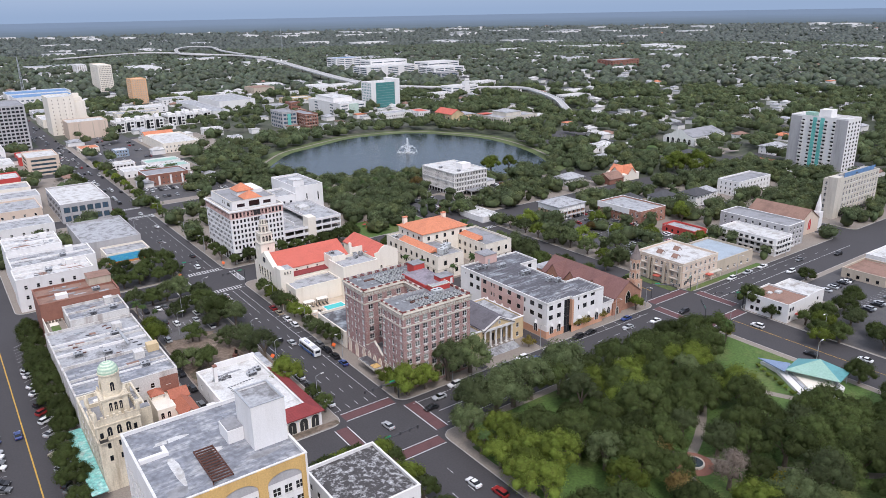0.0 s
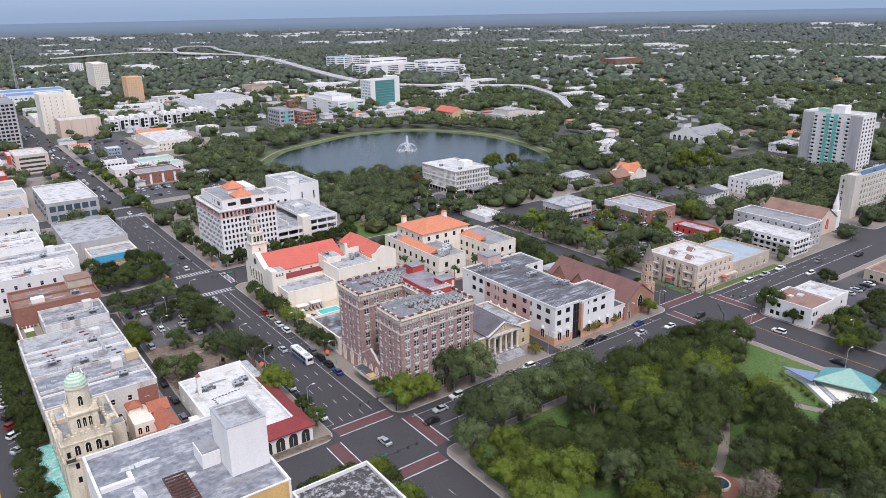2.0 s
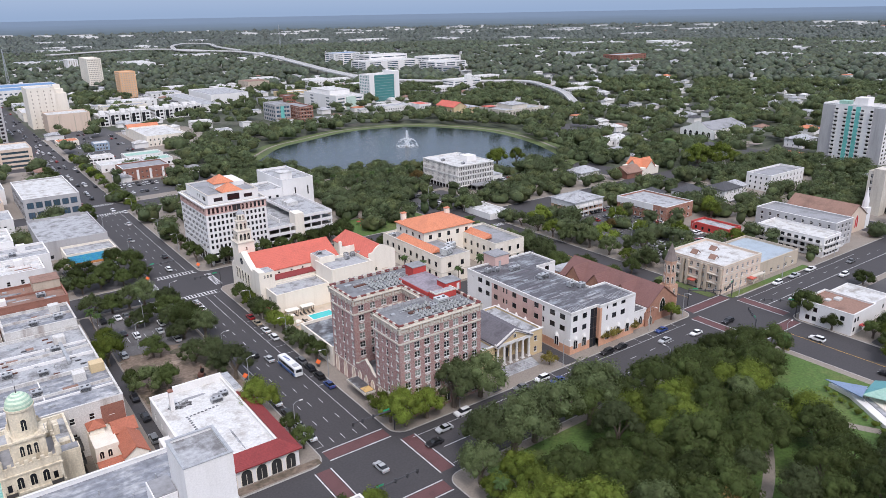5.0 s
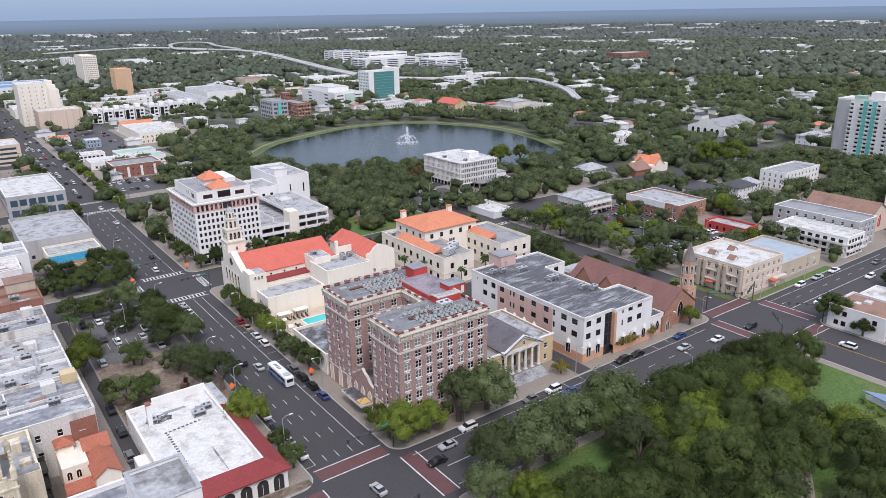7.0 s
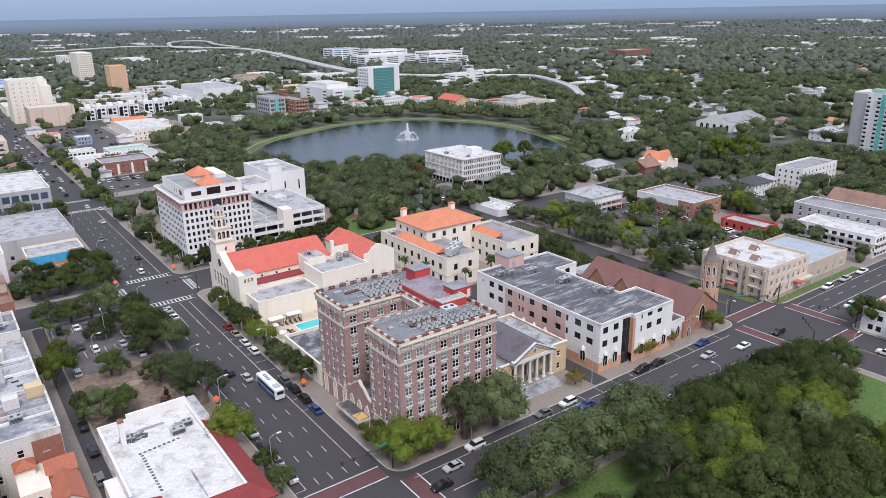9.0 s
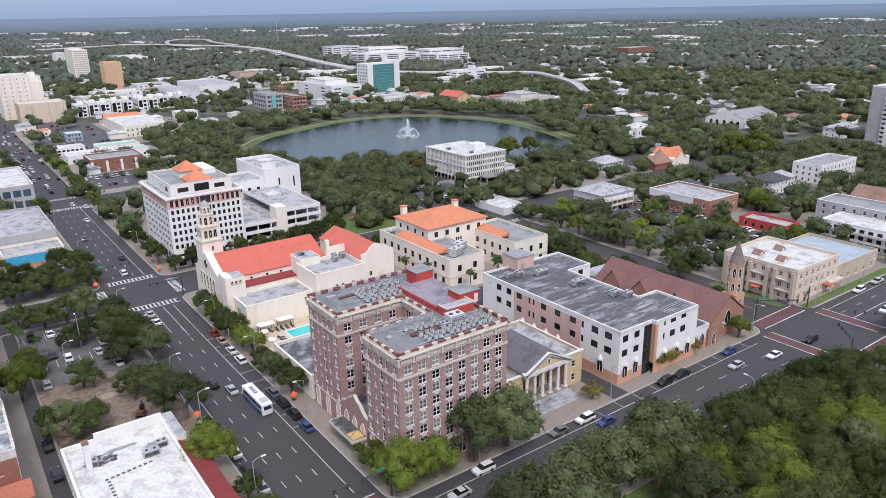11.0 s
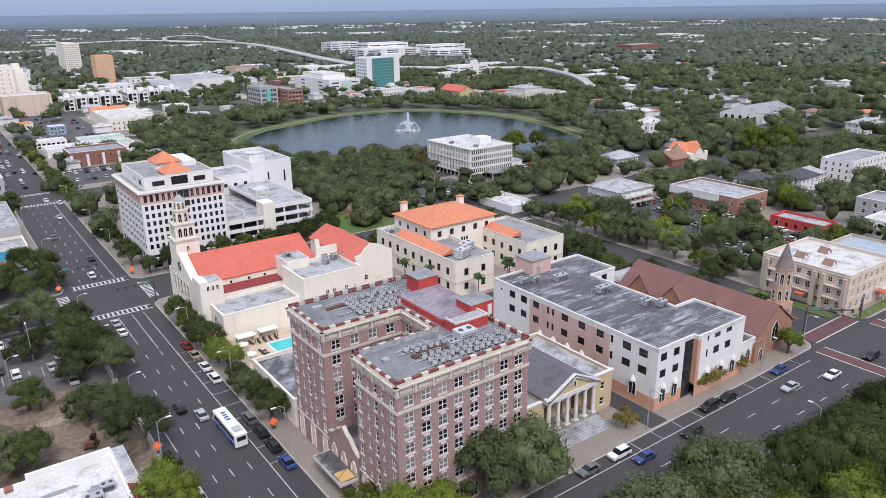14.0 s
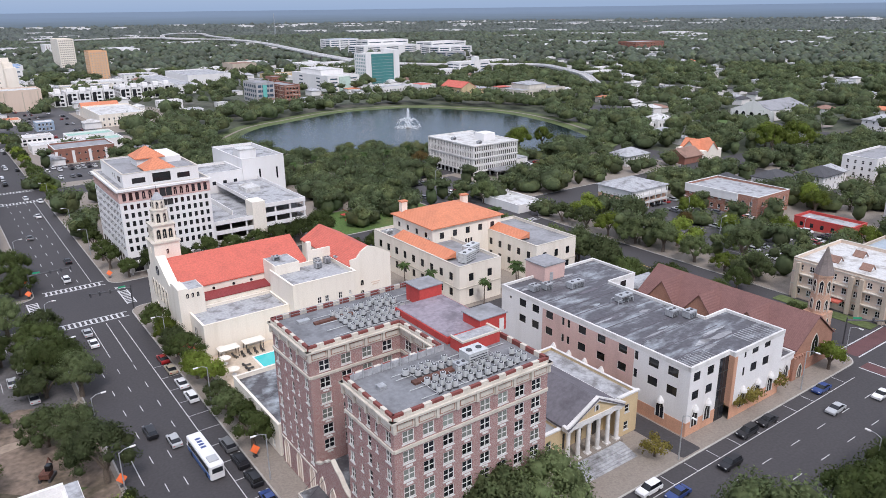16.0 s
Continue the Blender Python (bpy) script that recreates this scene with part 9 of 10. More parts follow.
def leafy_wood(name, items, label):
    """Loose crowns: a few knobbly lobes each, with leaf clumps over them."""
    v0, f0 = ICO1
    V, F, N, n = [], [], [], 0
    for x, y, s in items:
        R = s * wrs.uniform(0.6, 0.92)
        Hh = wrs.uniform(6.0, 10.5) * (0.7 if 180 < x < 330 and 380 < y < 470 else 1)
        for i in range(6):
            a, q = wrs.uniform(0, 6.28), R * 0.62 * math.sqrt(wrs.uniform(0, 1)) if i else 0
            lr = R * wrs.uniform(0.36, 0.6)
            cx, cy, cz = x + q * math.cos(a), y + q * math.sin(a), Hh - lr * 0.8 - 0.25 * q
            j = v0 * (1 + wrs.normal(0, 0.13, (len(v0), 1)))
            V.append(j * [lr * 0.72, lr * 0.72, lr * 0.6] + [cx, cy, cz])
            F.append(f0 + n)
            N.append(v0)
            n += len(v0)
            k = 60
            d = wrs.normal(0, 1, (k, 3))
            d[:, 2] = np.abs(d[:, 2])
            d /= np.linalg.norm(d, axis=1)[:, None]
            v, f, nn = leaf_cards(d * lr * [1, 1, 0.85] * wrs.uniform(0.85, 1.22, (k, 1)) + [cx, cy, cz], d, 0.42, wrs)
            V.append(v)
            N.append(nn)
            F.append(f + n)
            n += len(v)
        V.append(ICO1[0] * [R * 0.6, R * 0.6, Hh * 0.4] + [x, y, Hh * 0.38])
        F.append(f0 + n)
        N.append(v0)
        n += len(v0)
    ob = new(name, np_mesh(name, np.concatenate(V), np.concatenate(F), [woods], np.concatenate(N)))
    return tagged(ob, label, "woods", kind="stuff")


leafy_wood("tree_canopy", near_c[max(0, 262 - TREES):], "dark green tree canopy between the city blocks")


# houses and sheds keep a little open ground on the side that faces the lake
yard = {}
for x, y, s in houses:
    yard.setdefault((int(x // 60), int(y // 60)), []).append((x, y, max(1.0, s / 11)))


def in_yard(x, y):
    for i in (-1, 0, 1):
        for j in (-1, 0, 1):
            for hx, hy, k in yard.get((int(x // 60) + i, int(y // 60) + j), ()):
                if hx - 14 * k < x < hx + 13 * k and hy - 16 * k < y < hy + 10 * k:
                    return True
    return False


def far_crowns(name, r0, r1, lobes, cards, material, label):
    """Rounded crowns of a few lobes each, every crown an uneven shape of its own."""
    at = np.array([c for c in clumps if r0 <= dist(c) < r1 and not (dist(c) < 2400 and in_yard(c[0], c[1]))])
    n = len(at)
    R = at[:, 2] * wrs.uniform(0.5, 0.74, n)
    top = np.minimum(R * wrs.uniform(0.9, 1.5, n) + 2.5, wrs.uniform(8.5, 12.5, n)) + 0.0005 * np.hypot(at[:, 0], at[:, 1])
    v0, f0 = ICO1
    f0 = f0[v0[f0][:, :, 2].mean(1) > -0.55]
    turn = wrs.uniform(0, 6.28, (n, lobes))
    off = R[:, None] * np.where(np.arange(lobes) == 0, 0.0, 0.62) * np.sqrt(wrs.uniform(0.2, 1, (n, lobes)))
    lr = R[:, None] * (np.where(np.arange(lobes) == 0, 0.78, 0.5) if lobes > 1 else 1.0) * wrs.uniform(0.8, 1.15, (n, lobes))
    C = np.stack([at[:, :1] + off * np.cos(turn), at[:, 1:2] + off * np.sin(turn), top[:, None] - lr * 0.75 - 0.35 * off], -1).reshape(-1, 3)
    lr = lr.reshape(-1)
    m = len(C)
    spin = wrs.uniform(0, 6.28, m)
    cs, sn = np.cos(spin)[:, None], np.sin(spin)[:, None]
    D = np.stack([v0[:, 0] * cs - v0[:, 1] * sn, v0[:, 0] * sn + v0[:, 1] * cs, np.broadcast_to(v0[:, 2], (m, len(v0)))], -1)
    hgt = np.where(np.repeat(R, lobes) > 9, np.repeat(top, lobes) / np.maximum(lr, 1) * 0.95, 0.85)
    hgt = np.clip(hgt, 0.25, 1.0)
    P = C[:, None, :] + D * (0.84 if cards else 1.0) * (1 + wrs.normal(0, 0.14, (m, len(v0), 1))) * lr[:, None, None] * np.stack([np.ones(m), np.ones(m), hgt], -1)[:, None, :]
    P[:, :, 2] = np.maximum(P[:, :, 2], 0.2)
    V, N = [P.reshape(-1, 3)], [D.reshape(-1, 3)]
    F = [(f0[None] + (np.arange(m) * len(v0))[:, None, None]).reshape(-1, 3)]
    if cards:
        d = wrs.normal(0, 1, (m, cards, 3))
        d[:, :, 2] = np.abs(d[:, :, 2])
        d /= np.linalg.norm(d, axis=2)[:, :, None]
        p = C[:, None, :] + d * lr[:, None, None] * wrs.uniform(0.8, 1.2, (m, cards, 1)) * [1, 1, 0.9]
        v, f, nn = leaf_cards(p.reshape(-1, 3), d.reshape(-1, 3), 0.72, wrs)
        F.append(f + len(V[0]))
        V.append(v)
        N.append(nn)
    ob = new(name, np_mesh(name, np.concatenate(V), np.concatenate(F), [material], np.concatenate(N)))
    return tagged(ob, label, "woods", kind="stuff")


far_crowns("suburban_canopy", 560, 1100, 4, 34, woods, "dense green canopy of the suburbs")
# these two canopies take the leaf colours with haze in them
far_crowns("far_canopy", 1100, 2400, 2, 0, woods_far_hazed, "green canopy of the farther suburbs")
far_crowns("distant_canopy", 2400, 4700, 1, 0, woods_rim_hazed, "woods running to the horizon")

# far houses: pale roofs in the gaps
hm = Mesh()
hrs = random.Random(8)
for x, y, s in houses:
    k = max(1.0, s / 11)
    w, d, h = hrs.uniform(8, 15) * k, hrs.uniform(7, 10) * k, hrs.uniform(3, 4.5) * min(k, 2.2)
    z = 0
    m = hrs.choices((0, 1, 2, 3, 4), (0.36, 0.36, 0.18, 0.07, 0.03))[0]
    if hrs.random() < 0.5:
        w, d = d, w
    hm.box(x, x + w, y, y + d, z, z + h, 5)
    if hrs.random() < 0.6:
        hm.hip(x, x + w, y, y + d, z + h, z + h + min(w, d) * 0.26, 0.5, m)
    else:
        hm.box(x - 0.3, x + w + 0.3, y - 0.3, y + d + 0.3, z + h, z + h + 0.4, m)
tagged(hm.part("far_houses", [roof_white, roof_pale, roof_shingle, roof_brown, tile_orange, stucco_white]), "pale roofs of suburban houses among the trees", "houses", kind="stuff")
wm = Mesh()
for i in range(75):
    a = radians(hrs.uniform(16, 92))
    r = hrs.choice((hrs.uniform(1500, 2600), hrs.uniform(2600, 4500), hrs.uniform(3400, 4600)))
    x, y = r * math.cos(a), r * math.sin(a)
    w, d, h = hrs.uniform(30, 110) + r * 0.012, hrs.uniform(25, 50) + r * 0.006, hrs.uniform(7, 9) + r * 0.0013
    if hrs.random() < 0.5:
        w, d = d, w
    m = hrs.choices((0, 1), (0.7, 0.3))[0]
    wm.box(x, x + w, y, y + d, 0, h, 2, m)
tagged(wm.part("far_warehouses", [roof_white, roof_pale, stucco_white]), "long white warehouse roofs near the horizon", "warehouses", kind="stuff")
print("trees", TREES, "clumps", len(clumps), "houses", len(houses))

# ---- paint on the roads ----
def paint(name, material, rects, label):
    """Each painted mark is a thin sheet of its own on the asphalt."""
    root = thing(name, label, "road marking", 0, 0, 0, 0, "", "structure")
    for q in rects:
        boxes("mark", root, material, (*q, 0.026, 0.032))
    return root


paint("lane_line", paint_white, [(96.9, 97.05, 172.5, 288), (96.9, 97.05, 322, 438), (84.4, 84.55, 172, 200), (84.4, 84.55, 214, 226), (93.9, 94.05, 262, 288), (90.4, 90.55, 270, 288),
      (104, 214, 161.9, 162.05), (106, 140, 147.2, 147.35), (14.7, 14.8, 176, 176.1), (250, 330, 162, 162.15), (250, 360, 154.4, 154.6), (108, 122, 153.8, 154.0)], "solid white lane lines on the asphalt")
paint("lane_dash", paint_white, [(x, x + 0.14, y, y + 2.6) for x in (87.3, 90.4, 93.8) for y in np.arange(172, 268, 9.5)] + [(x, x + 0.14, y, y + 3) for x in (87.3, 90.4, 93.8) for y in np.arange(324, 440, 11)]
      + [(x, x + 2.8, y, y + 0.14) for y in (151.2, 156.6) for x in np.arange(126, 216, 9)] + [(x, x + 2.8, 158.4, 158.54) for x in np.arange(252, 350, 9)] + [(x, x + 0.14, y, y + 2.6) for x in (88, 93) for y in np.arange(64, 136, 9)], "dashed white lane lines")
paint("lane_line", paint_yellow, [(5.4, 5.75, 60, 292), (5.4, 5.75, 320, 440), (234.3, 234.5, 20, 138), (234.3, 234.5, 176, 290)], "yellow centre line along the street")
# brick crossings with white edges
for x0, x1, y0, y1 in ((83, 100, 166, 169.6), (101.6, 105, 146, 163), (83, 100, 139.6, 143.2), (78, 81.4, 146, 163), (224, 245, 166.2, 169.8), (219.6, 223, 146, 163.5), (246.4, 250, 146, 163.5), (224, 245, 139.4, 143)):
    cw = thing("brick_crosswalk", "red brick crosswalk edged in white paint", "crosswalk", 0, 0, 0, 0, "brick crosswalks", "structure")
    boxes("brick_band", cw, brick_paving, (x0, x1, y0, y1, 0.022, 0.03))
    for e in (((x0, x1, y0 - 0.5, y0 - 0.2), (x0, x1, y1 + 0.2, y1 + 0.5)) if x1 - x0 > y1 - y0 else ((x0 - 0.5, x0 - 0.2, y0, y1), (x1 + 0.2, x1 + 0.5, y0, y1))):
        boxes("edge_line", cw, paint_white, (*e, 0.026, 0.032))
for x0, x1, y0, y1 in ((84, 100, 289.6, 293), (84, 100, 317.4, 320.8), (79.2, 82, 300, 314), (101.4, 104, 298, 313), (84, 100, 438, 441.4), (84, 100, 461, 464), (224, 245, 290, 293)):
    cw = thing("ladder_crosswalk", "white ladder crosswalk painted on asphalt", "crosswalk", 0, 0, 0, 0, "ladder crosswalks", "structure")
    wide = x1 - x0 > y1 - y0
    for e in (((x0, x1, y0, y0 + 0.3), (x0, x1, y1 - 0.3, y1)) if wide else ((x0, x0 + 0.3, y0, y1), (x1 - 0.3, x1, y0, y1))):
        boxes("edge_line", cw, paint_white, (*e, 0.026, 0.032))
    a, c = (x0, x1) if wide else (y0, y1)
    for u in np.arange(a + 0.6, c - 0.4, 1.25):
        boxes("bar", cw, paint_white, ((u, u + 0.5, y0 + 0.3, y1 - 0.3, 0.026, 0.032) if wide else (x0 + 0.3, x1 - 0.3, u, u + 0.5, 0.026, 0.032)))
# kerbside bays
bays = [(99.3 - 2.3, 100.9, y, y + 0.12) for y in np.arange(200, 262, 6.2)] + [(82.2, 84.4, y, y + 0.12) for y in np.arange(172, 204, 6.2)] + [(x, x + 0.12, 162, 164.8) for x in np.arange(142, 214, 6.2)]
paint("parking_bay", paint_white, bays, "white kerbside parking bay marks")


def slant(x, y, L, ang, name="stall_line"):
    ob = new(name, STALL)
    ob.matrix_world = pose(x, y, 0.0, 0, 0, ang)
    return structure(ob, "white angled parking stall line", "road marking")


STALL = Mesh().box(0, 5.2, -0.06, 0.06, 0.026, 0.032).data("stall_line", [paint_white])
for y in np.arange(150, 285, 2.9):
    slant(9.8, y, 5, 30)
    slant(-5.4, y, 5, -30)
for gx, gy, n in ((55.5, 263, 9), (55.5, 284, 9), (284, 112, 26), (250, 60, 20), (250, 84, 20), (264, 222, 13), (264, 244, 13), (264, 266, 13), (228, 342, 11)):
    row = Mesh()
    for i in range(n):
        row.box(gx + i * 2.7 - 0.06, gx + i * 2.7 + 0.06, gy, gy + 5.0, 0.19, 0.196)
    tagged(row.part("stall_marks", paint_white), "row of white parking stall lines", "road marking", kind="structure")


# ---- cars ----
def car_meshes(kind):
    """Side profile swept across the width, with a tapered glass house; x is forward."""
    if kind == "sedan":
        prof = [(-2.3, 0.35), (-2.3, 0.85), (-2.2, 0.98), (-1.5, 1.02), (0.95, 1.0), (2.0, 0.86), (2.3, 0.7), (2.3, 0.35)]
        house, L, top = [(-1.75, 1.02), (-1.0, 1.45), (0.25, 1.45), (1.05, 1.0)], 4.6, 1.45
    elif kind == "suv":
        prof = [(-2.35, 0.4), (-2.38, 1.05), (-2.3, 1.12), (1.0, 1.12), (2.1, 1.02), (2.35, 0.85), (2.35, 0.4)]
        house, L, top = [(-2.25, 1.12), (-1.95, 1.72), (0.35, 1.72), (1.1, 1.12)], 4.7, 1.72
    else:
        prof = [(-2.75, 0.5), (-2.75, 1.15), (-0.6, 1.15), (1.1, 1.12), (2.4, 1.05), (2.7, 0.9), (2.7, 0.5)]
        house, L, top = [(-0.7, 1.15), (-0.5, 1.75), (0.7, 1.75), (1.35, 1.12)], 5.4, 1.75
    b = Mesh()
    hw = 0.92
    for y, s in ((-hw, 1), (hw, -1)):
        pts = [(x, y, z) for x, z in prof]
        b.face(*(pts[::-1] if s > 0 else pts))
    for (x0, z0), (x1, z1) in zip(prof, prof[1:]):
        b.face((x0, -hw, z0), (x0, hw, z0), (x1, hw, z1), (x1, -hw, z1))
    (xa, _), (xb, _), (xc, _), (xd, _) = house
    iw = 0.68
    b.face((xb, -iw, top), (xc, -iw, top), (xc, iw, top), (xb, iw, top))
    b.box(xb, xc, -iw, iw, top, top + 0.03)
    g = Mesh()
    z0 = house[0][1]
    lo, hi = 0.84, iw + 0.01
    A = [(xa, -lo, z0), (xd, -lo, z0), (xd, lo, z0), (xa, lo, z0)]
    B = [(xb, -hi, top), (xc, -hi, top), (xc, hi, top), (xb, hi, top)]
    for i in range(4):
        j = (i + 1) % 4
        g.face(A[i], A[j], B[j], B[i])
    w = Mesh()
    w.tube((0, -0.11, 0), (0, 0.11, 0), 0.33, 0.33, 12)
    w.tube((0, 0.11, 0), (0, -0.11, 0), 0.33, 0.33, 12)
    l = Mesh()
    l.box(-0.04, 0.05, -0.18, 0.18, -0.08, 0.08)
    return b, g, w, l, L


tyre = mat("tyre", (0.02, 0.02, 0.02), 0.9, 0.1, bump=0)
lamp_red = mat("tail_lamp", (0.35, 0.02, 0.02), 0.3, 0.05, bump=0)
lamp_clear = mat("head_lamp", (0.6, 0.6, 0.6), 0.2, 0.05, bump=0)
PAINT = {"white": (0.75, 0.75, 0.75), "silver": (0.42, 0.43, 0.44), "black": (0.015, 0.015, 0.018), "grey": (0.14, 0.145, 0.15), "red": (0.3, 0.02, 0.02), "blue": (0.03, 0.06, 0.2), "tan": (0.4, 0.34, 0.25)}
PAINTS = {k: mat("car_" + k, v, 0.28, 0.04, 0.5, 3.0, 0.03, bump=0.0) for k, v in PAINT.items()}
CARS = {}
for kd in ("sedan", "suv", "pickup"):
    b, g, w, l, L = car_meshes(kd)
    gm, wm_, hm_, tm_ = g.data("glass", [glass_dark]), w.data("wheel", [tyre]), l.data("headlight", [lamp_clear]), l.data("tail_light", [lamp_red])
    for cn, cm in PAINTS.items():
        CARS[kd, cn] = (b.data("body", [cm]), gm, wm_, hm_, tm_, L)
crng = random.Random(21)


def car(x, y, rz, kind=None, colour=None, z=0.03, group=""):
    kind = kind or crng.choices(("sedan", "suv", "pickup"), (0.52, 0.38, 0.1))[0]
    colour = colour or crng.choices(list(PAINT), (0.3, 0.2, 0.2, 0.14, 0.07, 0.05, 0.04))[0]
    bm_, gm, wm_, hm_, tm_, L = CARS[kind, colour]
    ob = thing("car" if kind != "pickup" else "pickup_truck", "%s %s with dark windows parked on the asphalt" % (colour, {"sedan": "saloon car", "suv": "sport utility car", "pickup": "pickup truck"}[kind]), "car", x, y, z, rz, group)
    for n, me in (("body", bm_), ("glass", gm)):
        o = new(n, me)
        o.parent = ob
    for sx in (-0.3, 0.31):
        for sy in (-0.84, 0.84):
            o = new("wheel", wm_)
            o.parent = ob
            o.matrix_local = pose(sx * L, sy, 0.33)
    for n, me, sx in (("headlight", hm_, 0.5), ("tail_light", tm_, -0.5)):
        for sy in (-0.65, 0.65):
            o = new(n, me)
            o.parent = ob
            o.matrix_local = pose(sx * L - (0.03 if sx > 0 else -0.03), sy, 0.72 if kind == "sedan" else 0.85)
    return ob


for x, y, c, k in ((99.7, 257.9, "red", "sedan"), (99.7, 251.8, "tan", "sedan"), (99.7, 244.2, "white", "sedan"), (99.6, 237.4, "white", "suv"), (99.5, 216.4, "grey", "suv"), (99.5, 210.3, "black", "suv"), (99.5, 204.3, "black", "suv"), (99.5, 197.9, "blue", "sedan"),
                   (83.4, 190.9, "black", "suv"), (83.4, 184.0, "silver", "sedan"), (83.4, 177.2, "white", "sedan"), (83.4, 198, "white", "sedan")):
    car(x, y, 90, k, c, group="cars parked along the avenue")
for x, y, c, k in ((89.4, 229, "black", "suv"), (92.2, 223.6, "silver", "sedan"), (88.8, 283.2, "silver", "sedan"), (88.8, 276, "white", "sedan"), (91.3, 327, "white", "suv"), (94.6, 345, "black", "sedan"), (88.5, 380, "grey", "sedan"), (95, 410, "white", "sedan"), (91, 480, "black", "suv"), (95, 520, "white", "suv"), (88, 560, "silver", "sedan"), (94, 620, "red", "sedan"), (90, 680, "white", "sedan")):
    car(x, y, 90, k, c)
for x, y, c, k in ((149.5, 163.3, "white", "suv"), (141.5, 163.3, "grey", "sedan"), (176.9, 163.3, "black", "suv"), (183.4, 163.3, "black", "sedan"), (203, 163.3, "blue", "sedan"), (120.5, 162.8, "white", "suv"), (112.2, 159.6, "silver", "sedan"), (166, 159.6, "black", "suv"), (152.4, 159.9, "blue", "sedan"), (197.5, 157.7, "silver", "sedan"),
                   (210, 155, "white", "sedan"), (106.6, 156, "black", "sedan"), (226, 154, "black", "suv"), (262, 151, "white", "suv"), (300, 152, "white", "suv"), (318, 158, "grey", "sedan"), (340, 151, "black", "suv"), (272, 163.2, "white", "suv"), (284, 163.2, "silver", "pickup"), (296, 163.2, "white", "pickup")):
    car(x, y, 180, k, c)
for x, y, c in ((94.3, 120, "white"), (97.2, 113, "red"), (96.8, 104, "white"), (97, 96, "black"), (91, 155.5, "silver"), (228.5, 185, "white"), (236, 129, "white"), (229, 105, "black"), (239, 92, "white"), (229, 60, "grey")):
    car(x, y, 92, None, c)
for x, y, c in ((52.6, 211.8, "black"), (51.6, 200, "grey"), (52.8, 224, "black")):
    car(x, y, 90, "suv", c, 0.2)
for x, y, c in ((62.2, 286.1, "white"), (64.9, 286.2, "grey"), (73.2, 271.9, "white"), (71.0, 265.6, "silver"), (63.7, 266.5, "white"), (60.6, 270.8, "black"), (59, 270.6, "black"), (73.8, 255.6, "silver"), (57.4, 286.3, "black"), (76.1, 287.7, "silver"), (56.8, 253.5, "silver"), (68.8, 286, "black")):
    car(x, y, 90, None, c, 0.19, "cars in the lot")
for y in np.arange(152, 262, 2.9):
    if crng.random() < 0.55:
        car(12.0, y + 1.4, 30, group="angle-parked cars")
    if crng.random() < 0.55:
        car(-2.6, y + 0.2, -30, group="angle-parked cars")
car(4, 216, 90, "sedan", "blue")
# cars too far off to pick out one by one
fc = Mesh()
frs = random.Random(3)
far_rows = [(264, 306, 211, 0), (264, 306, 230, 0), (264, 306, 252, 0), (264, 306, 274, 0), (264, 306, 219, 0), (264, 306, 241, 0), (264, 306, 263, 0), (282, 352, 109, 0), (282, 352, 129, 0), (250, 304, 57, 0), (250, 304, 81, 0), (228, 258, 339, 0), (228, 258, 360, 0), (304, 346, 346, 0), (304, 346, 362, 0), (106, 164, 478, 0), (106, 164, 498, 0), (444, 496, 432, 0), (444, 496, 452, 0), (56, 80, 330, 0), (56, 80, 346, 0), (104, 166, 505, 0)]
for x0, x1, y, _ in far_rows:
    x = x0
    while x < x1:
        if frs.random() < 0.62:
            m = frs.choice((0, 0, 1, 1, 2, 2, 3, 4))
            xx, L = x + frs.uniform(-0.2, 0.2), frs.uniform(4.2, 5)
            fc.prism([(xx - 0.9, y), (xx + 0.9, y), (xx + 0.9, y + L), (xx - 0.9, y + L)], 0.45, 1.0, m)
            fc.prism([(xx - 0.82, y + L * 0.18), (xx + 0.82, y + L * 0.18), (xx + 0.82, y + L * 0.78), (xx - 0.82, y + L * 0.78)], 1.0, 1.5, 5, m, 0.78)
            for wy in (y + 0.9, y + L - 0.9):
                fc.box(xx - 0.88, xx + 0.88, wy - 0.3, wy + 0.3, 0.17, 0.7, 6)
        x += 2.7
for i in range(150):
    xx, y = (frs.choice((83.6, 87.6, 91.2, 95.0, 99.4)), frs.uniform(430, 1040)) if i < 95 else (frs.uniform(108, 158), frs.choice((612, 632, 668, 700, 716, 740, 764)))
    m, L = frs.choice((0, 0, 1, 1, 2, 2, 3, 4)), frs.uniform(4.2, 5)
    z = 0.05 if i < 95 else 0.17
    fc.prism([(xx - 0.9, y), (xx + 0.9, y), (xx + 0.9, y + L), (xx - 0.9, y + L)], z + 0.28, z + 0.85, m)
    fc.prism([(xx - 0.82, y + L * 0.18), (xx + 0.82, y + L * 0.18), (xx + 0.82, y + L * 0.78), (xx - 0.82, y + L * 0.78)], z + 0.85, z + 1.35, 5, m, 0.78)
    for wy in (y + 0.9, y + L - 0.9):
        fc.box(xx - 0.88, xx + 0.88, wy - 0.3, wy + 0.3, z, z + 0.55, 6)
tagged(fc.part("parked_cars", [PAINTS["white"], PAINTS["silver"], PAINTS["black"], PAINTS["grey"], PAINTS["red"], glass_dark, tyre]), "rows of parked cars in the farther lots", "cars", kind="stuff")


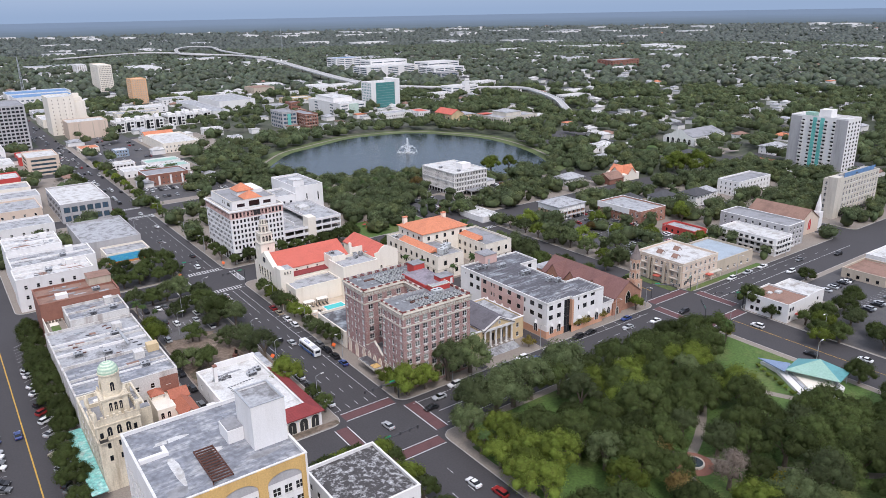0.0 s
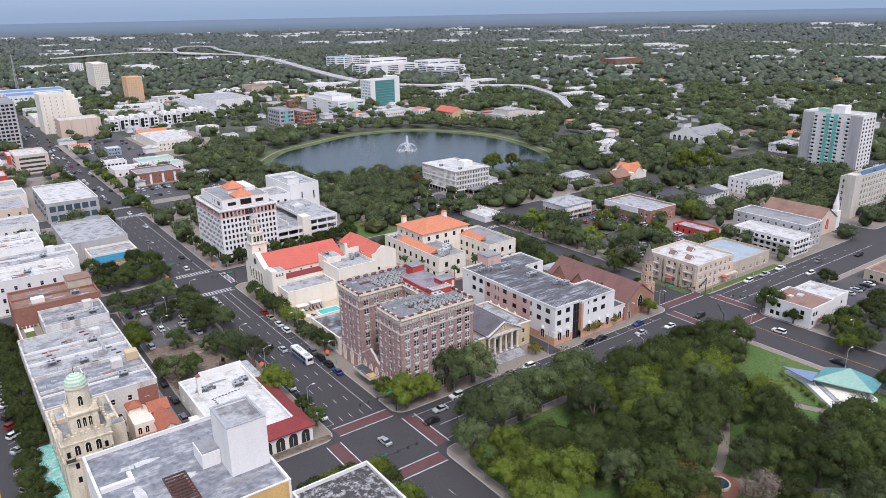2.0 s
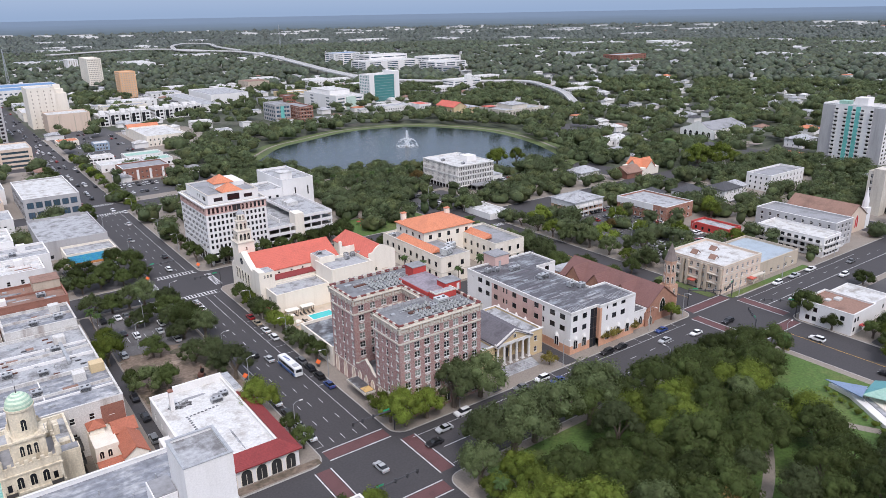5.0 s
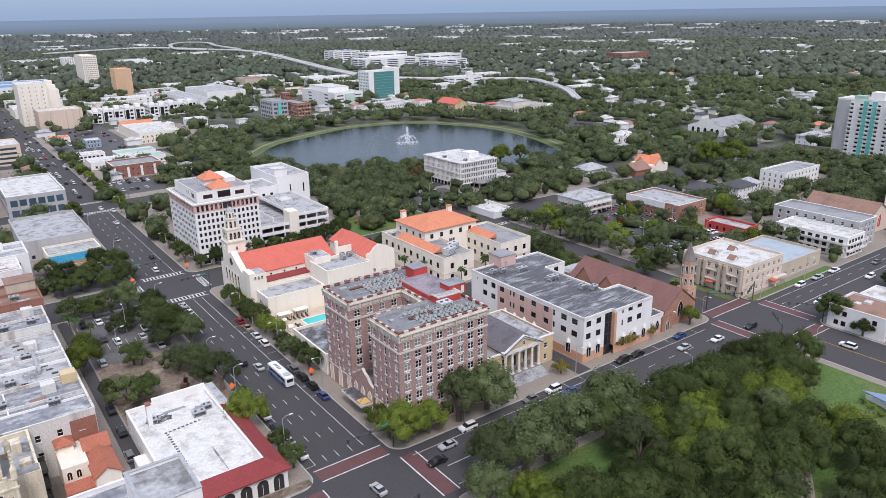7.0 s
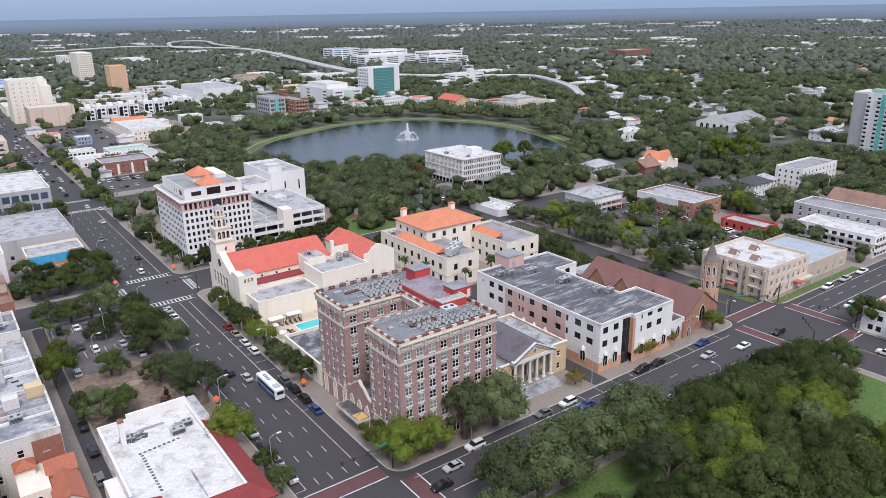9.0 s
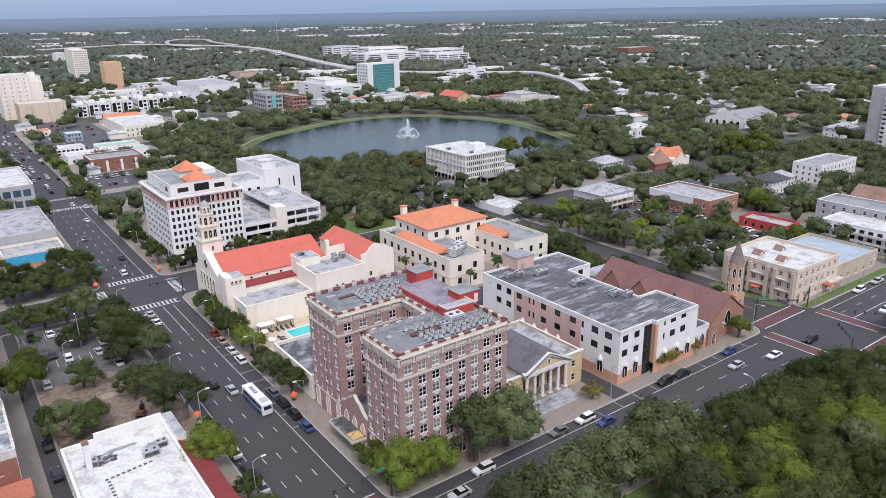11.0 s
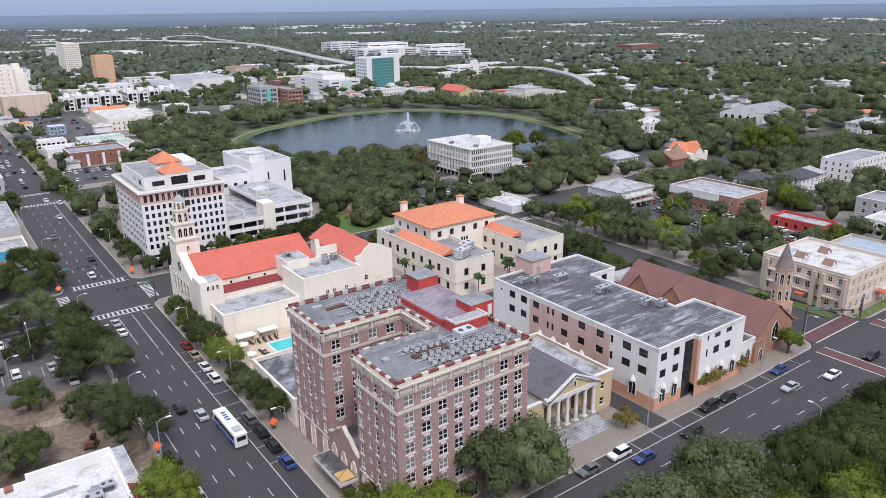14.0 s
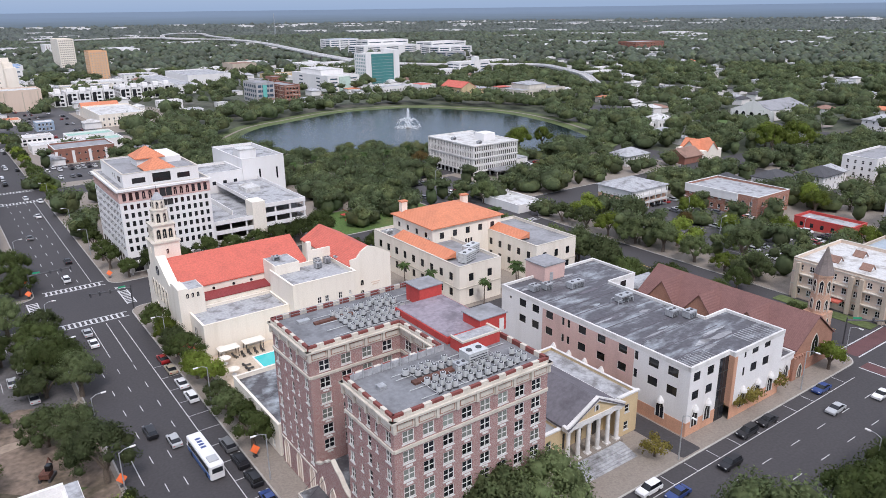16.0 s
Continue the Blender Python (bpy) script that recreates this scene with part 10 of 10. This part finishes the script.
def make_bus(x, y, rz):
    ob = thing("bus", "white and blue city bus with dark windows on the avenue", "bus", x, y, 0.03, rz)
    b = Mesh()
    b.prism(rounded(-6, 6, -1.27, 1.27, 0.35, 3), 0.4, 2.9, 0, 0)
    b.prism(rounded(-5.9, 5.9, -1.2, 1.2, 0.35, 3), 2.9, 3.05, 0, 0, 0.97)
    b.part("body", PAINTS["white"], ob)
    boxes("skirt", ob, mat("bus_blue", (0.05, 0.14, 0.4), 0.35, 0.05, bump=0), (-5.6, 5.6, -1.29, 1.29, 0.4, 1.25))
    for i in range(8):
        boxes("side_window", ob, glass_dark, (-5.3 + i * 1.32, -4.15 + i * 1.32, -1.3, 1.3, 1.5, 2.55))
    boxes("windscreen", ob, glass_dark, (5.9, 6.03, -1.1, 1.1, 1.2, 2.7))
    boxes("rear_window", ob, glass_dark, (-6.03, -5.9, -0.9, 0.9, 1.6, 2.5))
    boxes("roof_unit", ob, PAINTS["silver"], (-4.8, -3.0, -0.8, 0.8, 3.05, 3.3))
    for i in range(4):
        boxes("roof_mark", ob, PAINTS["blue"], (0.2 + i * 1.0, 0.8 + i * 1.0, -0.45, 0.45, 3.05, 3.07))
    for sx in (-3.8, 3.6):
        for sy in (-1.2, 1.2):
            Mesh().tube((sx, sy - 0.12, 0.5), (sx, sy + 0.12, 0.5), 0.5, 0.5, 14).tube((sx, sy + 0.12, 0.5), (sx, sy - 0.12, 0.5), 0.5, 0.5, 14).part("wheel", tyre, ob)
    return ob


make_bus(94.8, 214, 91)


# ---- lamps, signals, signs ----
def street_lamp():
    ob = thing("street_lamp", "tall grey street lamp with a curved arm", "street lamp", 0, 0, 0, 0, "street lamps")
    Mesh().cyl(0, 0, 0.14, 0, 8.6, 8, 0, 0.55).part("pole", metal_grey, ob)
    b = Mesh()
    b.tube((0, 0, 8.5), (0.9, 0, 9.0), 0.06, 0.05, 6)
    b.tube((0.9, 0, 9.0), (2.0, 0, 9.05), 0.05, 0.05, 6)
    ar = b.part("arm", metal_grey, ob)
    boxes("lamp_head", ar, stucco_white, (1.7, 2.6, -0.16, 0.16, 8.95, 9.12))
    return ob


SL = street_lamp()
SL.matrix_world = pose(101.9, 203, 0.15, 0, 0, 180)
for x, y, a in ((101.9, 232, 180), (101.9, 262, 180), (81.3, 181, 0), (81.3, 233, 0), (81.3, 212, 0), (81.3, 262, 0), (81.3, 287, 0), (101.9, 348, 180), (81.3, 348, 0), (101.9, 380, 180), (81.3, 400, 0), (101.9, 430, 180),
                (122, 165.9, -90), (160.6, 165.9, -90), (200, 165.9, -90), (218, 166.2, -90), (251, 165.9, -90), (280, 165.9, -90), (320, 165.9, -90), (62, 257, 0), (68, 273, 90), (270, 232, 0), (285, 255, 90), (290, 215, 0), (300, 240, 0), (240, 350, 0), (222.3, 132, 0), (222.3, 100, 0), (247, 110, 180), (130, 143, 90), (180, 143, 90)):
    copy_thing(SL, pose(x, y, 0.15, 0, 0, a))


def signal(x, y, rz, arm=9.0):
    ob = thing("traffic_signal", "dark mast-arm traffic signal over the junction", "traffic signal", x, y, 0.15, rz, "traffic signals")
    Mesh().cyl(0, 0, 0.2, 0, 6.6, 8, 0, 0.8).part("pole", metal_dark, ob)
    ma = Mesh().tube((0, 0, 5.9), (arm, 0, 6.3), 0.24, 0.16, 6).part("mast_arm", metal_dark, ob)
    for u in (0.5, 0.75, 0.97):
        boxes("signal_head", ma, metal_dark, (arm * u - 0.2, arm * u + 0.2, -0.2, 0.2, 5.5, 6.6))
    boxes("street_sign", ma, mat("sign_green", (0.02, 0.32, 0.16), 0.5, 0.05, bump=0), (1.2, 3.0, -0.05, 0.0, 6.3, 6.75))
    return ob


for x, y, a, L in ((102.2, 167.4, 180, 12), (81, 142.5, 0, 12), (81.4, 319.6, 0, 11), (102, 293.5, 180, 10), (227.8, 171.2, -45, 11), (247.5, 142.5, 135, 11), (222, 142, 45, 10), (247.4, 166.6, 200, 10)):
    signal(x, y, a, L)
orange = mat("sign_orange", (0.75, 0.13, 0.02), 0.6, 0.05, bump=0)
for x, y in ((81.6, 215.9), (102.2, 322), (81.0, 329.4), (102.4, 210.6), (80.6, 318)):
    ob = thing("road_work_sign", "orange diamond road-work sign on a stand", "road sign", x, y, 0.15, 0, "road-work signs")
    b = Mesh()
    b.prism([(-0.9, 0.0), (0.0, -0.9), (0.9, 0.0), (0.0, 0.9)], 0, 0.05)
    p = b.part("panel", orange, ob)
    p.matrix_local = pose(0, 0, 1.5, 55, 0, 0)
    Mesh().tube((0, 0.1, 0), (0, 0.1, 1.5), 0.05, 0.05, 5).part("stand", metal_dark, ob)
    boxes("base", ob, metal_dark, (-0.4, 0.4, -0.3, 0.5, 0, 0.08))

# lake fountain: a basin float and rising jets
lf = thing("lake_fountain", "white jets of the fountain in the lake", "fountain", 326, 503, 0.1)
Mesh().cyl(0, 0, 2.2, 0, 0.4, 16).part("float", concrete, lf)
jr = random.Random(2)
b = Mesh()
for i in range(1500):
    a, u = jr.uniform(0, 2 * math.pi), jr.random()
    if u < 0.45:
        z = 12.5 * jr.random() ** 0.8
        rr = abs(jr.gauss(0, 0.35 + 0.12 * (12.5 - z)))
    elif u < 0.75:
        k, arm = jr.random(), 2 * math.pi * jr.randrange(8) / 8
        a, rr, z = arm + jr.gauss(0, 0.06), 8.5 * k, 5.5 * 4 * k * (1 - k) + jr.gauss(0, 0.25)
    else:
        rr, z = jr.uniform(1, 9.5), abs(jr.gauss(0, 0.5))
    x, y, w = rr * math.cos(a), rr * math.sin(a), jr.uniform(0.09, 0.24)
    z = max(z, 0.1)
    b.face((x - w, y, z), (x + w, y - w * 0.5, z), (x, y, z + w * jr.uniform(1.2, 3)))
b.part("jets", spray, lf)
# red play frame on the small lawn
pl_ = thing("play_frame", "red metal play frame on a lawn", "play frame", 186, 332, 0.18)
Mesh().tube((0, 0, 0), (1.6, 0, 3.2), 0.1, 0.1, 6).tube((3.2, 0, 0), (1.6, 0, 3.2), 0.1, 0.1, 6).tube((1.6, 0, 3.2), (1.6, 5, 3.2), 0.1, 0.1, 6).part("frame", stucco_red, pl_)
boxes("platform", pl_, stucco_red, (0.6, 2.6, 3, 5, 1.2, 1.4))
# radio mast far off
for x, y, h in ((900, 2050, 70), (130, 1250, 60)):
    rm_ = thing("radio_mast", "slim grey lattice radio mast", "mast", x, y)
    for dx, dy in ((-2, -2), (2, -2), (0, 2)):
        Mesh().tube((dx, dy, 0), (dx * 0.2, dy * 0.2, h), 0.5, 0.3, 4).part("leg", metal_grey, rm_)
    for k in range(8):
        q = 1 - k / 10
        boxes("brace", rm_, metal_grey, (-2 * q, 2 * q, -2 * q, -2 * q + 0.5, h * k / 8, h * k / 8 + 0.6))
